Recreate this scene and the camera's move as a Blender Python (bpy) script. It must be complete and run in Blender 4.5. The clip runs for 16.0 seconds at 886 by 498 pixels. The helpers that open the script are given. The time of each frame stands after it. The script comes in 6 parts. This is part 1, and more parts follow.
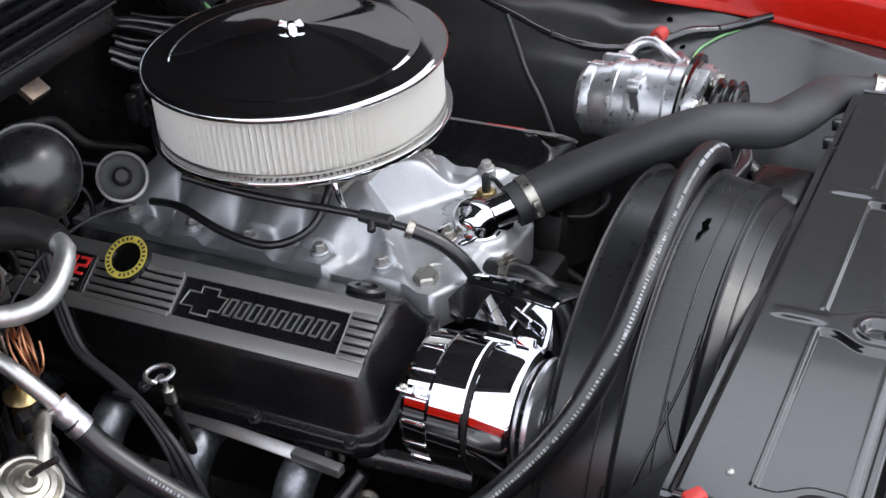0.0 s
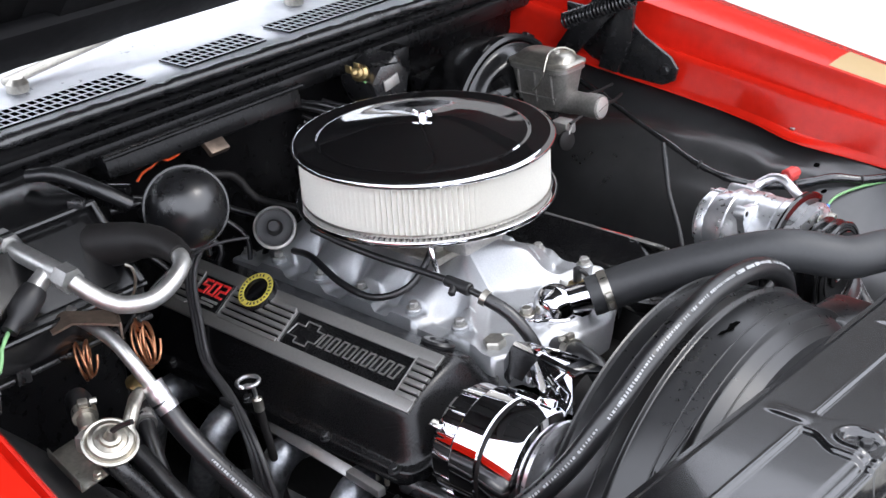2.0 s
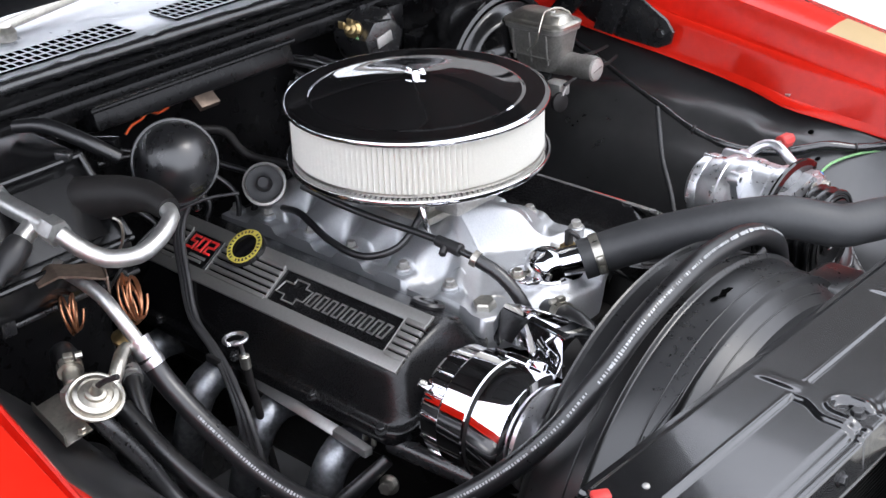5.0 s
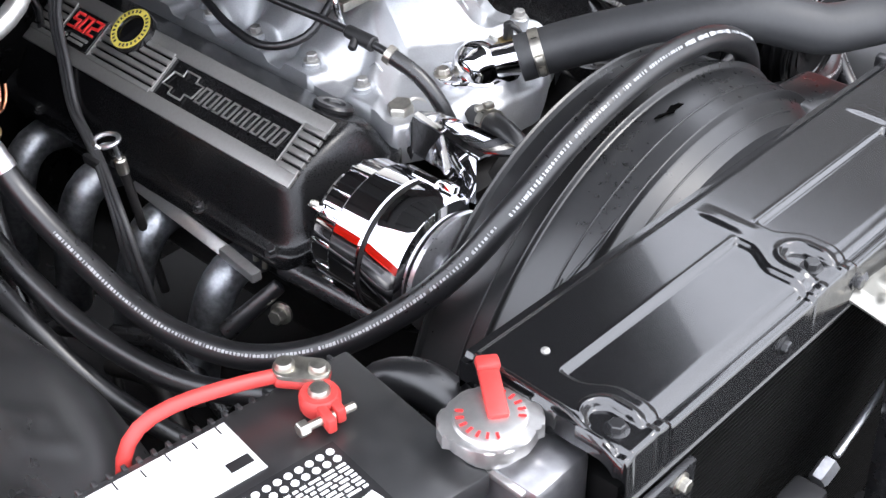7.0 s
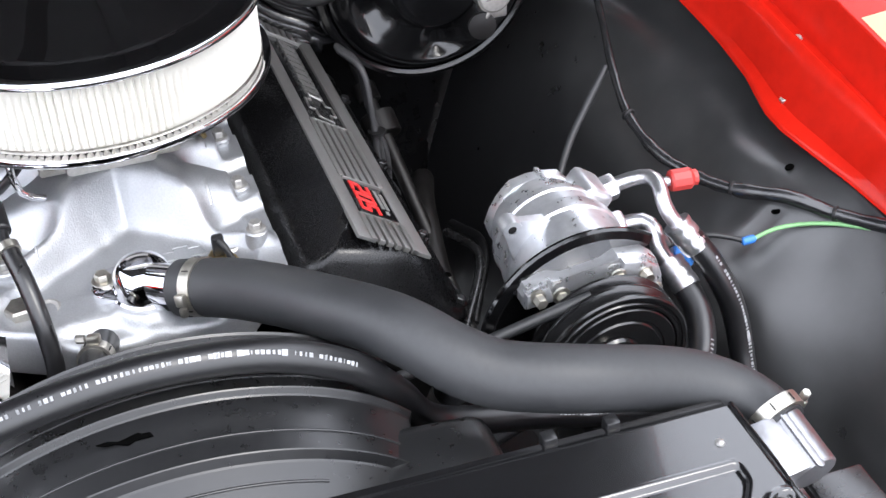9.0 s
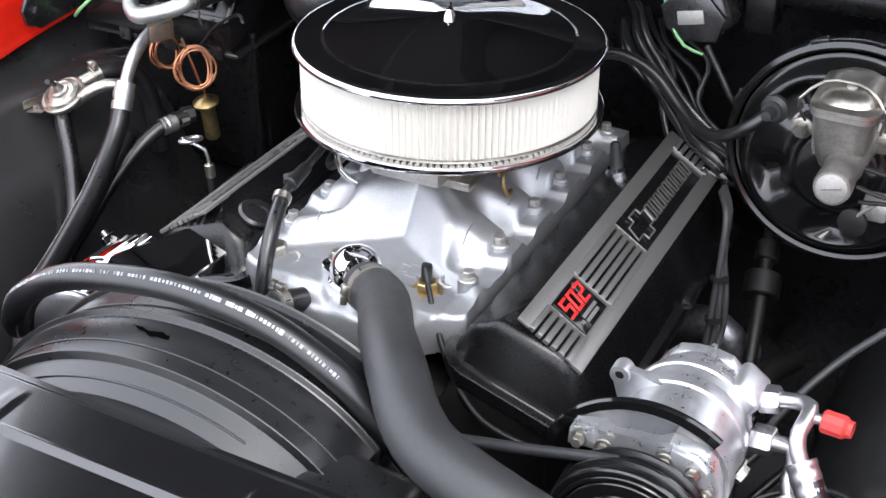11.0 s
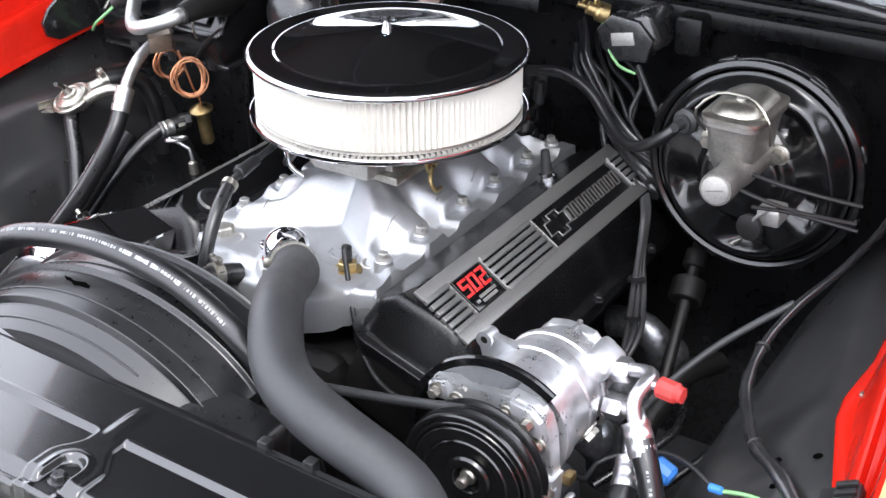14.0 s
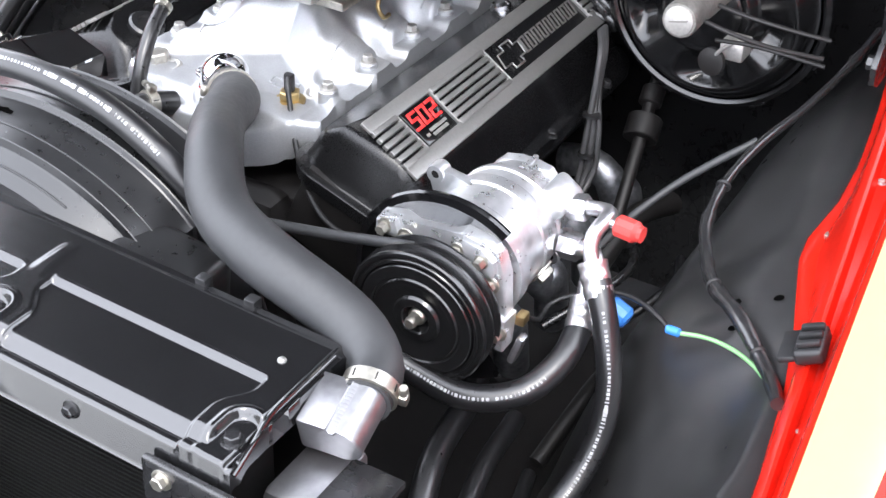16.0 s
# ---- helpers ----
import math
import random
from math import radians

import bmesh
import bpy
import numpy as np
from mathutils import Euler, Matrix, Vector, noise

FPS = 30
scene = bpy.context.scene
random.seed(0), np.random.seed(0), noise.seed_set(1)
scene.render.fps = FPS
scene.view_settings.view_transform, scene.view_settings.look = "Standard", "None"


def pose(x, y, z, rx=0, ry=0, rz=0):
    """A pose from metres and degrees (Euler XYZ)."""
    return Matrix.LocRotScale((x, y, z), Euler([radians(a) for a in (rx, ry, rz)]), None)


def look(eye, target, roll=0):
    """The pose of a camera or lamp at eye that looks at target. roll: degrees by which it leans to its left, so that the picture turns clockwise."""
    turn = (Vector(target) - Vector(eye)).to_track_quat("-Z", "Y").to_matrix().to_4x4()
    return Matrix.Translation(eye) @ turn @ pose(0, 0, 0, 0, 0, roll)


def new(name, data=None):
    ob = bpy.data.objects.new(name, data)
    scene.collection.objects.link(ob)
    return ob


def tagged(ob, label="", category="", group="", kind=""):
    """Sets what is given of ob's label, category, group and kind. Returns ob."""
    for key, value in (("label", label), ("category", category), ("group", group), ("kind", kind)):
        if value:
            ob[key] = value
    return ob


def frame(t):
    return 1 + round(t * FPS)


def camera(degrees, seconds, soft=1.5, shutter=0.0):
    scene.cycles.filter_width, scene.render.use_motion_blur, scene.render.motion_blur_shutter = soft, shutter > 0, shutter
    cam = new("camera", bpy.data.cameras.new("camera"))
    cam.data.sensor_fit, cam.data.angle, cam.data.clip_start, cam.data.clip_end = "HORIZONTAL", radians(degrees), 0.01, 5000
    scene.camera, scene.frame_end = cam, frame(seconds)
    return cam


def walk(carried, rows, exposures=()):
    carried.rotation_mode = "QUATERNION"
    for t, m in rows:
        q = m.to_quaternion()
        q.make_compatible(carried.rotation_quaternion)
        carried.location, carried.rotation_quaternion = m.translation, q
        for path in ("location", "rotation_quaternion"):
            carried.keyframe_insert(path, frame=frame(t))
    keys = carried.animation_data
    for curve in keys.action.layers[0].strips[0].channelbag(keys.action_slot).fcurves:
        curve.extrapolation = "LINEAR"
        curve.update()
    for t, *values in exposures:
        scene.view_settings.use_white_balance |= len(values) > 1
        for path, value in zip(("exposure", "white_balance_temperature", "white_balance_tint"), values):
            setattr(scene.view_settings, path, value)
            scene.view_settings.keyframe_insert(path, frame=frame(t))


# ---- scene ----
cam = camera(36.9, 16.0)
PATH = [
    (0, (0.816, -1.2, 1.588), (0.027, 0.281, 0.5), -4.8),
    (0.5, (1.015, -1.23, 1.593), (0.003, 0.202, 0.632), -2.7),
    (1, (1.148, -1.226, 1.596), (-0.022, 0.121, 0.692), -4.6),
    (1.5, (1.185, -1.243, 1.59), (-0.079, 0.055, 0.744), -3.9),
    (2, (1.184, -1.234, 1.586), (-0.052, 0.084, 0.729), -3.6),
    (2.5, (1.174, -1.228, 1.58), (-0.055, 0.087, 0.708), -3.2),
    (3, (1.172, -1.23, 1.584), (-0.049, 0.085, 0.7), -2.6),
    (5.5, (1.17, -1.227, 1.573), (-0.029, 0.084, 0.655), -1.9),
    (6, (1.176, -1.199, 1.552), (-0.023, 0.095, 0.61), -0.8),
    (6.5, (1.18, -1.143, 1.503), (0.007, 0.098, 0.462), -0.4),
    (7, (1.103, -0.986, 1.5), (0.007, 0.168, 0.29), -0.8),
    (7.5, (1.108, -0.803, 1.503), (0.017, 0.288, 0.231), 0.8),
    (8, (1.249, -0.565, 1.527), (-0.077, 0.351, 0.342), 2.9),
    (8.5, (1.274, -0.324, 1.534), (-0.185, 0.371, 0.356), 0.5),
    (9, (1.243, -0.037, 1.525), (-0.27, 0.461, 0.316), -2.0),
    (9.5, (1.187, 0.201, 1.508), (-0.389, 0.33, 0.284), -0.8),
    (10, (1.224, 0.339, 1.51), (-0.398, 0.051, 0.375), -0.7),
    (12.5, (1.313, 0.934, 1.559), (-0.138, -0.027, 0.574), 0.1),
    (13, (1.324, 0.929, 1.57), (-0.149, -0.055, 0.64), -0.1),
    (13.5, (1.329, 0.932, 1.562), (-0.154, -0.064, 0.663), -0.3),
    (14, (1.324, 0.941, 1.524), (-0.156, -0.016, 0.578), -0.4),
    (14.5, (1.311, 0.941, 1.49), (-0.139, 0.042, 0.446), 0.5),
    (15, (1.287, 0.927, 1.481), (-0.147, 0.079, 0.374), 1.3),
    (15.5, (1.28, 0.915, 1.481), (-0.143, 0.089, 0.344), 1.3),
    (16, (1.282, 0.901, 1.478), (-0.143, 0.09, 0.332), 2.0),
]
EXPOSURES = [(0.0, -0.32), (0.5, -0.02), (1.2, 0.12), (5.8, 0.15), (6.5, 0.42), (7.0, 0.52), (8.2, 0.52), (9.2, 0.40), (10.0, 0.36), (12.8, 0.36), (14.5, 0.70), (16.0, 1.02)]
walk(cam, [(t, look(eye, target, roll)) for t, eye, target, roll in PATH], EXPOSURES)

# ---- light: bright overcast daylight; the open hood shades the bay ----
world = bpy.data.worlds.new("sky")
scene.world = world
world.use_nodes = True
wn, wl = world.node_tree.nodes, world.node_tree.links
sky = wn.new("ShaderNodeTexSky")
sky.sky_type, sky.sun_disc = "NISHITA", False
sky.sun_elevation, sky.sun_rotation = radians(52), radians(70)
sky.dust_density, sky.air_density = 4.0, 1.0
cloud = wn.new("ShaderNodeMixRGB")
cloud.inputs[0].default_value = 0.8
cloud.inputs[2].default_value = (24.8, 25.8, 28.9, 1)
wl.new(sky.outputs[0], cloud.inputs[1])
wl.new(cloud.outputs[0], wn["Background"].inputs[0])
wn["Background"].inputs[1].default_value = 0.13
sun = new("sun", bpy.data.lights.new("sun", "SUN"))
sun.data.energy, sun.data.angle, sun.data.color = 1.0, radians(20), (1.0, 0.97, 0.93)
sun.matrix_world = look((2.0, 1.2, 4.0), (0, 0, 0.7))


# ---- materials ----
def mat(name, color, rough=0.5, metal=0.0, vary=0.15, grain=60.0, bump=0.0, coat=0.0, patches=6.0, rough_vary=0.12, spread=0.0, spec=0.5):
    """A surface with fine grain and broad patches in colour and gloss, and fine relief."""
    m = bpy.data.materials.new(name)
    m.use_nodes = True
    n, l = m.node_tree.nodes, m.node_tree.links
    b = n["Principled BSDF"]
    tc = n.new("ShaderNodeTexCoord")
    fine, broad = n.new("ShaderNodeTexNoise"), n.new("ShaderNodeTexNoise")
    fine.inputs["Scale"].default_value, fine.inputs["Detail"].default_value = grain, 4
    broad.inputs["Scale"].default_value, broad.inputs["Detail"].default_value = patches, 3
    l.new(tc.outputs["Object"], fine.inputs["Vector"])
    l.new(tc.outputs["Object"], broad.inputs["Vector"])
    add = n.new("ShaderNodeMath")
    add.operation = "ADD"
    l.new(fine.outputs["Fac"], add.inputs[0])
    l.new(broad.outputs["Fac"], add.inputs[1])
    half = n.new("ShaderNodeMapRange")
    half.inputs["From Min"].default_value, half.inputs["From Max"].default_value = 0.6, 1.4
    l.new(add.outputs[0], half.inputs["Value"])
    ramp = n.new("ShaderNodeMixRGB")
    ramp.inputs[1].default_value = (*[c * (1 - vary) for c in color], 1)
    ramp.inputs[2].default_value = (*[min(1, c * (1 + vary)) for c in color], 1)
    l.new(half.outputs[0], ramp.inputs[0])
    out = ramp.outputs[0]
    if spread:
        info, hsv = n.new("ShaderNodeObjectInfo"), n.new("ShaderNodeHueSaturation")
        mr = n.new("ShaderNodeMapRange")
        mr.inputs["To Min"].default_value, mr.inputs["To Max"].default_value = 1 - spread, 1 + spread
        l.new(info.outputs["Random"], mr.inputs["Value"])
        l.new(mr.outputs[0], hsv.inputs["Value"])
        l.new(out, hsv.inputs["Color"])
        out = hsv.outputs[0]
    l.new(out, b.inputs["Base Color"])
    rr = n.new("ShaderNodeMapRange")
    rr.inputs["To Min"].default_value, rr.inputs["To Max"].default_value = max(0.02, rough - rough_vary * rough), min(1, rough + rough_vary)
    l.new(half.outputs[0], rr.inputs["Value"])
    l.new(rr.outputs[0], b.inputs["Roughness"])
    b.inputs["Metallic"].default_value = metal
    b.inputs["Specular IOR Level"].default_value = spec
    b.inputs["Coat IOR"].default_value = 1.8
    b.inputs["Coat Weight"].default_value, b.inputs["Coat Roughness"].default_value = coat, 0.05
    if bump:
        bp = n.new("ShaderNodeBump")
        bp.inputs["Strength"].default_value, bp.inputs["Distance"].default_value = bump, 0.0006
        l.new(fine.outputs["Fac"], bp.inputs["Height"])
        l.new(bp.outputs[0], b.inputs["Normal"])
    return m


SATIN = mat("satin_black_paint", (0.014, 0.014, 0.015), 0.25, vary=0.25, patches=5, rough_vary=0.06, spec=0.9)
DUSTY = mat("dusty_black_paint", (0.025, 0.025, 0.026), 0.28, vary=0.35, grain=40, patches=6, rough_vary=0.08, spec=1.0)
SATINDUST = mat("dusty_satin_black_paint", (0.024, 0.024, 0.025), 0.27, vary=0.12, grain=25, patches=4, rough_vary=0.06, spec=0.8)
HOODIN = mat("matte_black_hood_liner", (0.004, 0.004, 0.0045), 0.6, bump=0.2, grain=60, vary=0.4, spec=0.18)
BOOST = mat("gloss_black_booster_paint", (0.006, 0.006, 0.0065), 0.18, vary=0.3, rough_vary=0.06, spec=0.75)
MASTER = mat("dark_weathered_cast_iron", (0.26, 0.25, 0.235), 0.42, 0.75, bump=0.35, grain=240, vary=0.3, patches=30)
FOAM = mat("black_foam_wrap", (0.013, 0.012, 0.012), 0.5, bump=0.6, grain=90, vary=0.4, spec=0.3)
FIREWALL = mat("firewall_black", (0.0060, 0.0060, 0.0065), 0.24, vary=0.35, spec=0.20)
GLOSS = mat("gloss_black_paint", (0.004, 0.004, 0.0045), 0.10, coat=0.3, vary=0.2, rough_vary=0.04, spec=0.6)
WRINKLE = mat("wrinkle_black_coating", (0.0045, 0.0045, 0.005), 0.21, bump=0.10, grain=700, vary=0.2, spec=0.48)
PLASTIC = mat("black_moulded_plastic", (0.011, 0.0112, 0.012), 0.27, grain=120, vary=0.25, spec=0.75)
COVER = mat("semi_gloss_black_steel", (0.007, 0.007, 0.0077), 0.17, vary=0.2, patches=7, rough_vary=0.03, spec=0.9, coat=0.32)
RUBBER = mat("matte_rubber", (0.026, 0.027, 0.029), 0.50, bump=0.22, grain=160, vary=0.3, patches=14, spec=0.6)
HOSE = mat("black_hose_rubber", (0.009, 0.009, 0.010), 0.28, grain=200, vary=0.25, spec=0.8)
WIRE = mat("black_wire", (0.014, 0.014, 0.015), 0.4, vary=0.2)
GREY_WIRE = mat("grey_plug_wire", (0.045, 0.045, 0.047), 0.45, vary=0.2)
TAPE = mat("loom_tape", (0.018, 0.018, 0.019), 0.18, bump=0.9, grain=120, vary=0.4, spec=1.0)
CHROME = mat("chrome", (0.80, 0.80, 0.82), 0.035, 1.0, vary=0.02, rough_vary=0.02, grain=20)
CAST = mat("cast_aluminium", (0.47, 0.48, 0.495), 0.40, 0.75, bump=0.6, grain=520, vary=0.14, patches=14)
MACHINED = mat("bright_aluminium", (0.64, 0.64, 0.66), 0.28, 0.95, bump=0.25, grain=260, vary=0.14, patches=22)
RADALU = mat("bare_aluminium", (0.38, 0.38, 0.395), 0.36, 0.95, bump=0.20, grain=150, vary=0.15, patches=16)
TUBEALU = mat("dull_aluminium_tube", (0.50, 0.50, 0.49), 0.34, 0.9, bump=0.10, grain=170, vary=0.2, patches=25)
ZINC = mat("zinc_plated_steel", (0.46, 0.44, 0.39), 0.30, 0.95, bump=0.15, grain=200, vary=0.25, patches=40)
IRON = mat("weathered_cast_metal", (0.47, 0.46, 0.44), 0.44, 0.8, bump=0.35, grain=260, vary=0.25, patches=22)
STEEL = mat("blued_header_steel", (0.27, 0.28, 0.30), 0.36, 0.9, bump=0.5, grain=130, vary=0.6, patches=22)
TIN = mat("tinned_cap_steel", (0.62, 0.61, 0.60), 0.30, 0.9, bump=0.1, grain=200, vary=0.1, patches=20)
POLISHED = mat("polished_cast_aluminium", (0.66, 0.67, 0.69), 0.27, 0.82, bump=0.06, grain=120, vary=0.12, patches=30, rough_vary=0.2)
CLUTCH = mat("satin_black_clutch_plate", (0.008, 0.008, 0.0085), 0.19, vary=0.3, rough_vary=0.08, spec=0.9)
RUST = mat("brown_tarnished_steel", (0.26, 0.20, 0.16), 0.35, 0.8, bump=0.2, grain=150, vary=0.3, patches=30)
DARK = mat("dark_greasy_metal", (0.012, 0.011, 0.011), 0.45, 0.2, bump=0.4, grain=80, vary=0.5)
BRASS = mat("brass", (0.44, 0.33, 0.16), 0.30, 0.95, vary=0.3, patches=60)
FIN = mat("dull_black_radiator_fins", (0.004, 0.004, 0.004), 0.6, vary=0.5, grain=200, spec=0.15)
CADMIUM = mat("yellowish_zinc_plate", (0.40, 0.39, 0.35), 0.34, 0.85, bump=0.2, grain=90, vary=0.16, patches=30)
COPPER = mat("copper_capillary", (0.62, 0.29, 0.16), 0.28, 0.95, vary=0.25, patches=60)
RED = mat("red_body_paint", (0.52, 0.013, 0.006), 0.17, coat=0.03, vary=0.14, patches=5, rough_vary=0.06, spec=0.24)
RED.node_tree.nodes["Principled BSDF"].inputs["Coat IOR"].default_value = 1.45
REDPL = mat("red_plastic", (0.50, 0.045, 0.04), 0.4, vary=0.15)
REDINK = mat("red_badge_ink", (0.75, 0.03, 0.03), 0.4, vary=0.08)
BLUEPL = mat("blue_plastic", (0.04, 0.20, 0.62), 0.38, vary=0.15)
GREENW = mat("green_wire_sheath", (0.22, 0.46, 0.20), 0.4, vary=0.15)
CREAM = mat("cream_stripe_paint", (0.42, 0.30, 0.155), 0.18, coat=0.1, vary=0.03, patches=4, rough_vary=0.04)
BALL = mat("semi_gloss_black_plastic", (0.010, 0.010, 0.011), 0.26, vary=0.2, rough_vary=0.08, spec=0.9)
ORANGEW = mat("orange_wire_sheath", (0.75, 0.10, 0.02), 0.45, vary=0.15)
YELLOW = mat("yellow_print", (0.62, 0.52, 0.10), 0.5, vary=0.15)
PAPER = mat("white_filter_paper", (0.68, 0.665, 0.615), 0.85, vary=0.06, bump=0.2, grain=400)
# glossless black that paints the shade inside openings onto solid pieces
VOID = mat("black_opening_fill", (0.002, 0.002, 0.002), 1.0, vary=0.0, spec=0.0)
RENDER = mat("dark_unseen_wall", (0.10, 0.095, 0.088), 0.85, vary=0.25, grain=20, patches=0.7, bump=0.4)
BRUSHED = mat("brushed_silver_trim", (0.30, 0.295, 0.285), 0.36, 0.7, vary=0.12, grain=300, bump=0.1)
LABEL = mat("white_label_print", (0.78, 0.78, 0.78), 0.5, vary=0.05)
PRINT = mat("white_hose_print", (0.38, 0.39, 0.40), 0.55, vary=0.25, grain=400)
BATTERY = mat("battery_case_plastic", (0.020, 0.020, 0.021), 0.32, vary=0.3, bump=0.1, spec=0.9)
COWL = mat("grey_cowl_paint", (0.58, 0.60, 0.63), 0.28, 0.2, coat=0.4, vary=0.10)
GROUND = mat("pale_concrete", (0.60, 0.60, 0.58), 0.85, vary=0.12, grain=60, patches=0.5, bump=0.3)
GLASS = mat("windscreen_glass", (0.9, 0.93, 0.92), 0.02, vary=0.0)
GLASS.node_tree.nodes["Principled BSDF"].inputs["Transmission Weight"].default_value = 1.0


# ---- building helpers ----
ORIGIN = {}


def thing(name, label, category, at=(0, 0, 0), group="", kind=""):
    """An empty at a thing's base, to which its parts are linked."""
    ob = new(name)
    ob.empty_display_size = 0.02
    ob.location = at
    ORIGIN[ob] = Vector(at)
    return tagged(ob, label, category, group, kind)


def mesh(name, bm, material, at=(0, 0, 0), sharp=35):
    bm.transform(Matrix.Translation(-Vector(at)))
    bmesh.ops.recalc_face_normals(bm, faces=bm.faces)
    me = bpy.data.meshes.new(name)
    bm.to_mesh(me)
    bm.free()
    me.shade_smooth()
    me.set_sharp_from_angle(angle=radians(sharp))
    me.materials.append(material)
    return me


def part(name, bm, material, parent, label="", sharp=35):
    """Links a bmesh, built in world metres, as one mesh under a thing or a part."""
    at = ORIGIN[parent]
    ob = new(name, mesh(name, bm, material, at, sharp))
    ob.parent = parent
    ORIGIN[ob] = at
    return tagged(ob, label)


def solo(name, bm, material, label, category="", kind="", group="", sharp=35, at=(0, 0, 0)):
    """A top-level thing made of one mesh."""
    ob = new(name, mesh(name, bm, material, at, sharp))
    ob.location = at
    ORIGIN[ob] = Vector(at)
    return tagged(ob, label, category, group, kind)


def frame_of(axis, up=(0, 0, 1)):
    """A turn whose z runs along axis."""
    z = Vector(axis).normalized()
    u = Vector(up) if abs(z.dot(Vector(up))) < 0.97 else Vector((1, 0, 0))
    x = u.cross(z).normalized()
    return Matrix((x, z.cross(x), z)).transposed()


def box(centre, size, turn=None, bevel=0.003, segments=2, bm=None):
    bm = bm or bmesh.new()
    b = bmesh.new()
    bmesh.ops.create_cube(b, size=1)
    bmesh.ops.scale(b, vec=size, verts=b.verts)
    if bevel:
        bmesh.ops.bevel(b, geom=b.edges[:], offset=min(bevel, min(size) * 0.45), segments=segments, affect="EDGES", profile=0.5)
    m = Matrix.Translation(centre) @ (turn or Matrix.Identity(4)).to_4x4()
    return join(bm, b, m)


def join(bm, b, m=None):
    """Adds the bmesh b to bm."""
    if m is not None:
        b.transform(m)
    verts = {v: bm.verts.new(v.co) for v in b.verts}
    for f in b.faces:
        try:
            bm.faces.new([verts[v] for v in f.verts])
        except ValueError:
            pass
    b.free()
    return bm


def lathe(profile, at, axis=(0, 0, 1), segments=48, bm=None, closed=True):
    """Turns a profile of (radius, height) about an axis through at."""
    bm = bm or bmesh.new()
    m = Matrix.Translation(at) @ frame_of(axis).to_4x4()
    rings = []
    for r, h in profile:
        if r < 1e-6:
            rings.append([bm.verts.new(m @ Vector((0, 0, h)))])
        else:
            rings.append([bm.verts.new(m @ Vector((r * math.cos(2 * math.pi * k / segments), r * math.sin(2 * math.pi * k / segments), h))) for k in range(segments)])
    for a, b in zip(rings, rings[1:]):
        for k in range(segments):
            q = [a[k % len(a)], a[(k + 1) % len(a)], b[(k + 1) % len(b)], b[k % len(b)]]
            q = list(dict.fromkeys(q))
            if len(q) > 2:
                bm.faces.new(q)
    if closed:
        for ring in (rings[0], rings[-1]):
            if len(ring) > 2:
                bm.faces.new(ring)
    return bm


def rod(a, b, r, r2=None, segments=20, bm=None, bevel=0.0015):
    """A round bar from a to b with eased ends."""
    a, b = Vector(a), Vector(b)
    h, r2 = (b - a).length, r if r2 is None else r2
    e = min(bevel, r * 0.4, r2 * 0.4, h * 0.3)
    return lathe([(r - e, 0), (r, e), (r2, h - e), (r2 - e, h)], a, b - a, segments, bm)


def hexbolt(at, axis, r=0.008, h=0.007, washer=True, bm=None):
    bm = bm or bmesh.new()
    if washer:
        lathe([(r * 1.45, 0), (r * 1.45, h * 0.2), (r * 1.1, h * 0.28)], at, axis, 20, bm)
    lathe([(r, h * 0.2), (r, h * 0.9), (r * 0.86, h)], at, axis, 6, bm)
    return bm


def spline(points, step=0.012):
    """A smooth line through points."""
    p = [Vector(q) for q in points]
    p = [2 * p[0] - p[1], *p, 2 * p[-1] - p[-2]]
    out = []
    for k in range(1, len(p) - 2):
        n = max(2, int((p[k + 1] - p[k]).length / step))
        for j in range(n):
            t = j / n
            out.append(0.5 * ((2 * p[k]) + (p[k + 1] - p[k - 1]) * t + (2 * p[k - 1] - 5 * p[k] + 4 * p[k + 1] - p[k + 2]) * t * t + (3 * p[k] - p[k - 1] - 3 * p[k + 1] + p[k + 2]) * t ** 3))
    return [*out, p[-2]]


def frames_along(line):
    """For each point of a line: place, tangent, and two steady cross axes."""
    tangents = [(line[min(k + 1, len(line) - 1)] - line[max(k - 1, 0)]).normalized() for k in range(len(line))]
    x = frame_of(tangents[0]).col[0].copy()
    out = []
    for p, t in zip(line, tangents):
        x = (x - t * x.dot(t)).normalized()
        out.append((p, t, x.copy(), t.cross(x)))
    return out


def tube(points, r, segments=14, bm=None, step=0.012, smooth=True, wobble=0.0):
    """A hose or wire along a smooth line; r may be a list, one for each point."""
    bm = bm or bmesh.new()
    line = spline(points, step) if smooth else [Vector(p) for p in points]
    rings = []
    for k, (p, t, x, y) in enumerate(frames_along(line)):
        if isinstance(r, (int, float)):
            rad = r
        else:
            s = k / (len(line) - 1) * (len(r) - 1)
            j = min(int(s), len(r) - 2)
            rad = r[j] + (r[j + 1] - r[j]) * (s - j)
        rad *= 1 + wobble * noise.noise(Vector(p) * 60)
        rings.append([bm.verts.new(p + rad * (math.cos(a) * x + math.sin(a) * y)) for a in (2 * math.pi * i / segments for i in range(segments))])
    for a, b in zip(rings, rings[1:]):
        for i in range(segments):
            bm.faces.new((a[i], a[(i + 1) % segments], b[(i + 1) % segments], b[i]))
    bm.faces.new(rings[0])
    bm.faces.new(rings[-1])
    return bm


def prism(outline, a, b, place, bevel=0.0, bm=None):
    """A flat outline (list of 2D points) made solid between heights a and b, then placed by a matrix."""
    bm = bm or bmesh.new()
    s = bmesh.new()
    low = [s.verts.new((x, y, a)) for x, y in outline]
    high = [s.verts.new((x, y, b)) for x, y in outline]
    s.faces.new(low[::-1])
    top = s.faces.new(high)
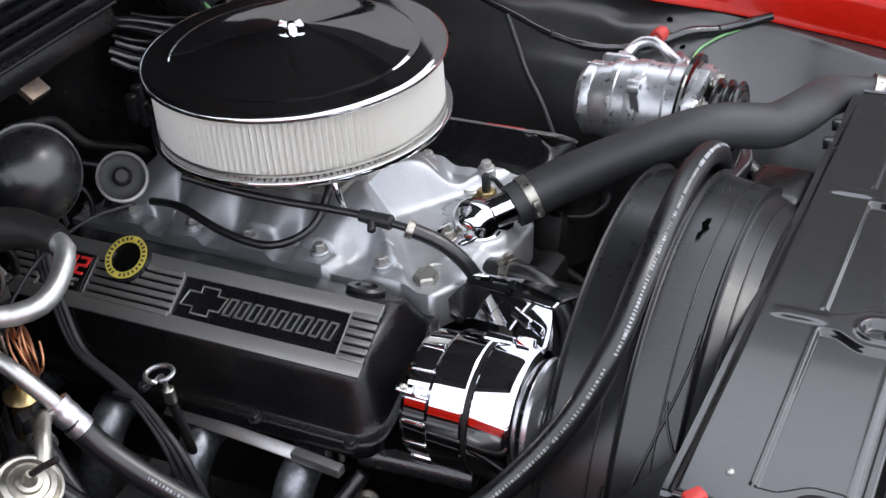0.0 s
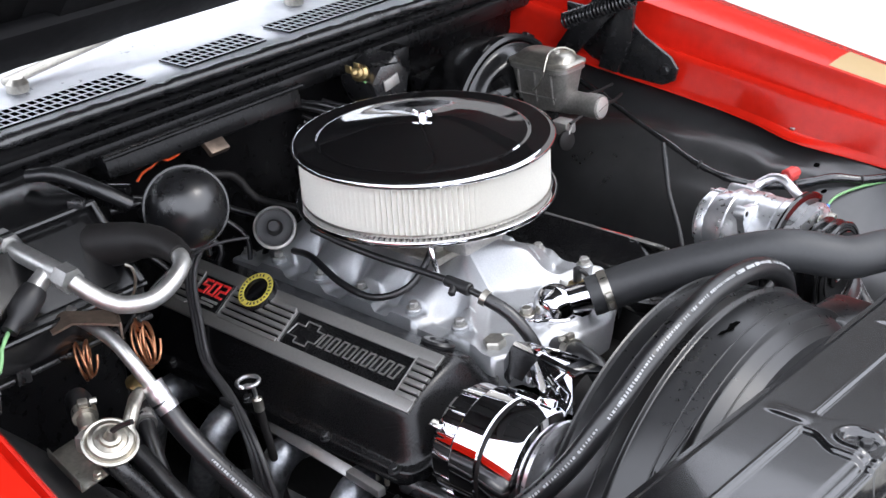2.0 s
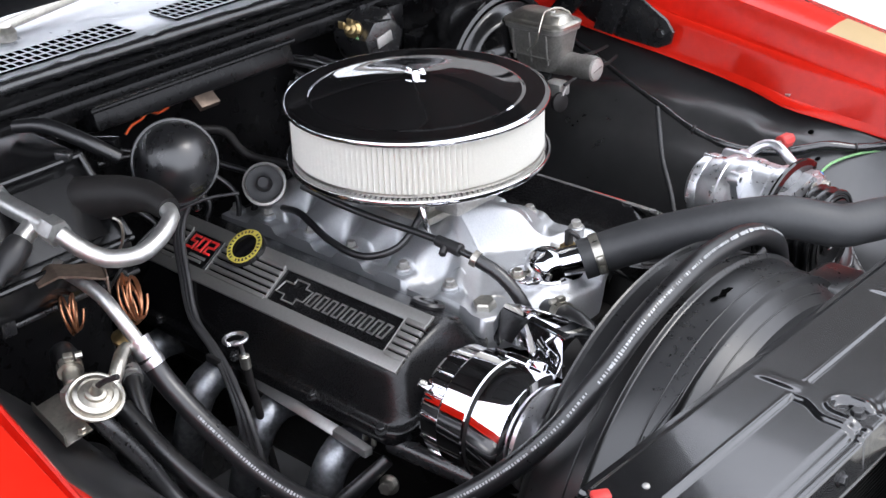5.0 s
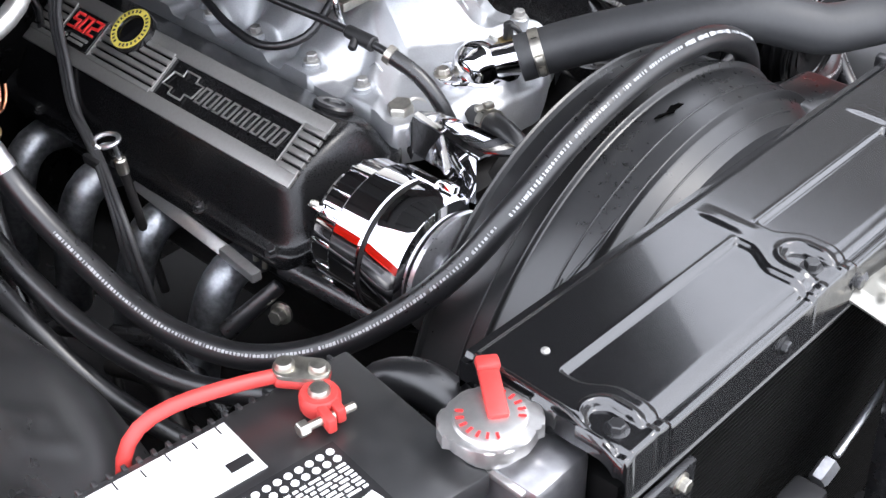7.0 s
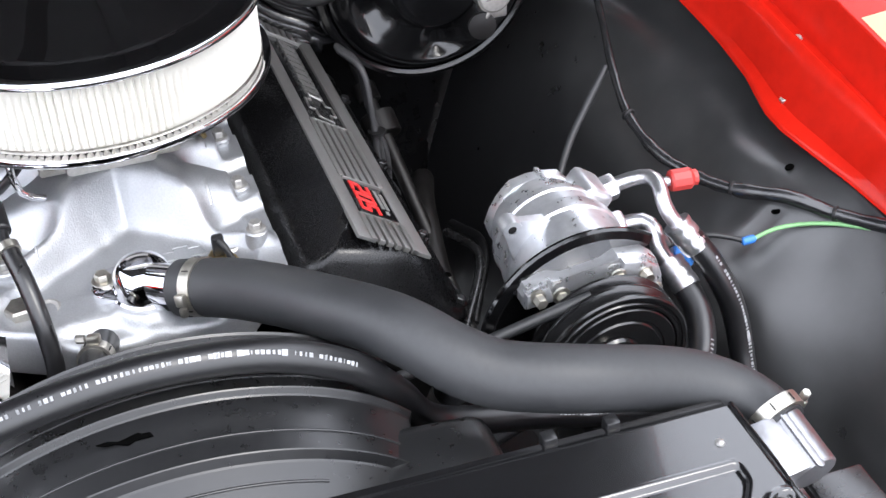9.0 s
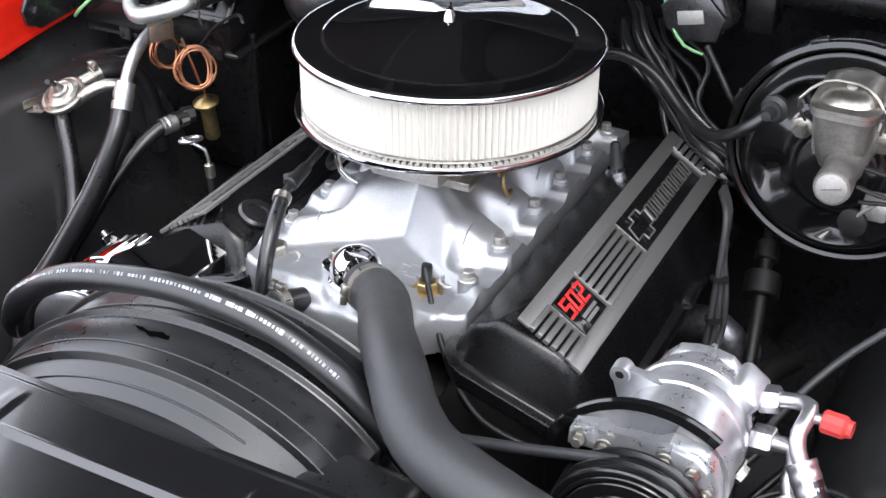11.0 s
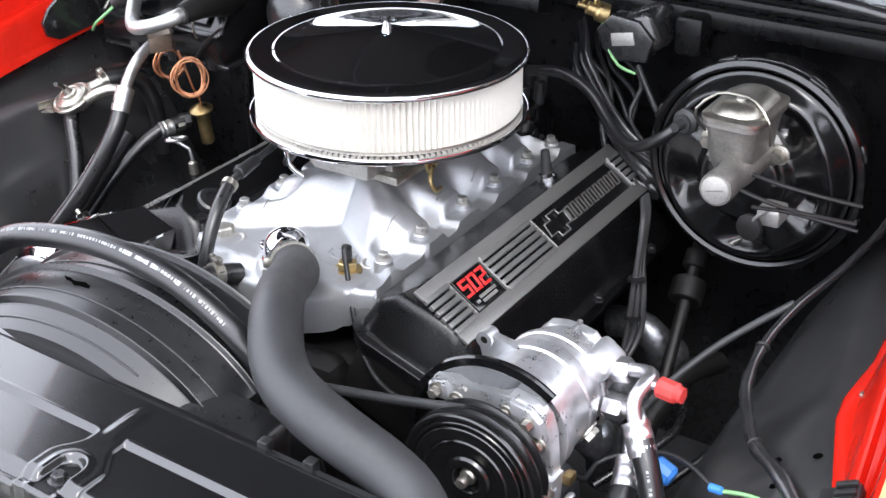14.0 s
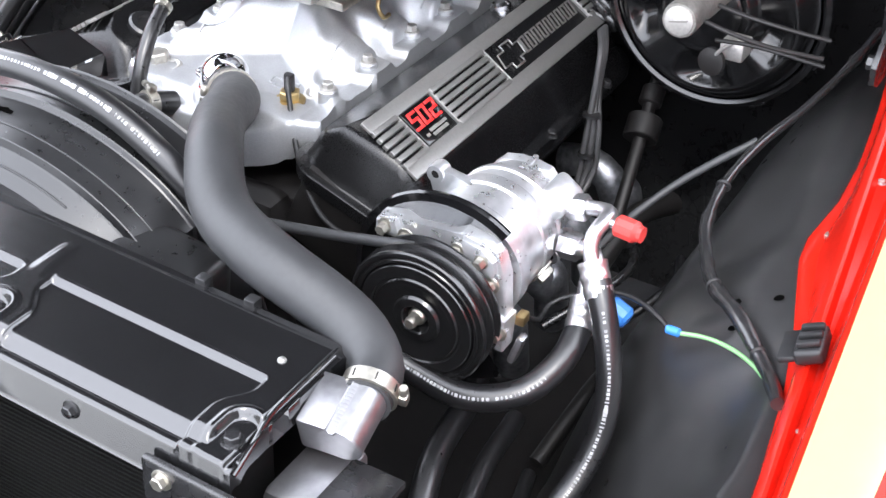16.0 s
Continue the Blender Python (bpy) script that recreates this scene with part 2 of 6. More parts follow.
    for k in range(len(outline)):
        s.faces.new((low[k], low[(k + 1) % len(low)], high[(k + 1) % len(low)], high[k]))
    if bevel:
        bmesh.ops.bevel(s, geom=top.edges[:], offset=bevel, segments=2, affect="EDGES", profile=0.5)
    return join(bm, s, place)


def rounded(w, h, r, n=5, cx=0.0, cy=0.0):
    """The outline of a rounded rectangle about (cx, cy)."""
    out = []
    for sx, sy, a0 in ((1, 1, 0), (-1, 1, 90), (-1, -1, 180), (1, -1, 270)):
        for k in range(n + 1):
            a = radians(a0 + 90 * k / n)
            out.append((cx + sx * (w / 2 - r) + r * math.cos(a), cy + sy * (h / 2 - r) + r * math.sin(a)))
    return out


def sheet(rows, bm=None, thick=0.0):
    """A surface through rows of points; thick gives it a back."""
    bm = bm or bmesh.new()
    def skin(rs):
        vs = [[bm.verts.new(p) for p in r] for r in rs]
        for a, b in zip(vs, vs[1:]):
            for k in range(len(a) - 1):
                bm.faces.new((a[k], a[k + 1], b[k + 1], b[k]))
        return vs
    top = skin(rows)
    if thick:
        low = skin([[Vector(p) - Vector((0, 0, thick)) for p in r] for r in rows])
        rim = lambda v: [*v[0], *[r[-1] for r in v[1:]], *v[-1][-2::-1], *[r[0] for r in v[-2:0:-1]]]
        a, b = rim(top), rim(low)
        for k in range(len(a)):
            bm.faces.new((a[k], a[(k + 1) % len(a)], b[(k + 1) % len(a)], b[k]))
    return bm


def clamp(at, axis, r, parent=None, label="steel worm-drive hose clamp", screw=(0, 0, 1)):
    """A worm-drive hose clamp: band with slots and a screw housing."""
    c = thing("hose_clamp", label, "hose clamp", at, "hose clamps") if parent is None else parent
    ax = Vector(axis).normalized()
    p = Vector(at)
    part("band", lathe([(r, -0.006), (r + 0.0016, -0.006), (r + 0.0016, 0.006), (r, 0.006)], p, ax, 40), ZINC, c)
    s = (Vector(screw) - ax * ax.dot(Vector(screw))).normalized()
    side = ax.cross(s)
    q = p + s * (r + 0.005)
    part("screw_housing", box(q, (0.010, 0.012, 0.008), frame_of(s, side), 0.002), ZINC, c)
    part("screw", hexbolt(q + side * 0.006, side, 0.0042, 0.010, False), ZINC, c)
    for k in range(14):
        a = radians(30 + 300 * k / 13)
        d = s * math.cos(a) + side * math.sin(a)
        part("slot", box(p + d * (r + 0.0016), (0.0012, 0.007, 0.0012), frame_of(d, ax), 0), DARK, c) if parent is None and k % 2 == 0 else None
    return c


# ---- the setting: ground, car body round the bay ----
bm = bmesh.new()
bmesh.ops.create_grid(bm, x_segments=8, y_segments=8, size=400)
solo("ground", bm, GROUND, "pale concrete ground under the car", "ground", "structure")
# added wall, out of view: keeps bright sky out of the side reflections
wall = thing("unseen_wall", "unseen dark wall added beside the car to darken reflections", "wall", (-2.2, 5.6, 0), kind="structure")
part("face", box((-2.2, 5.7, 2.28), (12.0, 0.3, 4.56), bevel=0.02), RENDER, wall)
part("wall_top", box((-2.2, 5.7, 4.60), (12.1, 0.4, 0.10), bevel=0.02), RENDER, wall)


def ease(v):
    v = max(0.0, min(1.0, v))
    return v * v * (3 - 2 * v)


def flange_z(x):
    """The height of the flange beside the wheelhouse; it falls towards the front."""
    return 0.787 - 0.19 * (max(-0.42, x) - 0.10)


def flange_edge(x):
    """The scalloped inner edge of the fender flange."""
    return float(np.interp(x, (-0.6, -0.3, -0.19, -0.03, 0.06, 0.14, 0.18, 0.22, 0.31, 0.377, 0.54, 1.1), (0.64, 0.648, 0.655, 0.680, 0.690, 0.690, 0.680, 0.684, 0.712, 0.728, 0.752, 0.80)))


def ridge(x):
    return 0.731 + 0.11 * (x - 0.264), 0.821 - 0.185 * (max(-0.42, x) - 0.264)


def lip(x):
    return 0.758 + 0.07 * (x - 0.27), 0.866 - 0.20 * (max(-0.42, x) - 0.27)


def fender(side, name, label):
    f = thing(name, label, "fender", (0.2, side * 0.85, 0.25), "fenders")
    xs = [-0.62 + 0.03 * k for k in range(57)]
    gut, top, band = [], [], []
    for x in xs:
        e, fz, (ry, rz), (ly, lz) = flange_edge(x), flange_z(x), ridge(x), lip(x)
        g = [(e, fz - 0.005), (e + 0.003, fz), (e * 0.6 + ry * 0.4, fz + 0.006), (ry - 0.008, rz - 0.014), (ry - 0.003, rz - 0.003), (ry, rz), (ry + 0.003, rz - 0.001),
             (ry + 0.008, rz - 0.009), (ly - 0.011, rz - 0.010), (ly - 0.007, rz - 0.004), (ly - 0.001, lz - 0.008), (ly, lz - 0.004)]
        t = [(ly + 0.0005, lz - 0.003), (ly + 0.002, lz - 0.0005), (ly + 0.006, lz + 0.0005), (0.80, lz + 0.004), (0.838, lz + 0.003), (0.842, lz + 0.001), (0.89, lz - 0.012), (0.93, lz - 0.04), (0.955, lz - 0.09), (0.965, 0.66), (0.965, 0.45), (0.94, 0.25)]
        gut.append([Vector((x, side * y, z)) for y, z in g])
        top.append([Vector((x, side * y, z)) for y, z in t])
        if x > 0.21:
            band.append([Vector((x, side * y, z + 0.0008)) for k, (y, z) in enumerate(t[2:5])])
    part("gutter", sheet(gut, thick=0.0015), RED, f)
    part("outer_panel", sheet(top, thick=0.0015), RED, f)
    if side > 0:
        part("stripe", sheet(band), CREAM, f, "cream painted stripe along the fender top")
    return f


fender_driver = fender(1, "front_fender", "glossy red painted front fender beside the brake booster")
fender_passenger = fender(-1, "front_fender", "glossy red painted front fender beside the battery")


def wheel_height(x, y):
    """The inner fender's height: it swells over the wheel, folds down beside the flange and flattens ahead."""
    cap = flange_z(x) - 0.008
    b = max(0.0, cap - 0.757)
    bulge = 0.035 * math.exp(-((x + 0.10) / 0.16) ** 2)
    back = [(0.44, 0.30), (0.47, 0.42), (0.505, 0.54), (0.535, 0.625), (0.562, 0.668 + bulge * 0.6), (0.595, 0.690 + bulge), (0.63, 0.706 + bulge),
            (0.665, 0.722 + bulge * 0.7), (0.695, 0.742 + bulge * 0.3 + b * 0.6), (0.715, 0.752 + b), (0.745, 0.762 + b)]
    ahead = [(0.535, 0.30), (0.560, 0.40), (0.580, 0.47), (0.600, 0.52), (0.620, 0.552), (0.640, 0.580), (0.665, 0.615), (0.692, 0.652), (0.716, 0.695), (0.735, 0.745), (0.757, 0.762)]
    k = ease((x - 0.20) / 0.28)
    prof = [(p[0] * (1 - k) + q[0] * k, p[1] * (1 - k) + q[1] * k) for p, q in zip(back, ahead)]
    ys, zs = [p[0] for p in prof], [p[1] for p in prof]
    z = sum(float(np.interp(y + d, ys, zs)) for d in (-0.014, -0.007, 0.0, 0.007, 0.014)) / 5
    z = min(z, cap)
    # rounded fold that follows the flange's edge and dies out ahead of the wheel
    d = y - (flange_edge(x) - 0.034)
    fold = (0.011 * math.exp(-(d / (0.022 if d < 0 else 0.024)) ** 2) - 0.007 * math.exp(-((d + 0.058) / 0.026) ** 2)) * ease((0.35 - x) / 0.07)
    swage = 0.0045 * (math.exp(-((x - 0.268) / 0.009) ** 2) + 0.8 * math.exp(-((x - 0.292) / 0.008) ** 2)) if 0.61 < y < 0.66 else 0.0
    return z + fold + swage, ys[0], ys[-1]


def wheelhouse(side, label, paint):
    rows = []
    for x in [-0.36 + 0.008 * k for k in range(151)]:
        _, y0, y1 = wheel_height(x, 0.6)
        w = 0.06 * max(0, x - 0.48)
        r = []
        for k in range(47):
            y = y0 + (y1 - y0) * k / 46
            z = wheel_height(x, y)[0] + 0.0022 * noise.noise(Vector((x * 12, y * 12, 3 + side)))
            r.append(Vector((x, side * (y + w + 0.003 * noise.noise(Vector((x * 9, y * 9, side)))), z)))
        rows.append(r)
    return solo("inner_fender", sheet(rows), paint, label, "inner fender", "structure", sharp=60)


inner_driver = wheelhouse(1, "satin black inner fender panel with small punched holes", DUSTY)
inner_passenger = wheelhouse(-1, "satin black inner fender panel beside the battery", SATINDUST)

# firewall, cowl and windscreen
fw = thing("firewall", "black painted firewall with a stepped lower edge", "firewall", (-0.37, 0, 0.3), kind="structure")
rows = [[Vector((x, y, z)) for y in (-0.70, -0.45, -0.2, 0.0, 0.2, 0.45, 0.70)] for x, z in ((-0.30, 0.28), (-0.37, 0.45), (-0.375, 0.90), (-0.365, 0.945), (-0.35, 0.955))]
part("panel", sheet(rows), FIREWALL, fw)
part("cowl_step", box((-0.405, 0, 0.962), (0.10, 1.36, 0.016), bevel=0.006), FIREWALL, fw)
part("ledge", box((-0.352, 0, 0.940), (0.030, 1.34, 0.030), bevel=0.008), FIREWALL, fw)
seal = bmesh.new()
tube([(-0.40, -0.66, 0.968), (-0.408, -0.4, 0.978), (-0.402, -0.1, 0.980), (-0.395, 0.2, 0.980), (-0.385, 0.45, 0.978), (-0.36, 0.64, 0.965)], 0.010, 10, seal, wobble=0.35)
part("weather_seal", seal, TAPE, fw, "black rubber hood seal", 60)
duct = box((-0.332, -0.125, 0.926), (0.056, 0.36, 0.034), Matrix.Rotation(radians(-18), 3, "Y"), 0.004)
part("duct_rail", duct, FIREWALL, fw, "folded black sheet-metal rail")
part("rail_bead", tube([(-0.306, -0.31, 0.947), (-0.306, -0.12, 0.948), (-0.306, 0.06, 0.949)], 0.0035, 8), FIREWALL, fw)

cowl = thing("cowl_panel", "pale grey cowl panel with black slotted air grilles", "cowl", (-0.47, 0, 0.97), kind="structure")
ZC = 0.986
part("panel", sheet([[Vector((x, y, z)) for y in (-0.72, -0.3, 0.0, 0.3, 0.72)] for x, z in ((-0.412, ZC - 0.008), (-0.424, ZC - 0.001), (-0.52, ZC + 0.002), (-0.60, ZC + 0.010), (-0.66, ZC + 0.02))], thick=0.002), COWL, cowl)
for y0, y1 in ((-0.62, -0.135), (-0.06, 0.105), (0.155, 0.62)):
    # solid black backing stands in for the shaded openings under the slats
    g = part("grille", box((-0.464, (y0 + y1) / 2, ZC + 0.0035), (0.068, y1 - y0, 0.003), bevel=0.001), VOID, cowl, "black backing painted for the shade between the grille slats")
    n = int((y1 - y0) / 0.0135)
    for k in range(n + 1):
        y = y0 + (y1 - y0) * k / n
        part("slat", box((-0.464, y, ZC + 0.0056), (0.066, 0.0020, 0.0010), bevel=0), COWL, g)
    for x in (-0.431, -0.453, -0.475, -0.497):
        part("bar", box((x, (y0 + y1) / 2, ZC + 0.0060), (0.0016, y1 - y0, 0.0012), bevel=0), COWL, g)
ws = sheet([[Vector((-0.66 - 0.55 * s, y * (1 - 0.12 * s), 1.0 + 0.36 * s - 0.02 * abs(y))) for y in (-0.70, -0.35, 0, 0.35, 0.70)] for s in (0, 0.5, 1)], thick=0.005)
solo("windscreen", ws, GLASS, "raked clear windscreen glass behind the cowl", "windscreen", "structure").visible_shadow = False
dash = thing("dashboard", "black padded dashboard and dark cabin behind the windscreen", "dashboard", (-0.9, 0, 0.9), kind="structure")
part("pad", box((-0.95, 0, 0.94), (0.50, 1.30, 0.06), bevel=0.02), FIREWALL, dash)
part("cabin", box((-1.75, 0, 0.85), (0.9, 1.3, 0.9), bevel=0.05), FIREWALL, dash)
rf = sheet([[Vector((x, y, z - 0.03 * (y / 0.6) ** 2)) for y in (-0.62, -0.3, 0, 0.3, 0.62)] for x, z in ((-1.2, 1.36), (-1.5, 1.41), (-2.0, 1.42), (-2.6, 1.36))], thick=0.01)
solo("roof", rf, RED, "red painted roof panel of the car above the dark cabin", "car body", "structure")

# open hood, black inside
hood = thing("hood", "open hood, black ribbed underside with red outer skin", "hood", (-0.50, 0, 1.04))
hang = Matrix.Translation((-0.495, 0, 1.035)) @ Matrix.Rotation(radians(-44), 4, "Y")
def on_hood(x, y, z=0.0):
    return hang @ Vector((x, y, z))
bm = sheet([[on_hood(x, y * w, 0.045 + 0.03 * (1 - (y / 0.75) ** 2)) for y in (-0.78, -0.6, -0.3, 0, 0.3, 0.6, 0.78)] for x, w in ((0.0, 0.92), (0.06, 0.97), (0.5, 1.0), (1.0, 1.0), (1.3, 0.98), (1.38, 0.95))])
part("outer_skin", bm, RED, hood)
bm = sheet([[on_hood(x, y * w, 0.012 + dz) for y, dz in ((-0.775, 0.03), (-0.75, 0.0), (-0.62, 0.0), (-0.58, 0.03), (-0.30, 0.034), (-0.27, 0.0), (-0.10, 0.0), (-0.06, 0.036), (0.06, 0.036), (0.10, 0.0), (0.27, 0.0), (0.30, 0.034), (0.58, 0.03), (0.62, 0.0), (0.75, 0.0), (0.775, 0.03))] for x, w in ((0.0, 0.92), (0.06, 0.97), (0.5, 1.0), (1.0, 1.0), (1.3, 0.98), (1.38, 0.95))])
part("inner_frame", bm, HOODIN, hood)
for x in (0.06, 0.62, 1.3):
    part("cross_rib", box(on_hood(x, 0, 0.015), (0.10, 1.36, 0.03), Matrix.Rotation(radians(-44), 3, "Y"), 0.012), HOODIN, hood)

# ---- radiator, its cover and the fan shroud ----
def zr(y):
    return 0.790 - 0.034 * y


tilt = Matrix.Rotation(math.atan(-0.034), 3, "X")
rad = thing("radiator", "black finned radiator core with bare aluminium end tanks", "radiator", (0.68, 0, 0.35))
part("core", box((0.695, 0, 0.55), (0.06, 0.80, 0.40), bevel=0.003), FIN, rad)
stack = bmesh.new()
for k in range(70):
    box((0.727, 0, 0.36 + 0.0055 * k), (0.010, 0.79, 0.0018), None, 0, 1, stack)
for k in range(130):
    box((0.726, -0.39 + 0.006 * k, 0.55), (0.008, 0.0012, 0.39), None, 0, 1, stack)
tagged(part("finned_face", stack, FIN, rad), kind="stuff")
part("end_tank", box((0.66, -0.437, 0.58), (0.085, 0.065, 0.40), bevel=0.008), RADALU, rad, "bare aluminium end tank")
part("end_tank", box((0.66, 0.437, 0.52), (0.085, 0.050, 0.40), bevel=0.008), RADALU, rad, "bare aluminium end tank")

rc = thing("radiator_cover", "semi-gloss black pressed steel radiator top cover with ribs", "radiator cover", (0.66, 0, 0.76))
def on_cover(x, y, dz=0.0):
    return Vector((x, y, zr(y) + dz))
BOLTS = (-0.398, -0.122, 0.140, 0.402)


def cover_height(x, y):
    """A flat top that steps down into sunk panels; the land between them flares round a pocket at each bolt."""
    c = min(BOLTS, key=lambda v: abs(y - v))
    near = abs(y - c)
    inside = ease((near - (0.015 + 0.017 * ease((x - 0.664) / 0.034))) / 0.0045)
    z = 0.0095 - 0.0050 * inside * ease((x - 0.6500) / 0.0045)
    z += 0.0008 * inside * ease(1 - abs(x - 0.6485) / 0.0025)
    # pocket round the bolt, open to the front
    d = math.hypot(max(0.0, 0.704 - x), near)
    z += 0.0016 * ease((0.0235 - d) / 0.0060)
    z -= 0.0085 * ease((0.0165 - d) / 0.0050)
    z += 0.0013 * ease((0.012 - near) / 0.008) * ease((0.660 - x) / 0.02) * ease((x - 0.60) / 0.02) * (0.0 if abs(c) > 0.3 else 1.0)
    # rolled front edge with a groove behind its lip
    roll = max(0.0, min(1.0, (x - 0.7165) / 0.0135))
    z -= (0.0075 * roll * roll + 0.0015 * math.exp(-((x - 0.7315) / 0.0016) ** 2)) * (1 - ease((0.0165 - near) / 0.0050))
    z -= 0.0050 * ease((abs(y) - 0.4095) / 0.003)
    z -= 0.0045 * (1 - ease((x - 0.588) / 0.004))
    return z


xs = [0.580 + 0.0025 * k for k in range(25)] + [0.6425 + 0.0015 * k for k in range(65)]
rows = []
for k in range(501):
    y = -0.418 + 0.836 * k / 500
    r = [on_cover(0.579, y, -0.03)] + [on_cover(x, y, cover_height(x, y)) for x in xs]
    e = cover_height(xs[-1], y)
    r += [on_cover(0.7405, y, e - 0.001), on_cover(0.7420, y, e - 0.004), on_cover(0.7440, y, -0.040), on_cover(0.746, y, -0.043)]
    rows.append(r)
rows = [[p - Vector((0, 0, 0.02)) for p in rows[0]], *rows, [p - Vector((0, 0, 0.02)) for p in rows[-1]]]
part("panel", sheet(rows), COVER, rc, sharp=75)
for y in BOLTS:
    part("bolt", hexbolt(on_cover(0.717, y, 0.0012), (0, 0.034, 1), 0.0070, 0.008), SATIN, rc, "black hex bolt")
for y in (-0.205, -0.085, 0.03, 0.26):
    part("face_bolt", hexbolt(on_cover(0.7425, y, -0.020), (1, 0, 0.05), 0.0058, 0.007), SATIN, rc, "black flanged bolt")
for y, x in ((-0.372, 0.628), (0.383, 0.628)):
    part("rivet", lathe([(0.004, 0), (0.0035, 0.0015), (0.002, 0.0022), (0, 0.0025)], on_cover(x, y, 0.0095), (0, 0, 1), 14), IRON, rc)
for y in (-0.395, 0.395):
    part("end_bead", tube([on_cover(0.592, y * 1.043, 0.010), on_cover(0.66, y * 1.045, 0.010), on_cover(0.685, y * 1.045, 0.008), on_cover(0.71, y * 1.055, 0.002), on_cover(0.738, y * 1.06, -0.008)], 0.0022, 8), COVER, rc)
# core support behind the grille
sup = thing("core_support", "black steel radiator core support panel", "core support", (0.75, 0, 0.3), kind="structure")
for s_ in (-1, 1):
    part("end_plate", box((0.751, s_ * 0.405, 0.730), (0.008, 0.13, 0.060), Matrix.Rotation(radians(-2), 3, "X"), 0.003), SATIN, sup)
    part("upper_bar", box((0.757, s_ * 0.575, 0.712), (0.012, 0.21, 0.06), bevel=0.004), SATIN, sup)
    for y, z in ((0.362, 0.748), (0.440, 0.742)):
        part("bolt", hexbolt((0.755, s_ * y, z), (1, 0, 0), 0.0065, 0.008), ZINC, sup)
part("side_panel", box((0.752, -0.60, 0.50), (0.012, 0.26, 0.42), bevel=0.004), SATIN, sup)
part("side_panel", box((0.752, 0.60, 0.50), (0.012, 0.26, 0.42), bevel=0.004), SATIN, sup)
part("side_flange", box((0.70, 0.485, 0.725), (0.12, 0.05, 0.008), bevel=0.002), SATIN, sup)
part("lower_bar", box((0.75, 0, 0.32), (0.06, 1.3, 0.06), bevel=0.01), SATIN, sup)
# added out of view: blocks bright ground from reflecting in the cover's front face
nose = thing("unseen_nose", "unseen black panel added ahead of the radiator to darken the cover's face", "nose panel", (1.0, 0, 0.3), kind="structure")
part("header", box((1.00, 0, 0.48), (0.03, 1.50, 0.36), bevel=0.01), FIREWALL, nose)
part("splash_pan", box((0.875, 0, 0.335), (0.22, 1.40, 0.012), bevel=0.004), FIREWALL, nose)
fl = sheet([[Vector((x, y, 0.22)) for y in (-0.9, 0, 0.9)] for x in (-0.4, 0.3, 1.0)])
solo("underbody", fl, DARK, "dark greasy frame and underbody below the engine", "underbody", "structure")
# fan shroud: a stepped arch over the fan
sh = thing("fan_shroud", "dull black moulded plastic fan shroud with stepped arch", "fan shroud", (0.5, 0, 0.4))
CY, CZ = -0.016, 0.528
prof = [(0.413, 0.270), (0.414, 0.3085), (0.4155, 0.310), (0.4175, 0.3085), (0.420, 0.3035), (0.450, 0.3055), (0.484, 0.3070), (0.4872, 0.3075), (0.4880, 0.3128), (0.4888, 0.3140), (0.4898, 0.3132), (0.4916, 0.3088), (0.4930, 0.3078), (0.520, 0.3040), (0.5450, 0.2995),
        (0.5468, 0.2997), (0.5475, 0.3032), (0.5482, 0.3040), (0.5491, 0.3032), (0.5508, 0.2952), (0.5522, 0.2938), (0.566, 0.2870), (0.580, 0.280), (0.582, 0.20)]
def arch(a, x, r):
    # past the crown on the driver's side the arch steps down into a pocket under the hose
    k = max(0.0, min(1.0, (a - 0.70) / 0.10))
    r = r - 0.050 * k * k * (3 - 2 * k)
    return Vector((x, CY + r * math.sin(a) * (1.0 if a < 0 else 1.0 - 0.10 * (a / 1.2) ** 2), CZ + r * math.cos(a) * (1 if a < 0.5 else 1 - 0.35 * (a - 0.5) ** 2)))
rows = [[arch(a, x, r) for x, r in prof] for a in (radians(-98 + 2 * k) for k in range(91))]
part("arch", sheet(rows), PLASTIC, sh, sharp=16)
def shroud_line(ends, r=0.0017):
    """A thin moulded line that runs over the arch between two (angle, x) ends."""
    (a0, x0), (a1, x1) = ends
    pts = []
    for k in range(25):
        t = k / 24
        x = x0 + (x1 - x0) * ease(t)
        pts.append(arch(radians(a0 + (a1 - a0) * t), x, float(np.interp(x, [p[0] for p in prof], [p[1] for p in prof])) + 0.0004))
    return tube(pts, r, 8)
part("moulded_rib", shroud_line(((-78, 0.500), (-30, 0.5445))), PLASTIC, sh, sharp=60)
part("moulded_rib", shroud_line(((-60, 0.556), (-44, 0.530))), PLASTIC, sh, sharp=60)
part("moulded_rib", shroud_line(((-88, 0.455), (-62, 0.4835)), 0.0014), PLASTIC, sh, sharp=60)
for x, a0, a1 in ((0.468, -80, 36), (0.527, -76, 38), (0.566, -62, 22)):
    part("moulded_rib", shroud_line(((a0, x), (a1, x)), 0.0012), PLASTIC, sh, sharp=60)
for y in (0.262, 0.315):
    part("edge_tab", box((0.578, y, zr(y) + 0.004), (0.012, 0.012, 0.014), bevel=0.002), PLASTIC, sh)
part("back_panel", box((0.583, 0.0, 0.60), (0.012, 0.80, 0.34), bevel=0.004), PLASTIC, sh)
part("side_pocket", box((0.540, 0.180, 0.732), (0.078, 0.11, 0.075), Matrix.Rotation(radians(-6), 3, "X"), 0.018, 4), PLASTIC, sh)
part("side_wing", sheet([[Vector((x, y, z)) for x, z in ((0.45, 0.60), (0.52, 0.70), (0.575, 0.775))] for y in (-0.40, -0.36, -0.31)], thick=0.004), PLASTIC, sh)
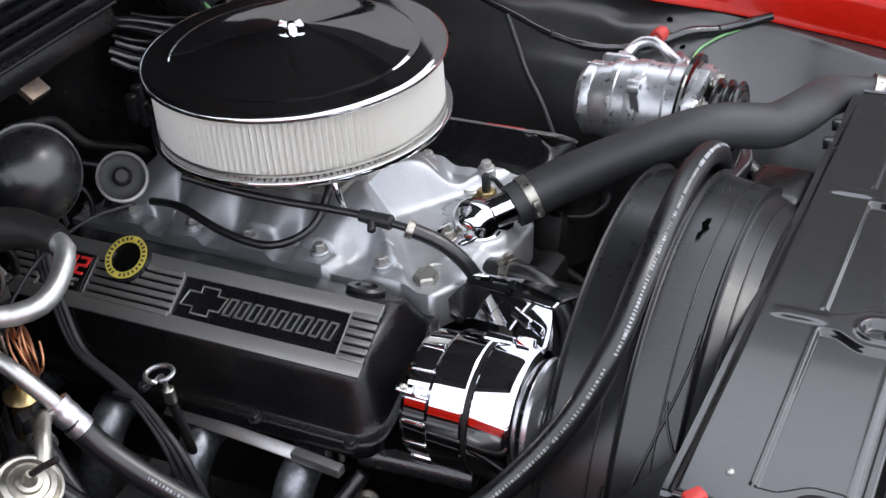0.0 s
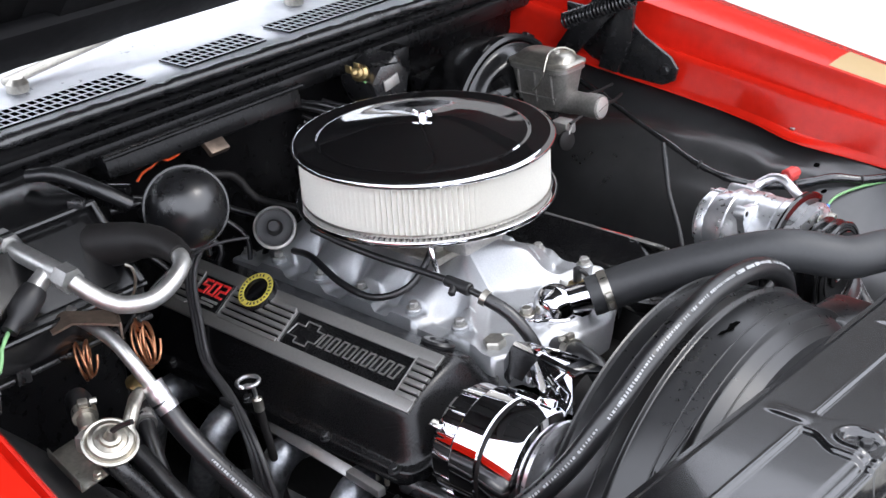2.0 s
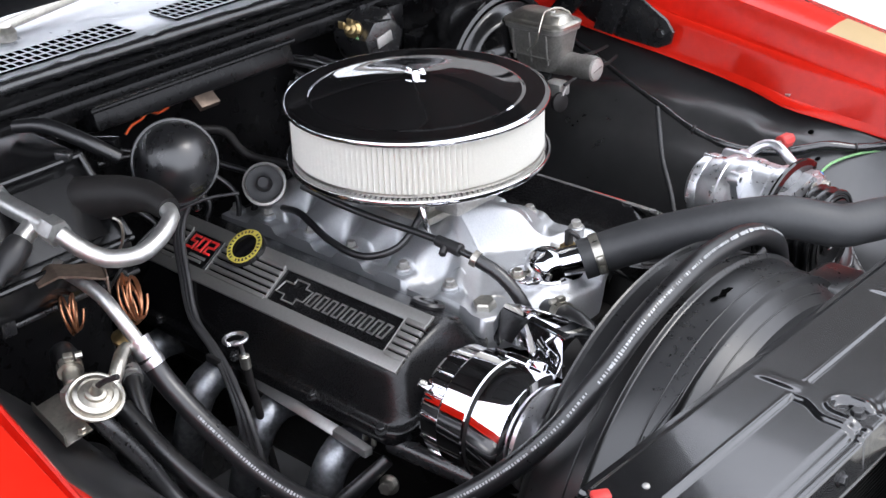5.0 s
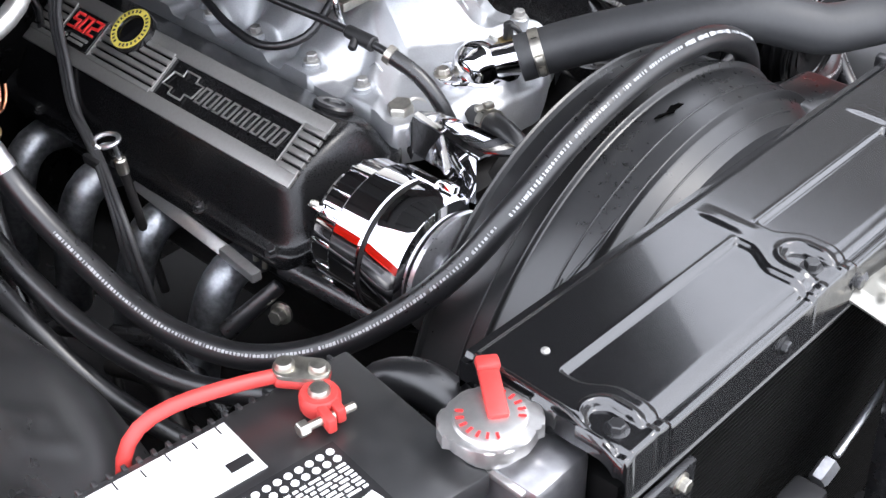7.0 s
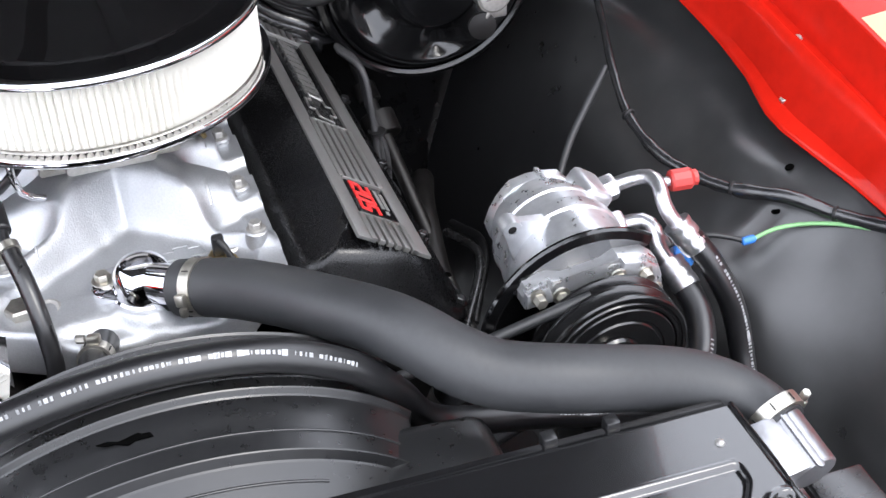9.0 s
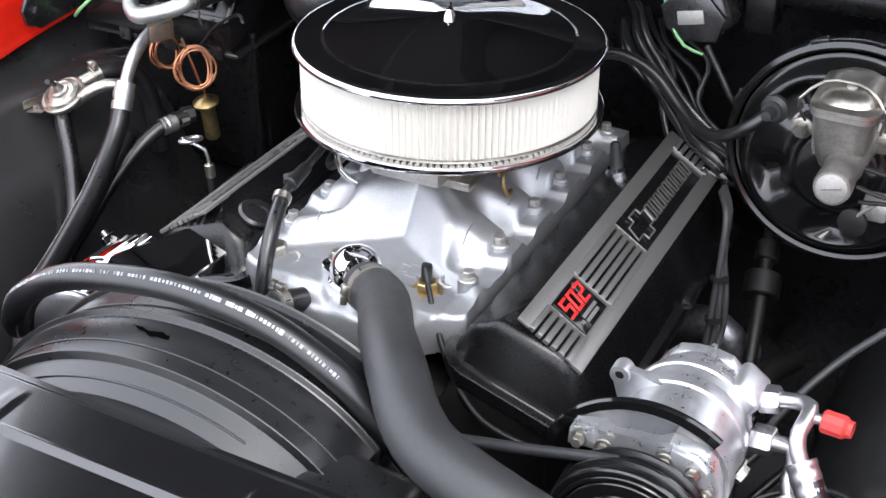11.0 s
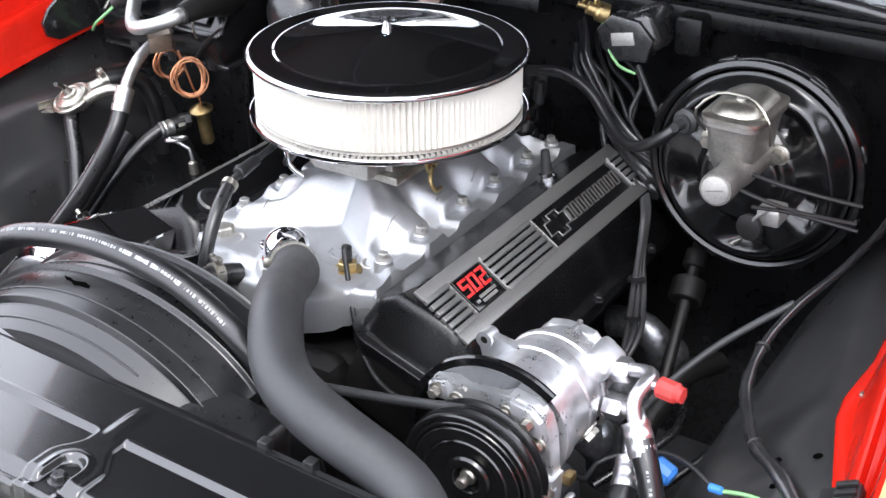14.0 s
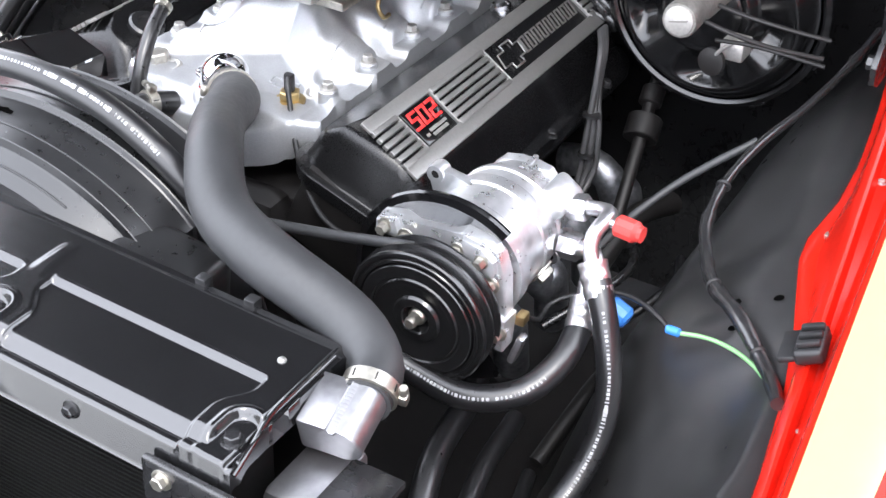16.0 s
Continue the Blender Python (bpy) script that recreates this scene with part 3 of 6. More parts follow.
# torn hole near the top: its inner shade is a flat black patch
tear = [(-0.023, -0.0005), (-0.014, 0.0022), (-0.006, 0.0008), (0.000, 0.0040), (0.008, 0.0085), (0.012, 0.0070), (0.018, 0.0078), (0.021, 0.0030), (0.013, 0.0012), (0.007, 0.0002), (0.002, -0.0038), (-0.008, -0.0012), (-0.015, -0.0028)]
part("torn_hole_patch", prism(tear, 0, 0.0012, Matrix.Translation((0.512, -0.045, 0.8325)) @ Matrix.Rotation(radians(78), 4, "Z") @ Matrix.Scale(0.95, 4)), VOID, sh, "ragged black patch painted for the shade in a torn hole")
fan = thing("cooling_fan", "black mechanical cooling fan inside the shroud", "fan", (0.47, -0.016, 0.528))
part("hub", rod((0.43, -0.016, 0.528), (0.50, -0.016, 0.528), 0.055), DARK, fan)
for k in range(6):
    a = k * math.pi / 3 + 0.3
    d = Vector((0, math.sin(a), math.cos(a)))
    part("blade", box(Vector((0.47, -0.016, 0.528)) + d * 0.15, (0.004, 0.07, 0.20), frame_of(d, (1, 0.5, 0)).to_3x3(), 0.001), DARK, fan)

# ---- the engine ----
eng = thing("engine_block", "black engine block and cylinder heads", "engine", (0, 0, 0.35))
part("block", box((-0.02, 0, 0.50), (0.56, 0.30, 0.30), bevel=0.02), DARK, eng)
for s, x0 in ((1, 0.02), (-1, -0.02)):
    part("cylinder_head", box((x0, s * 0.205, 0.635), (0.52, 0.16, 0.11), Matrix.Rotation(radians(-24 * s), 3, "X"), 0.012), DARK, eng)
part("timing_cover", box((0.275, 0, 0.55), (0.05, 0.24, 0.22), bevel=0.02), DARK, eng)
part("water_pump", rod((0.28, 0, 0.60), (0.38, 0, 0.60), 0.075), DARK, eng)
part("crank_pulley", lathe([(0.03, 0), (0.085, 0), (0.085, 0.012), (0.075, 0.018), (0.085, 0.024), (0.085, 0.04), (0.03, 0.045)], (0.37, 0, 0.47), (1, 0, 0)), SATIN, eng)
part("bell_housing", box((-0.33, 0, 0.52), (0.10, 0.34, 0.34), bevel=0.03), DARK, eng)


def softmax(values, k=90.0):
    m = max(values)
    return m + math.log(sum(math.exp(k * (v - m)) for v in values)) / k


def intake_height(x, y):
    """Plenum and runners that fall to the flanges, scalloped between the ports, with a sunk front floor."""
    w, xs = abs(y), x + (0.0 if y > 0 else 0.028)
    floor = 0.738 - 0.35 * max(0.0, x - 0.235) - 0.10 * max(0.0, -0.22 - x)
    top = 0.803 - 0.05 * max(0.0, x) - 0.46 * max(0.0, w - 0.042)
    for xn, wide in ((0.150, 0.020), (0.060, 0.013), (-0.030, 0.020), (-0.118, 0.013), (-0.205, 0.018)):
        top -= 0.044 * math.exp(-((xs - xn) / wide) ** 2) * ease((w - 0.048) / 0.055)
    front = floor + 1.5 * (0.112 + 0.72 * w - x)
    back = floor + 1.3 * (x + 0.245)
    h = -softmax([-top, -front, -back], 220.0)
    h = softmax([h, floor], 260.0)
    # water passage across the front and the flat thermostat pad
    pad = 0.7425 - 3.0 * max(0.0, math.hypot(x - 0.224, y - 0.003) - 0.036)
    bar = 0.7400 - 2.5 * max(0.0, abs(x - 0.226) - 0.020)
    h = softmax([h, pad, bar if w < 0.115 else 0.0], 260.0)
    return h if w < 0.113 else softmax([min(h, 0.752), 0.7395], 260.0)


im = thing("intake_manifold", "bare cast aluminium dual-plane intake manifold", "intake manifold", (0, 0, 0.70))
NX, NY = 132, 84
rows = []
for i in range(NX + 1):
    r = []
    for j in range(NY + 1):
        y = -0.138 + 0.276 * j / NY
        x = -0.275 + (0.543 - 0.5 * max(0.0, abs(y) - 0.060)) * i / NX
        z = intake_height(x, y) + 0.0012 * noise.noise(Vector((x, y, 0)) * 55)
        r.append(Vector((x, y, z)))
    e = r[0].x
    r = [Vector((e, -0.142, 0.700)), Vector((e, -0.140, 0.716)), *r, Vector((e, 0.140, 0.716)), Vector((e, 0.142, 0.700))]
    rows.append(r)
rows = [[Vector((-0.28, p.y, 0.66)) for p in rows[0]], *rows, [Vector((p.x + 0.005, p.y, p.z - 0.006)) for p in rows[-1]], [Vector((p.x + 0.002, p.y * 0.97, p.z - 0.050)) for p in rows[-1]]]
part("casting", sheet(rows), CAST, im, sharp=70)
for s, shift in ((1, 0.0), (-1, -0.025)):
    for x in (-0.235, -0.165, -0.075, 0.005, 0.103, 0.185):
        at = Vector((x + shift, s * 0.119, 0.0))
        z = intake_height(at.x, at.y)
        part("boss", rod((at.x, at.y, z - 0.02), (at.x, at.y, z + 0.006), 0.0125, 0.0115), CAST, im)
        part("bolt", hexbolt((at.x, at.y, z + 0.005), (0, 0, 1), 0.0068, 0.010), IRON, im, "grey weathered bolt")
for x, y, z in ((0.214, -0.089, 0.739), (0.174, 0.093, 0.738), (0.236, 0.095, 0.725), (0.248, -0.06, 0.727)):
    part("plug", lathe([(0.014, -0.02), (0.014, 0.002), (0.011, 0.004), (0.008, 0.003), (0.006, -0.003), (0, -0.003)], (x, y, z), (0.15, 0, 1), 24), IRON, im, "dark threaded plug")


mark = [(-0.025, -0.009), (-0.009, -0.009), (-0.009, -0.016), (0.011, -0.016), (0.011, -0.009), (0.025, -0.009), (0.021, 0.009), (0.009, 0.009), (0.009, 0.016), (-0.011, 0.016), (-0.011, 0.009), (-0.029, 0.009)]
ring = []
for a, b in [*mark, mark[0]]:
    x, y = 0.172 + 0.75 * b, 0.046 - 0.75 * a
    ring.append(Vector((x, y, intake_height(x, y) + 0.0006)))
part("cast_emblem", tube(ring, 0.0010, 6, smooth=False), CAST, im, "raised plain cast outline")
for x, y, w in ((0.150, -0.088, 0.010), (0.120, 0.086, 0.012), (0.030, 0.100, 0.010), (-0.060, 0.098, 0.010), (0.040, -0.100, 0.010), (-0.050, -0.098, 0.012)):
    part("casting_mark", tube([(x + d, y, intake_height(x + d, y) + 0.0004) for d in (-w, 0.0, w)], 0.0014, 6), CAST, im)


def valve_cover(s, x0, label):
    """A cast cover along x; s is the side, x0 the plate's end that is read first."""
    vc = thing("valve_cover", label, "valve cover", (x0 + s * -0.245, s * 0.21, 0.66), "valve covers")
    lo, hi = (x0 - 0.49, x0) if s > 0 else (x0, x0 + 0.49)
    front, back = hi + 0.036, lo - 0.035
    y0, y1 = 0.127, 0.310
    def gasket(y):
        return 0.708 - (y - y0) * 0.335
    def top(y):
        return min(0.7685 + (y - 0.205) * 0.46, 0.7685 - (y - 0.205) * 0.655)
    def wall(d, y):
        if d < 0.010:
            return gasket(y) + 0.011
        return gasket(y) + 0.011 + (d - 0.010) * 2.3
    def softmin(a, b, k=650.0):
        m = min(a, b)
        return m - math.log(math.exp(-k * (a - m)) + math.exp(-k * (b - m))) / k
    insets = [0.0, 0.0, 0.003, 0.009, 0.011, 0.014, 0.018, 0.022, 0.026, 0.030, 0.034, 0.038, 0.042, 0.047, 0.053, 0.060, 0.068, 0.078, 0.084, 0.088, 0.0905]
    bm = bmesh.new()
    rings = []
    cx, cy, w, h = (front + back) / 2, (y0 + y1) / 2, front - back, y1 - y0
    for k, d in enumerate(insets):
        ring = []
        for px, py in rounded(w - 2 * d, h - 2 * d, max(0.001, 0.034 - d * 0.35 if d < 0.085 else 0.0008), 6, cx, cy):
            if k == 0:
                z = gasket(py) - 0.006
            elif k == 1:
                z = gasket(py) + 0.009
            else:
                z = softmin(wall(d, py), top(py))
            ring.append(bm.verts.new((px, s * py, z)))
        rings.append(ring)
    for a, b in zip(rings, rings[1:]):
        for i in range(len(a)):
            bm.faces.new((a[i], a[(i + 1) % len(a)], b[(i + 1) % len(a)], b[i]))
    bm.faces.new(rings[-1])
    body = part("body", bm, WRINKLE, vc, sharp=50)
    # lettered trim plate: u along the reading direction, v down the slope
    ux = Vector((-1.0 if s > 0 else 1.0, 0, 0))
    vv = Vector((0, s * 0.0715, -0.0468)).normalized()
    nn = ux.cross(vv)
    nn = nn if nn.z > 0 else -nn
    org = Vector((x0, s * 0.205, 0.7685)) + nn * 0.001
    P = Matrix((ux, -vv, nn)).transposed().to_4x4()
    P.translation = org
    W = 0.0855
    def slab(u0, u1, v0, v1, name, material, z0=-0.002, z1=0.0032, text="", bev=0.0007):
        return part(name, prism([(u0, -v1), (u1, -v1), (u1, -v0), (u0, -v0)], z0, z1, P, bev), material, vc, text)
    slab(0.0, 0.49, 0.0, 0.018, "trim_strip", BRUSHED, z1=0.0014)
    slab(0.0, 0.49, 0.0665, W, "trim_strip", BRUSHED, z1=0.0022)
    for u0, u1, n in ((0.0, 0.047, 5), (0.118, 0.238, 5), (0.458, 0.49, 5)):
        for k in range(n + 1):
            v = 0.018 + (0.0485 / n) * k
            slab(u0, u1, v - 0.0032, v + 0.0032, "fin", BRUSHED)
    for u in (0.0475, 0.1165, 0.2395, 0.4565):
        slab(u - 0.0012, u + 0.0012, 0.018, 0.0665, "divider", BRUSHED)
    # badge with the engine's size
    badge = slab(0.052, 0.112, 0.019, 0.0655, "badge", GLOSS, z1=0.0022)
    digits = {"5": [(0.5, 1), (-0.5, 1), (-0.5, 0.12), (0.5, 0.12), (0.5, -1), (-0.5, -1)], "0": [(-0.5, 1), (0.5, 1), (0.5, -1), (-0.5, -1), (-0.5, 1)], "2": [(-0.5, 1), (0.5, 1), (0.5, 0.05), (-0.5, -0.05), (-0.5, -1), (0.5, -1)]}
    for k, ch in enumerate("502"):
        b2 = bmesh.new()
        line = [Vector((0.0635 + 0.0185 * k + 0.0115 * p + 0.0018 * q, -0.0345 + 0.0098 * q, 0)) for p, q in digits[ch]]
        for p, q in zip(line, line[1:]):
            d = (q - p).normalized()
            s2 = Vector((-d.y, d.x, 0)) * 0.0018
            e = d * 0.0018
            prism([tuple((p - e - s2)[:2]), tuple((q + e - s2)[:2]), tuple((q + e + s2)[:2]), tuple((p - e + s2)[:2])], 0.002, 0.0036, P, 0.0006, b2)
        part("numeral", b2, REDINK, badge, "raised red numeral " + ch)
    for k, (a, b, v) in enumerate(((0.060, 0.066, 0.056), (0.070, 0.104, 0.053), (0.070, 0.100, 0.059))):
        part("small_print", prism([(a, -v - 0.002), (b, -v - 0.002), (b, -v + 0.002), (a, -v + 0.002)], 0.002, 0.0028, P), IRON, badge)
    # maker's mark: plain cross outline and a row of nine bars
    cu, cv = 0.278, 0.0425
    mark = [(1.12 * a, 1.05 * b) for a, b in [(-0.022, -0.0085), (-0.008, -0.0085), (-0.008, -0.016), (0.012, -0.016), (0.012, -0.0085), (0.024, -0.0085), (0.019, 0.0085), (0.008, 0.0085), (0.008, 0.016), (-0.012, 0.016), (-0.012, 0.0085), (-0.027, 0.0085)]]
    loop = [P @ Vector((cu + a, -cv - b, 0.0015)) for a, b in mark]
    part("emblem", tube([*loop, loop[0]], 0.0013, 6, smooth=False), BRUSHED, vc, "raised plain silver emblem outline")
    for k in range(9):
        # slanted plain outlines, alike
        u, b3 = 0.3115 + k * 0.0160, bmesh.new()
        lean = lambda q: u + 0.24 * q
        for q0, q1, w0, w1 in ((-0.0108, 0.0108, -0.0055, -0.0035), (-0.0108, 0.0108, 0.0035, 0.0055), (0.0088, 0.0108, -0.0055, 0.0055), (-0.0108, -0.0088, -0.0055, 0.0055)):
            prism([(lean(q0) + w0, -cv + q0), (lean(q0) + w1, -cv + q0), (lean(q1) + w1, -cv + q1), (lean(q1) + w0, -cv + q1)], 0, 0.0018, P, 0, b3)
        part("lettering_bar", b3, BRUSHED, vc)
    # flange bolts' lugs along the inner and outer edges
    for x in (lo + 0.03, lo + 0.19, lo + 0.34, hi - 0.03):
        part("lug", lathe([(0.014, -0.004), (0.013, 0.010), (0.006, 0.016), (0, 0.017)], (x, s * (y0 + 0.024), gasket(y0 + 0.024) + 0.012), (0, -0.25 * s, 1), 16), WRINKLE, vc)
        part("bolt", hexbolt((x + 0.03, s * (y1 - 0.004), gasket(y1) + 0.010), (0, s * 0.32, 1), 0.006, 0.008), SATIN, vc)
    return vc


valve_cover(1, 0.248, "black wrinkle-finish valve cover with silver trim and red 502 badge")
valve_cover(-1, -0.279, "black wrinkle-finish valve cover with silver trim beside the spark plug wires")

# air cleaner
AIR = (0.0, 0.003, 0.0)
ac = thing("air_cleaner", "round chrome air cleaner with a white pleated filter", "air cleaner", (0, 0.003, 0.85))
part("base", lathe([(0.06, 0.848), (0.075, 0.856), (0.145, 0.862), (0.167, 0.8635), (0.1770, 0.8615), (0.1814, 0.8628), (0.1822, 0.8645), (0.1822, 0.8692), (0.1816, 0.8704), (0.1800, 0.8708), (0.1775, 0.8702), (0.172, 0.8712), (0.10, 0.870)], AIR, segments=128), CHROME, ac, "chrome base pan")
bm = bmesh.new()
N = 144
for z0, z1 in ((0.8725, 0.9440),):
    lowr, highr = [], []
    for k in range(2 * N):
        a = math.pi * k / N
        r = 0.1735 if k % 2 else 0.1660
        lowr.append(bm.verts.new((r * math.cos(a), 0.003 + r * math.sin(a), z0)))
        highr.append(bm.verts.new((r * math.cos(a), 0.003 + r * math.sin(a), z1)))
    for k in range(2 * N):
        bm.faces.new((lowr[k], lowr[(k + 1) % (2 * N)], highr[(k + 1) % (2 * N)], highr[k]))
part("filter_element", bm, PAPER, ac, "white pleated paper filter", 80)
lid = [(0.1795, 0.9425), (0.1816, 0.9440), (0.1822, 0.9475), (0.1808, 0.9505), (0.1775, 0.9522), (0.1745, 0.9526), (0.1732, 0.9526), (0.1720, 0.9526), (0.1492, 0.9517), (0.1482, 0.9517), (0.1472, 0.9520), (0.1456, 0.9530), (0.1444, 0.9534), (0.1434, 0.9536), (0.1424, 0.9537), (0.138, 0.9541), (0.120, 0.9564), (0.095, 0.9605), (0.070, 0.9642), (0.045, 0.9682), (0.024, 0.9716), (0.018, 0.9724), (0.012, 0.9712), (0, 0.9712)]
part("lid", lathe(lid, AIR, segments=160, closed=False), CHROME, ac, "polished chrome lid", 60)
part("wire_mesh", lathe([(0.1742, 0.8735), (0.1745, 0.8755), (0.1742, 0.8775)], AIR, segments=96, closed=False), ZINC, ac, "thin steel filter rim")
wn_ = part("wing_nut", lathe([(0.007, 0.970), (0.007, 0.974), (0.0052, 0.978), (0.0045, 0.982), (0, 0.983)], AIR, segments=20), CHROME, ac, "chrome wing nut")
for s in (1, -1):
    part("wing", box((0.008 * s, 0.003 + 0.003 * s, 0.979), (0.012, 0.0030, 0.010), Matrix.Rotation(radians(22), 3, "Z") @ Matrix.Rotation(radians(-25 * s), 3, "Y"), 0.0012), CHROME, wn_)

# carburettor between manifold and air cleaner
cb = thing("carburetor", "dull zinc four-barrel carburetor on the intake manifold", "carburetor", (0, 0, 0.80))
part("body", box((0, 0, 0.826), (0.14, 0.11, 0.04), bevel=0.006), IRON, cb)
part("base_plate", box((0, 0, 0.805), (0.165, 0.14, 0.012), bevel=0.003), ZINC, cb)
for s in (1, -1):
    part("fuel_bowl", box((s * 0.088, 0, 0.828), (0.045, 0.09, 0.036), bevel=0.006), IRON, cb)
part("throttle_lever", box((0.02, 0.083, 0.82), (0.035, 0.006, 0.03), Matrix.Rotation(0.4, 3, "Y"), 0.002), BRASS, cb)
part("air_horn", rod((0, 0, 0.84), (0, 0, 0.862), 0.066), ZINC, cb)
part("linkage", tube([(0.03, 0.09, 0.815), (0.045, 0.095, 0.80), (0.04, 0.10, 0.785), (0.02, 0.095, 0.78)], 0.003, 8), BRASS, cb)

# thermostat housing and upper radiator hose
th = thing("thermostat_housing", "chrome thermostat water neck bolted to the manifold", "water neck", (0.235, 0.0, 0.74))
part("flange", prism(rounded(0.10, 0.050, 0.02, 6), 0, 0.010, Matrix.Translation((0.222, 0.002, 0.741)) @ Matrix.Rotation(radians(62), 4, "Z"), 0.002), CHROME, th)
part("dome", lathe([(0.0315, 0), (0.0315, 0.003), (0.0296, 0.005), (0.0293, 0.014), (0.0272, 0.023), (0.0222, 0.0305), (0.0145, 0.035), (0.007, 0.0365), (0, 0.037)], (0.222, 0.001, 0.744), (0.1, 0.05, 1), 32), CHROME, th)
part("outlet", rod((0.226, 0.002, 0.757), (0.270, 0.046, 0.769), 0.0195), CHROME, th)
for d in (-1, 1):
    part("bolt", hexbolt((0.222 + d * 0.019, 0.002 + d * 0.036, 0.750), (0, 0, 1), 0.0075, 0.010), ZINC, th, "zinc-plated bolt")
HOSE_UP = [(0.257, 0.034, 0.763), (0.294, 0.073, 0.779), (0.342, 0.104, 0.799), (0.395, 0.135, 0.818), (0.440, 0.167, 0.828), (0.470, 0.190, 0.828), (0.497, 0.213, 0.820), (0.518, 0.243, 0.810), (0.535, 0.285, 0.806), (0.543, 0.325, 0.799), (0.547, 0.372, 0.787), (0.556, 0.412, 0.775), (0.577, 0.440, 0.766), (0.612, 0.452, 0.763)]
uh = thing("upper_radiator_hose", "matte dark grey rubber upper radiator hose", "radiator hose", (0.45, 0.2, 0.78))
part("hose", tube(HOSE_UP, [0.0260, 0.0275, 0.0275, 0.027, 0.027, 0.0275, 0.028, 0.028, 0.028, 0.0275, 0.027, 0.0265, 0.0245, 0.0225], 28, wobble=0.012), RUBBER, uh, sharp=80)
for k, (p, q) in enumerate(((HOSE_UP[0], HOSE_UP[1]), (HOSE_UP[-1], HOSE_UP[-2]))):
    p, q = Vector(p), Vector(q)
    e = 0.0 if k == 0 else -0.0045
    part("cuff", lathe([(0.0245 + e, -0.001), (0.0268 + e, -0.0005), (0.0272 + e, 0.010), (0.0264 + e, 0.022)], p, q - p, 28, closed=False), RUBBER, uh)
clamp((0.271, 0.050, 0.770), Vector(HOSE_UP[1]) - Vector(HOSE_UP[0]), 0.0262, screw=(1, -1, 0.3))
clamp((0.600, 0.450, 0.7665), (0.029, 0.007, -0.009), 0.0232, screw=(0.2, 1, -0.2))
nk = thing("radiator_neck", "bare welded aluminium radiator outlet neck", "radiator neck", (0.66, 0.447, 0.75))
part("outlet", rod((0.604, 0.449, 0.765), (0.655, 0.4557, 0.7514), 0.0200, 0.0200, 28), RADALU, nk)
part("saddle", box((0.632, 0.434, 0.7565), (0.052, 0.036, 0.038), Matrix.Rotation(0.13, 3, "Z") @ Matrix.Rotation(0.26, 3, "Y"), 0.003), RADALU, nk)
weld = bmesh.new()
for k in range(14):
    p = Vector((0.616, 0.447, 0.7808)).lerp(Vector((0.660, 0.453, 0.7690)), k / 13)
    lathe([(0.0045, 0), (0.004, 0.002), (0, 0.003)], p, (0.2, 0.2, 1), 8, weld)
tagged(part("weld_bead", weld, RADALU, nk), kind="stuff")

# ---- driver's side of the bay ----
# brake booster and master cylinder
bo = thing("brake_booster", "gloss black steel vacuum brake booster on the firewall", "brake booster", (-0.30, 0.424, 0.67))
BC = Vector((-0.205, 0.431, 0.803))
BR = 1.06


def shell_depth(r, a):
    """The pressed face: a rounded outer ring, six pockets between wide radial lobes, and a raised hub."""
    z = 0.004 + 0.026 * ease((0.122 - r) / 0.020)
    lobe = 0.5 + 0.5 * math.cos(5 * a)
    pocket = ease((0.112 - r) / 0.024) * ease((r - 0.052) / 0.022)
    z -= pocket * (0.020 * lobe * lobe + 0.001)
    return z + 0.010 * ease((0.062 - r) / 0.012)


rr = []
for k in range(145):
    a = 2 * math.pi * k / 144
    row = []
    for i in range(37):
        r = 0.128 - 0.086 * i / 36
        row.append(BC + Vector((shell_depth(r, a + 0.26), BR * r * math.cos(a), BR * r * math.sin(a))))
    rr.append(row)
part("front_shell", sheet(rr), BOOST, bo, "pressed black front shell with stiffening lobes", 80)
part("hub_plate", lathe([(0.044 * BR, 0.030), (0.044 * BR, 0.041), (0.040 * BR, 0.043), (0, 0.043)], BC, (1, 0, 0), 40, closed=False), BOOST, bo)
part("rear_shell", lathe([(0.06 * BR, -0.13), (0.10 * BR, -0.11), (0.122 * BR, -0.08), (0.127 * BR, -0.02), (0.128 * BR, -0.012)], BC, (1, 0, 0), 72, closed=False), BOOST, bo)
part("rim_band", lathe([(0.126 * BR, -0.014), (0.1355 * BR, -0.012), (0.1365 * BR, -0.004), (0.1355 * BR, 0.004), (0.130 * BR, 0.007), (0.126 * BR, 0.004)], BC, (1, 0, 0), 72), BOOST, bo)
for a in (20, 62, 110, 160, 200, 250, 300, 340):
    p = BC + Vector((-0.004, 0.137 * BR * math.cos(radians(a)), 0.137 * BR * math.sin(radians(a))))
    part("tab", box(p, (0.012, 0.022, 0.005), Matrix.Rotation(radians(a - 90), 3, "X"), 0.0015), BOOST, bo)
part("standoff", box((-0.345, 0.431, 0.803), (0.06, 0.13, 0.13), bevel=0.01), SATIN, bo)
part("check_valve", lathe([(0.017, 0), (0.017, 0.006), (0.012, 0.010), (0.012, 0.014), (0.007, 0.014), (0.006, 0.030), (0, 0.031)], (-0.168, 0.350, 0.863), (1, -0.15, 0), 24), RUBBER, bo, "grey rubber check valve")
for a in (180, 0):
    p = Vector((-0.162, 0.431 + 0.046 * math.cos(radians(a)), 0.848))
    part("stud_nut", hexbolt(p, (1, 0, 0), 0.009, 0.014), ZINC, bo)
mc = thing("master_cylinder", "weathered cast-iron brake master cylinder with a wire bail", "master cylinder", (-0.10, 0.432, 0.83))
BORE = Vector((-0.021, 0.450, 0.850))
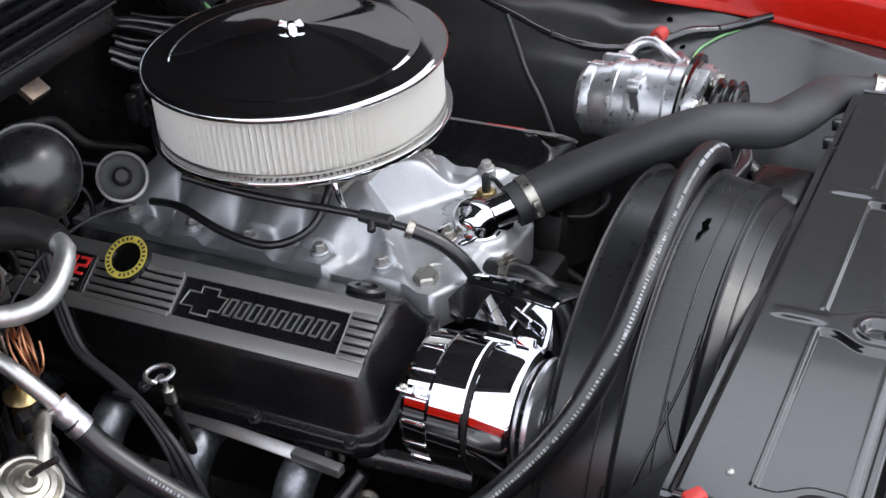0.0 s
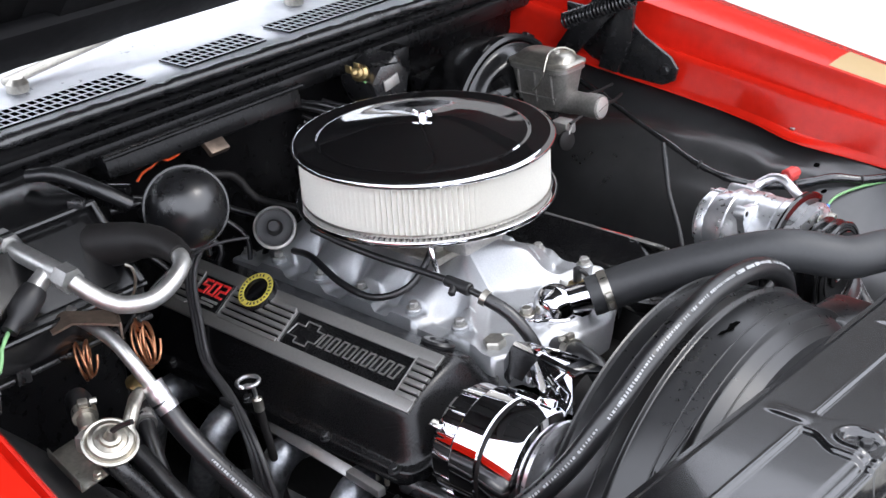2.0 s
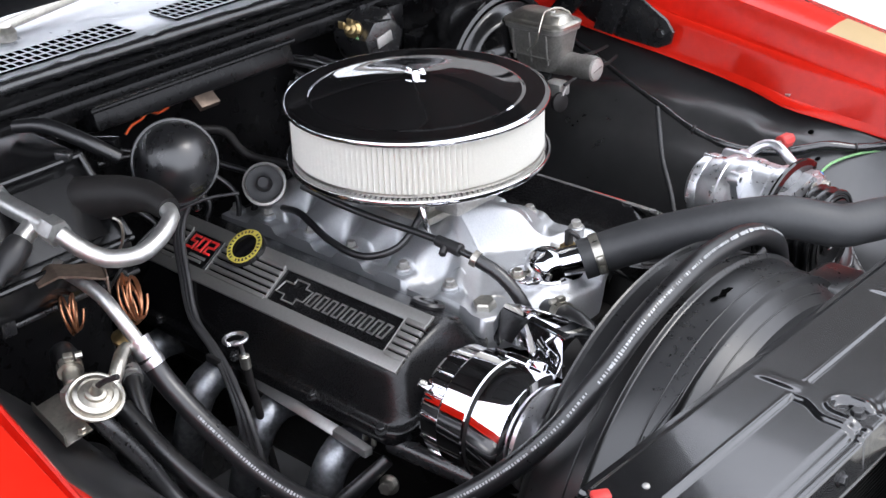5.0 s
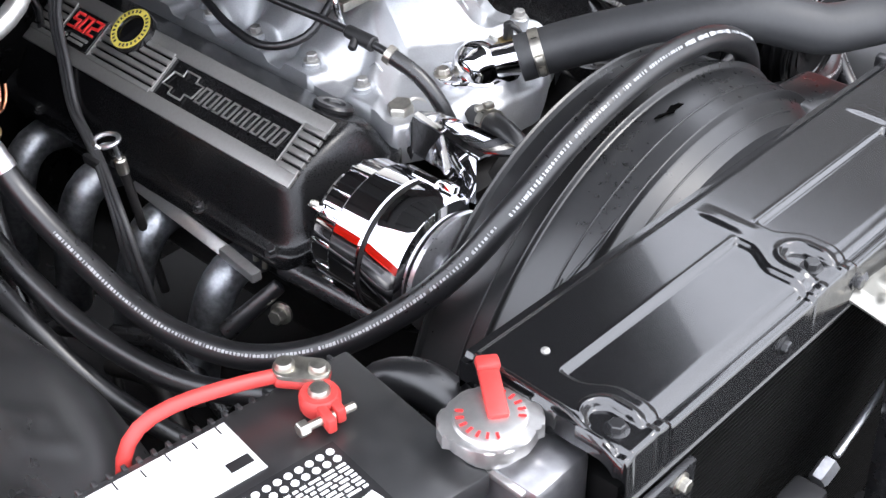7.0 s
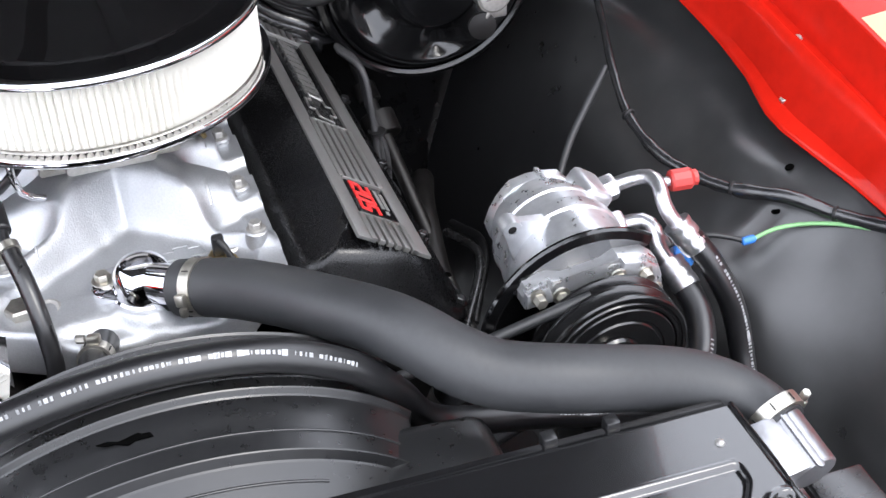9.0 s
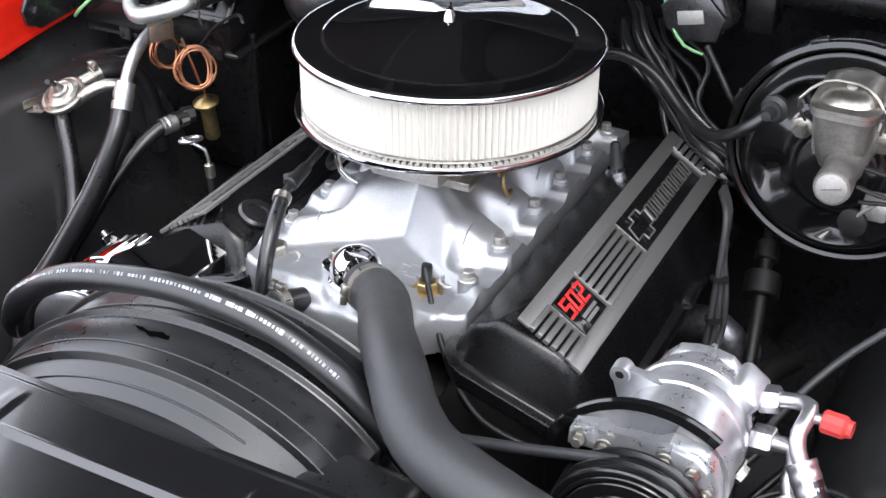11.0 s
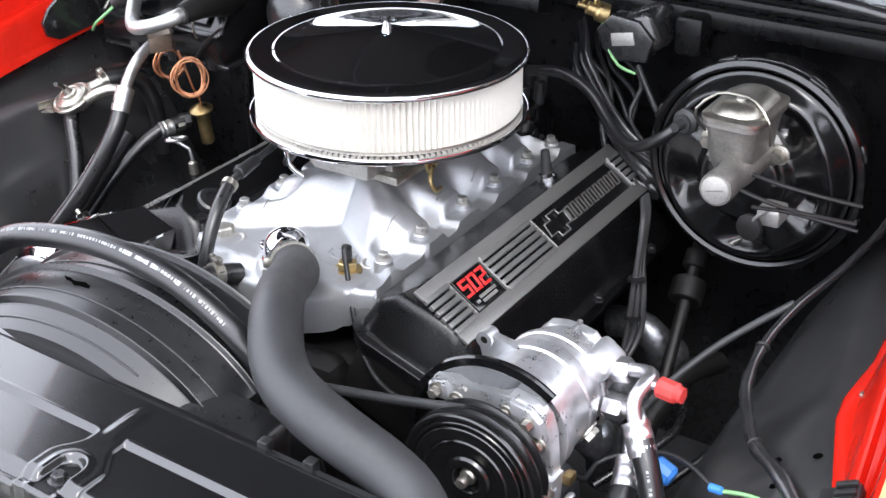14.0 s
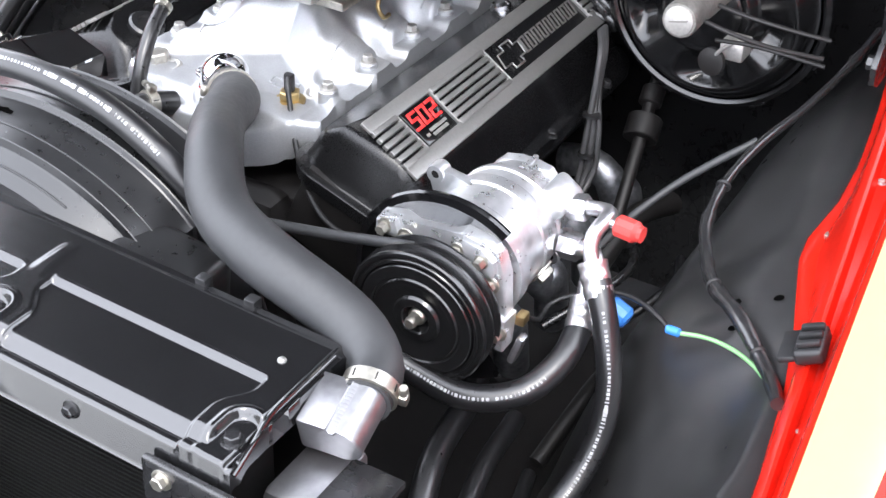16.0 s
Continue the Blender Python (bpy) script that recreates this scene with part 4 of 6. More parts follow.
part("bore", lathe([(0.030, -0.155), (0.030, -0.146), (0.023, -0.142), (0.0215, -0.060), (0.0195, -0.052), (0.0190, -0.030), (0.0205, -0.026), (0.0210, -0.005), (0.0198, 0.0), (0, 0.0)], BORE, (1, 0, 0.02), 40), MASTER, mc)
plug = part("end_plug", lathe([(0.0172, 0), (0.0168, 0.0020), (0.0145, 0.0026), (0, 0.0026)], BORE, (1, 0, 0.02), 36), IRON, mc, "machined end plug")
part("slot", box(BORE + Vector((0.0030, 0, 0)), (0.0012, 0.022, 0.0016), Matrix.Rotation(radians(14), 3, "X"), 0), MASTER, plug)
RX, RY = -0.124, 0.441
bm = bmesh.new()
rings = []
for w, h, r, z in ((0.072, 0.046, 0.016, 0.838), (0.088, 0.052, 0.018, 0.850), (0.100, 0.058, 0.018, 0.868), (0.108, 0.062, 0.018, 0.892), (0.112, 0.066, 0.018, 0.905), (0.118, 0.073, 0.018, 0.907), (0.118, 0.073, 0.018, 0.914)):
    rings.append([bm.verts.new((x, y, z)) for x, y in rounded(w, h, r, 6, RX, RY)])
for a, b in zip(rings, rings[1:]):
    for k in range(len(a)):
        bm.faces.new((a[k], a[(k + 1) % len(a)], b[(k + 1) % len(a)], b[k]))
bm.faces.new(rings[0])
bm.faces.new(rings[-1])
part("reservoir", bm, MASTER, mc, "tapered cast-iron reservoir")
for x in (-0.160, -0.126, -0.092):
    part("casting_rib", tube([(x, RY - 0.0265, 0.852), (x, RY - 0.030, 0.870), (x, RY - 0.0330, 0.903)], 0.0022, 8), MASTER, mc)
part("cross_rib", tube([(-0.168, RY - 0.0285, 0.862), (-0.126, RY - 0.0290, 0.862), (-0.086, RY - 0.0285, 0.862)], 0.0020, 8), MASTER, mc)
bm = bmesh.new()
rings = []
for w, h, r, z in ((0.122, 0.077, 0.020, 0.9145), (0.122, 0.077, 0.020, 0.9185), (0.116, 0.072, 0.020, 0.9205), (0.106, 0.060, 0.022, 0.9215), (0.098, 0.054, 0.022, 0.927), (0.086, 0.044, 0.020, 0.9315), (0.066, 0.028, 0.013, 0.933)):
    rings.append([bm.verts.new((x, y, z - (0.0045 if z > 0.925 and abs(x - RX) < 0.010 else 0.0))) for x, y in rounded(w, h, r, 6, RX, RY)])
for a, b in zip(rings, rings[1:]):
    for k in range(len(a)):
        bm.faces.new((a[k], a[(k + 1) % len(a)], b[(k + 1) % len(a)], b[k]))
bm.faces.new(rings[-1])
lidm = part("cover", bm, ZINC, mc, "stamped steel reservoir cover")
part("cover_screw", lathe([(0.006, 0), (0.006, 0.003), (0, 0.004)], (RX + 0.02, RY, 0.9325), (0, 0, 1), 16), IRON, lidm)
part("wire_bail", tube([(-0.118, 0.394, 0.878), (-0.100, 0.391, 0.895), (-0.092, 0.390, 0.915), (-0.100, 0.412, 0.9365), (-0.106, 0.436, 0.9375), (-0.100, 0.460, 0.9360), (-0.092, 0.482, 0.915), (-0.116, 0.478, 0.878)], 0.0017, 8), ZINC, mc, "bent steel wire bail")
for z, x, y2 in ((0.846, -0.045, 0.500), (0.850, -0.085, 0.508)):
    part("line_fitting", hexbolt((x, 0.455, z), (0, 1, 0), 0.007, 0.014), MASTER, mc)
bl = thing("brake_line", "steel brake lines from master cylinder to a bracket", "brake line", (-0.06, 0.5, 0.8))
part("front_line", tube([(-0.045, 0.472, 0.846), (-0.045, 0.50, 0.840), (-0.06, 0.54, 0.828), (-0.085, 0.60, 0.818)], 0.0027, 8), DARK, bl)
part("rear_line", tube([(-0.085, 0.472, 0.850), (-0.083, 0.51, 0.846), (-0.090, 0.55, 0.840), (-0.105, 0.60, 0.832)], 0.0027, 8), DARK, bl)
part("lower_line", tube([(-0.10, 0.47, 0.80), (-0.098, 0.52, 0.806), (-0.10, 0.60, 0.802)], 0.0027, 8), DARK, bl)
pv = thing("brake_switch", "dark metal brake warning switch below the master cylinder", "brake switch", (-0.13, 0.47, 0.77))
part("body", box((-0.128, 0.487, 0.784), (0.034, 0.030, 0.024), bevel=0.004), IRON, pv)
part("coil", lathe([(0.009, 0), (0.017, 0.002), (0.017, 0.008), (0.009, 0.010)], (-0.112, 0.468, 0.768), (1, -0.2, 0.1), 20), DARK, pv)
part("stem", tube([(-0.108, 0.466, 0.768), (-0.104, 0.475, 0.785), (-0.106, 0.49, 0.80)], 0.0025, 8), IRON, pv)
solo("booster_vacuum_hose", tube([(-0.165, 0.347, 0.863), (-0.155, 0.335, 0.850), (-0.150, 0.315, 0.833), (-0.160, 0.285, 0.815), (-0.178, 0.255, 0.812), (-0.20, 0.22, 0.83), (-0.215, 0.185, 0.855), (-0.22, 0.14, 0.870), (-0.215, 0.09, 0.865)], 0.0078, 14), HOSE, "black rubber vacuum hose to the brake booster", "vacuum hose", sharp=80)

# firewall fittings
fwm = thing("wiper_motor", "black windshield wiper motor housing on the firewall", "wiper motor", (-0.32, 0.22, 0.90))
part("cover", box((-0.305, 0.215, 0.918), (0.075, 0.085, 0.060), Matrix.Rotation(radians(24), 3, "X"), 0.014, 3), SATIN, fwm)
YZM = Matrix(((0, 0, 1, 0), (1, 0, 0, 0), (0, 1, 0, 0), (0, 0, 0, 1)))
part("face_plate", prism([(0.169, 0.926), (0.191, 0.950), (0.232, 0.946), (0.254, 0.923), (0.245, 0.890), (0.202, 0.886), (0.178, 0.900)], -0.290, -0.262, YZM, 0.003), SATIN, fwm)
part("label", box((-0.2605, 0.210, 0.919), (0.003, 0.034, 0.018), Matrix.Rotation(radians(12), 3, "X"), 0.001), IRON, fwm, "small worn metal plate")
part("bracket", box((-0.33, 0.285, 0.922), (0.05, 0.04, 0.055), bevel=0.006), FIREWALL, fwm)
part("terminal", lathe([(0.014, 0), (0.014, 0.014), (0.009, 0.018), (0.009, 0.030), (0.004, 0.032), (0.004, 0.044), (0, 0.045)], (-0.288, 0.172, 0.940), (0.5, -0.8, 0.35), 20), BRASS, fwm, "brass terminal stud")
for d in (-0.008, 0.010):
    part("blade_terminal", box((-0.283, 0.148 + d, 0.956), (0.012, 0.004, 0.012), bevel=0.001), BRASS, fwm)
solo("ground_wire", tube([(-0.285, 0.165, 0.935), (-0.265, 0.185, 0.905), (-0.262, 0.205, 0.880), (-0.265, 0.23, 0.872)], 0.0022, 8), GREENW, "thin green wire by the wiper motor", "wire", sharp=80)
br = thing("coil_bracket", "small folded tin bracket on the firewall rail", "bracket", (-0.31, -0.13, 0.91))
part("plate", box((-0.300, -0.124, 0.912), (0.030, 0.034, 0.010), Matrix.Rotation(radians(38), 3, "Y"), 0.001), RUST, br)
part("upright", box((-0.318, -0.134, 0.934), (0.004, 0.036, 0.030), bevel=0.001), SATIN, br)
solo("orange_wire", tube([(-0.322, -0.250, 0.892), (-0.322, -0.238, 0.902), (-0.322, -0.222, 0.905), (-0.322, -0.207, 0.913), (-0.322, -0.193, 0.906), (-0.322, -0.172, 0.909)], 0.0022, 8), ORANGEW, "short orange wire along the firewall", "wire", sharp=80)
random.seed(4)
for k in range(10):
    a, b = random.uniform(-0.02, 0.05), random.uniform(-0.02, 0.03)
    pts = [(-0.362, 0.105 + a, 0.900 - 0.006 * k), (-0.325, 0.128 + a, 0.893 - 0.008 * k), (-0.280, 0.170 + a + b, 0.875 - 0.009 * k), (-0.245, 0.215 + b, 0.835 - 0.010 * k), (-0.225, 0.262 + b, 0.800 - 0.008 * k), (-0.240, 0.300 + a, 0.765 - 0.006 * k), (-0.30, 0.31 + a, 0.74)]
    solo("wiring_harness", tube(pts, random.choice((0.0035, 0.005, 0.0075)), 10), random.choice((WIRE, TAPE, HOSE)), "black taped wiring looping behind the engine", "wiring", group="firewall wiring", sharp=80)
solo("wiring_harness", tube([(-0.262, 0.235, 0.885), (-0.245, 0.262, 0.855), (-0.240, 0.285, 0.825), (-0.262, 0.305, 0.815), (-0.285, 0.295, 0.835)], 0.004, 10), WIRE, "black taped wiring looping behind the engine", "wiring", group="firewall wiring", sharp=80)
for k in range(7):
    y = -0.36 + 0.045 * k
    pts = [(-0.350, y - 0.05, 0.850), (-0.32, y, 0.84 - 0.01 * (k % 3)), (-0.29, y + 0.03, 0.815), (-0.27 + 0.006 * k, y + 0.05, 0.78), (-0.26, y + 0.05, 0.73)]
    solo("wiring_harness", tube([Vector(p) + Vector((random.uniform(-1, 1), random.uniform(-1, 1), random.uniform(-1, 1))) * 0.010 for p in pts], random.choice((0.004, 0.005, 0.0065)), 10), random.choice((HOSE, FOAM)), "black taped wiring hanging behind the engine", "wiring", group="firewall wiring", sharp=80)
ds = thing("distributor", "black distributor cap behind the carburetor", "distributor", (-0.25, 0.06, 0.74))
part("cap", lathe([(0.05, 0), (0.052, 0.03), (0.045, 0.05), (0.03, 0.058), (0, 0.06)], (-0.255, 0.05, 0.75), (0, 0, 1), 28), GLOSS, ds)
for k in range(8):
    a = k * math.pi / 4
    part("tower", rod((-0.255 + 0.036 * math.cos(a), 0.05 + 0.036 * math.sin(a), 0.80), (-0.255 + 0.038 * math.cos(a), 0.05 + 0.038 * math.sin(a), 0.835), 0.008), WIRE, ds)
oc = thing("breather_grommet", "chrome breather fitting on the valve cover", "breather", (-0.117, 0.185, 0.755))
part("base", lathe([(0.014, 0), (0.014, 0.006), (0.010, 0.010)], (-0.117, 0.178, 0.757), (0, -0.3, 1), 20), CHROME, oc)
part("stem", rod((-0.117, 0.177, 0.765), (-0.118, 0.172, 0.800), 0.008, 0.006), RUBBER, oc)

# hood hinges
def hinge(s, label):
    h = thing("hinge_assembly", label, "hood hinge", (-0.12, s * 0.70, 0.80), "hood hinges")
    P = Matrix.Translation((0, s * 0.668, 0)) @ Matrix.Rotation(radians(90), 4, "X")
    part("mounting_plate", prism([(-0.25, 0.835), (-0.045, 0.822), (-0.020, 0.834), (-0.014, 0.856), (-0.030, 0.876), (-0.085, 0.905), (-0.12, 0.935), (-0.25, 0.945)], -0.003, 0.003, P, 0.001), SATIN, h)
    part("lower_arm", prism([(-0.17, 0.84), (-0.13, 0.835), (-0.10, 0.90), (-0.09, 0.985), (-0.12, 1.0), (-0.14, 0.92)], -0.004, 0.004, Matrix.Translation((0, -s * 0.016, 0)) @ P, 0.001), SATIN, h)
    part("upper_arm", prism([(-0.26, 0.86), (-0.22, 0.85), (-0.10, 0.975), (-0.12, 1.01), (-0.20, 0.94)], -0.004, 0.004, Matrix.Translation((0, -s * 0.03, 0)) @ P, 0.001), SATIN, h)
    part("link", prism([(-0.12, 0.97), (-0.07, 0.975), (-0.05, 1.00), (-0.30, 1.13), (-0.33, 1.12)], -0.004, 0.004, Matrix.Translation((0, -s * 0.025, 0)) @ P, 0.001), SATIN, h)
    coil = [Vector((-0.235 + 0.15 * t, s * 0.635, 0.918 + 0.062 * t)) + Vector((-0.38, 0, 0.92)) * 0.013 * math.cos(t * 2 * math.pi * 19) + Vector((0, 1, 0)) * 0.013 * math.sin(t * 2 * math.pi * 19) for t in (k / 228 for k in range(229))]
    part("spring", tube(coil, 0.0028, 6, smooth=False), SATIN, h, "black coil spring")
    part("spring_tube", rod((-0.225, s * 0.635, 0.922), (-0.095, s * 0.635, 0.976), 0.009), SATIN, h)
    for x, z in ((-0.036, 0.852), (-0.165, 0.860), (-0.11, 0.985), (-0.15, 0.91)):
        part("bolt", hexbolt((x, s * (0.664 if z < 0.92 else 0.648), z), (0, -s, 0), 0.008, 0.008), SATIN, h)
    return h


hinge(1, "black hood hinge with coil spring on the fender")
hinge(-1, "black hood hinge with coil spring behind the hoses")

# air-conditioning compressor
ax = Vector((1, 0.02, -0.02)).normalized()
CC = Vector((0.298, 0.398, 0.728))
cp = thing("ac_compressor", "bright cast aluminium air-conditioning compressor with black clutch", "compressor", (0.30, 0.39, 0.62))
part("body", lathe([(0.020, -0.090), (0.038, -0.088), (0.045, -0.080), (0.052, -0.056), (0.0545, -0.040), (0.0590, -0.039), (0.0600, -0.036), (0.0600, -0.030), (0.0585, -0.028), (0.0590, -0.012), (0.0620, -0.011), (0.0630, -0.008), (0.0630, 0.006), (0.0610, 0.008), (0.0610, 0.040), (0.064, 0.044), (0.064, 0.062), (0.05, 0.064)], CC, ax, 64), POLISHED, cp, sharp=30)
for a in (16, 84, -60):
    d = Vector((0, math.cos(radians(a)), math.sin(radians(a))))
    part("rib", box(CC + ax * -0.062 + d * 0.0480, (0.006, 0.040, 0.008), frame_of(d, ax), 0.002), POLISHED, cp)
part("rear_head", prism([(0.050 * math.cos(radians(a)) * (1.05 if a % 60 == 0 else 1.0), 0.050 * math.sin(radians(a)) * (1.05 if a % 60 == 0 else 1.0)) for a in range(0, 360, 20)], -0.078, -0.064, Matrix.Translation(CC) @ frame_of(ax).to_4x4(), 0.002), POLISHED, cp)
for x, y, z in ((0.306, 0.338, 0.785), (0.222, 0.432, 0.672), (0.300, 0.350, 0.665)):
    c, e = Vector((0, CC.y, CC.z)), Vector((0, y, z))
    d = (e - c).normalized()
    n = Vector((0, -d.z, d.y))
    flat = [e + n * 0.010 - d * 0.004, e + n * 0.008 + d * 0.006, e + d * 0.010, e - n * 0.008 + d * 0.006, e - n * 0.010 - d * 0.004, c + d * 0.045 - n * 0.034, c + d * 0.035, c + d * 0.045 + n * 0.034]
    ear = part("mounting_ear", prism([(p.y, p.z) for p in flat], x - 0.006, x + 0.006, Matrix(((0, 0, 1, 0), (1, 0, 0, 0), (0, 1, 0, 0), (0, 0, 0, 1))), 0.002), POLISHED, cp)
    part("eye", lathe([(0.0045, -0.0085), (0.0095, -0.0085), (0.0100, -0.006), (0.0100, 0.006), (0.0095, 0.0085), (0.0045, 0.0085)], (x, y, z), (1, 0, 0), 24, closed=False), POLISHED, ear)
    part("eye_hole", lathe([(0.0046, -0.007), (0.0046, 0.007)], (x, y, z), (1, 0, 0), 18), DARK, ear)
for dy, dz in ((0.030, 0.040), (0.010, 0.052)):
    part("casting_web", box(CC + Vector((-0.012, dy, dz)), (0.05, 0.006, 0.010), Matrix.Rotation(math.atan2(dz, dy) - math.pi / 2, 3, "X"), 0.002), POLISHED, cp)
part("port_head", box((0.250, 0.436, 0.750), (0.050, 0.034, 0.056), Matrix.Rotation(radians(-35), 3, "X"), 0.008, 3), POLISHED, cp)
part("oil_plug", hexbolt((0.30, 0.455, 0.705), (0, 0.85, -0.5), 0.010, 0.010), ZINC, cp)
PC = Vector((0.380, 0.391, 0.700))
plate = lathe([(0.022, -0.014), (0.106, -0.014), (0.1085, -0.012), (0.1090, -0.009), (0.1075, -0.006), (0.100, -0.004), (0.095, -0.007), (0.022, -0.007)], PC, (1, 0, 0), 72, closed=False)
# the plate is cut away on the fender side
bmesh.ops.delete(plate, geom=[v for v in plate.verts if v.co.y - PC.y > 0.062 and v.co.z < PC.z + 0.085], context="VERTS")
part("dust_plate", plate, GLOSS, cp, "gloss black pressed dust plate")
YZ = Matrix(((0, 0, 1, 0), (1, 0, 0, 0), (0, 1, 0, 0), (0, 0, 0, 1)))
bar = [(0.318, 0.766), (0.322, 0.775), (0.346, 0.779), (0.360, 0.774), (0.400, 0.779), (0.412, 0.786), (0.440, 0.782), (0.452, 0.772), (0.459, 0.752), (0.463, 0.700), (0.460, 0.668), (0.454, 0.668), (0.455, 0.700), (0.451, 0.740), (0.440, 0.752), (0.418, 0.758), (0.405, 0.767), (0.360, 0.762), (0.346, 0.752), (0.322, 0.752)]
fb_ = part("front_bracket", prism(bar, 0.372, 0.388, YZ, 0.003), POLISHED, cp, "cast aluminium front bracket")
for outline in ([(0.319, 0.755), (0.320, 0.771), (0.342, 0.776), (0.348, 0.757)], [(0.412, 0.762), (0.415, 0.783), (0.438, 0.779), (0.450, 0.768), (0.452, 0.746), (0.440, 0.752)], [(0.452, 0.668), (0.455, 0.708), (0.466, 0.706), (0.464, 0.668)]):
    part("bracket_pad", prism(outline, 0.372, 0.395, YZ, 0.004), POLISHED, fb_)
for y, z in ((0.331, 0.766), (0.354, 0.762), (0.411, 0.767), (0.437, 0.765), (0.448, 0.742), (0.459, 0.690)):
    part("bolt", hexbolt((0.392, y, z), (1, 0, 0), 0.0060, 0.012), ZINC, fb_)
UC = Vector((0.400, 0.391, 0.706))
prof = [(0.030, 0.0), (0.074, 0.0), (0.0752, 0.002), (0.0752, 0.004), (0.066, 0.009), (0.066, 0.011), (0.0752, 0.016), (0.0755, 0.0175), (0.0752, 0.019), (0.066, 0.024), (0.066, 0.026), (0.0752, 0.031), (0.0752, 0.033), (0.0735, 0.0345), (0.0700, 0.0345), (0.0690, 0.0330), (0.0670, 0.0330), (0.0660, 0.0345), (0.0635, 0.0345), (0.0625, 0.030)]
pu = part("pulley", lathe([(r * 0.985, h) for r, h in prof], UC, (1, 0.02, -0.03), 80, closed=False), CLUTCH, cp, "black grooved pulley", sharp=25)
part("clutch_hub", lathe([(r * 0.985, h) for r, h in [(0.0615, 0.026), (0.0615, 0.0355), (0.0605, 0.0365), (0.050, 0.0365), (0.0485, 0.0350), (0.0470, 0.0350), (0.0455, 0.0365), (0.040, 0.0360), (0.030, 0.0330), (0.026, 0.0330), (0.024, 0.036), (0.016, 0.0365), (0.0145, 0.035), (0.0125, 0.026), (0, 0.026)]], UC, (1, 0.02, -0.03), 64, closed=False), CLUTCH, pu, sharp=25)
part("hub_bolt", lathe([(0.009, 0.0), (0.009, 0.004), (0.007, 0.006), (0.006, 0.012), (0.0065, 0.014), (0.005, 0.018), (0, 0.018)], UC + Vector((0.028, 0, 0)), (1, 0, 0), 20), ZINC, pu, "worn steel hub bolt")
part("coil_tab", box((0.372, 0.470, 0.662), (0.014, 0.008, 0.036), Matrix.Rotation(-0.3, 3, "X"), 0.003), MACHINED, cp)
part("coil_terminal", box((0.366, 0.470, 0.695), (0.014, 0.010, 0.012), bevel=0.002), BRASS, cp)
solo("drive_belt", tube([(0.410, 0.375, 0.768), (0.410, 0.28, 0.746), (0.408, 0.20, 0.729), (0.402, 0.06, 0.70)], 0.0055, 8, smooth=False), RUBBER, "black rubber drive belt to the compressor pulley", "belt", sharp=80)
solo("drive_belt", tube([(0.410, 0.37, 0.653), (0.408, 0.22, 0.590), (0.402, 0.06, 0.53)], 0.0055, 8, smooth=False), RUBBER, "black rubber drive belt to the compressor pulley", "belt", sharp=80)


def print_along(points, r, name, parent, start, stop, toward, seed, gap=0.004):
    """White unreadable print along a hose as small bars on its skin."""
    rnd = random.Random(seed)
    fr = frames_along(spline(points, 0.004))
    lengths = [0.0]
    for a, b in zip(fr, fr[1:]):
        lengths.append(lengths[-1] + (b[0] - a[0]).length)
    s, bm = start * lengths[-1], bmesh.new()
    while s < stop * lengths[-1]:
        n = rnd.randint(3, 9)
        big = rnd.random() < 0.12
        for _ in range(n):
            w = (0.0032 if big else 0.0020) * rnd.choice((0.4, 0.7, 1.0, 1.5))
            k = min(range(len(lengths)), key=lambda i: abs(lengths[i] - s - w / 2))
            p, t, _, _ = fr[k]
            o = Vector(toward) - t * t.dot(Vector(toward))
            o.normalize()
            box(p + o * r, ((0.0046 if big else 0.0034) * rnd.uniform(0.7, 1.05), w, 0.0005), Matrix((t.cross(o), t, o)).transposed(), 0, 1, bm)
            s += w + rnd.uniform(0.0005, 0.0010)
            if s > stop * lengths[-1]:
                break
        s += gap * rnd.uniform(0.25, 0.9)
    return tagged(part(name, bm, PRINT, parent, "white unreadable print"), kind="stuff")


AC_HOSE = [(0.012, -0.485, 0.772), (0.030, -0.480, 0.745), (0.066, -0.474, 0.715), (0.115, -0.466, 0.684), (0.170, -0.458, 0.657), (0.230, -0.444, 0.640), (0.30, -0.418, 0.638), (0.36, -0.375, 0.655), (0.41, -0.325, 0.693), (0.452, -0.280, 0.746), (0.476, -0.233, 0.800), (0.484, -0.170, 0.842), (0.484, -0.095, 0.862), (0.482, -0.020, 0.868), (0.481, 0.063, 0.857), (0.478, 0.131, 0.822), (0.468, 0.172, 0.772), (0.448, 0.215, 0.705), (0.437, 0.32, 0.665), (0.432, 0.39, 0.640), (0.432, 0.45, 0.634), (0.408, 0.497, 0.645), (0.370, 0.517, 0.666), (0.335, 0.517, 0.682)]
h1 = thing("ac_suction_hose", "thick black air-conditioning hose with white print", "AC hose", (0.2, -0.4, 0.6))
part("hose", tube(AC_HOSE, 0.0135, 18), HOSE, h1, sharp=80)
print_along(AC_HOSE, 0.0135, "print", h1, 0.06, 0.40, (0.45, -0.5, 0.75), 3)
print_along(AC_HOSE, 0.0135, "print", h1, 0.41, 0.66, (0.62, -0.10, 0.78), 5)
print_along(AC_HOSE, 0.0135, "print", h1, 0.83, 0.96, (0.75, 0.3, 0.6), 6)
HV = [(0.318, 0.522, 0.735), (0.333, 0.538, 0.713), (0.350, 0.556, 0.675), (0.362, 0.565, 0.640), (0.380, 0.567, 0.600), (0.415, 0.560, 0.560), (0.47, 0.545, 0.53), (0.54, 0.53, 0.515)]
h2 = thing("ac_discharge_hose", "black air-conditioning hose with white print", "AC hose", (0.35, 0.55, 0.55))
part("hose", tube(HV, 0.0130, 18), HOSE, h2, sharp=80)
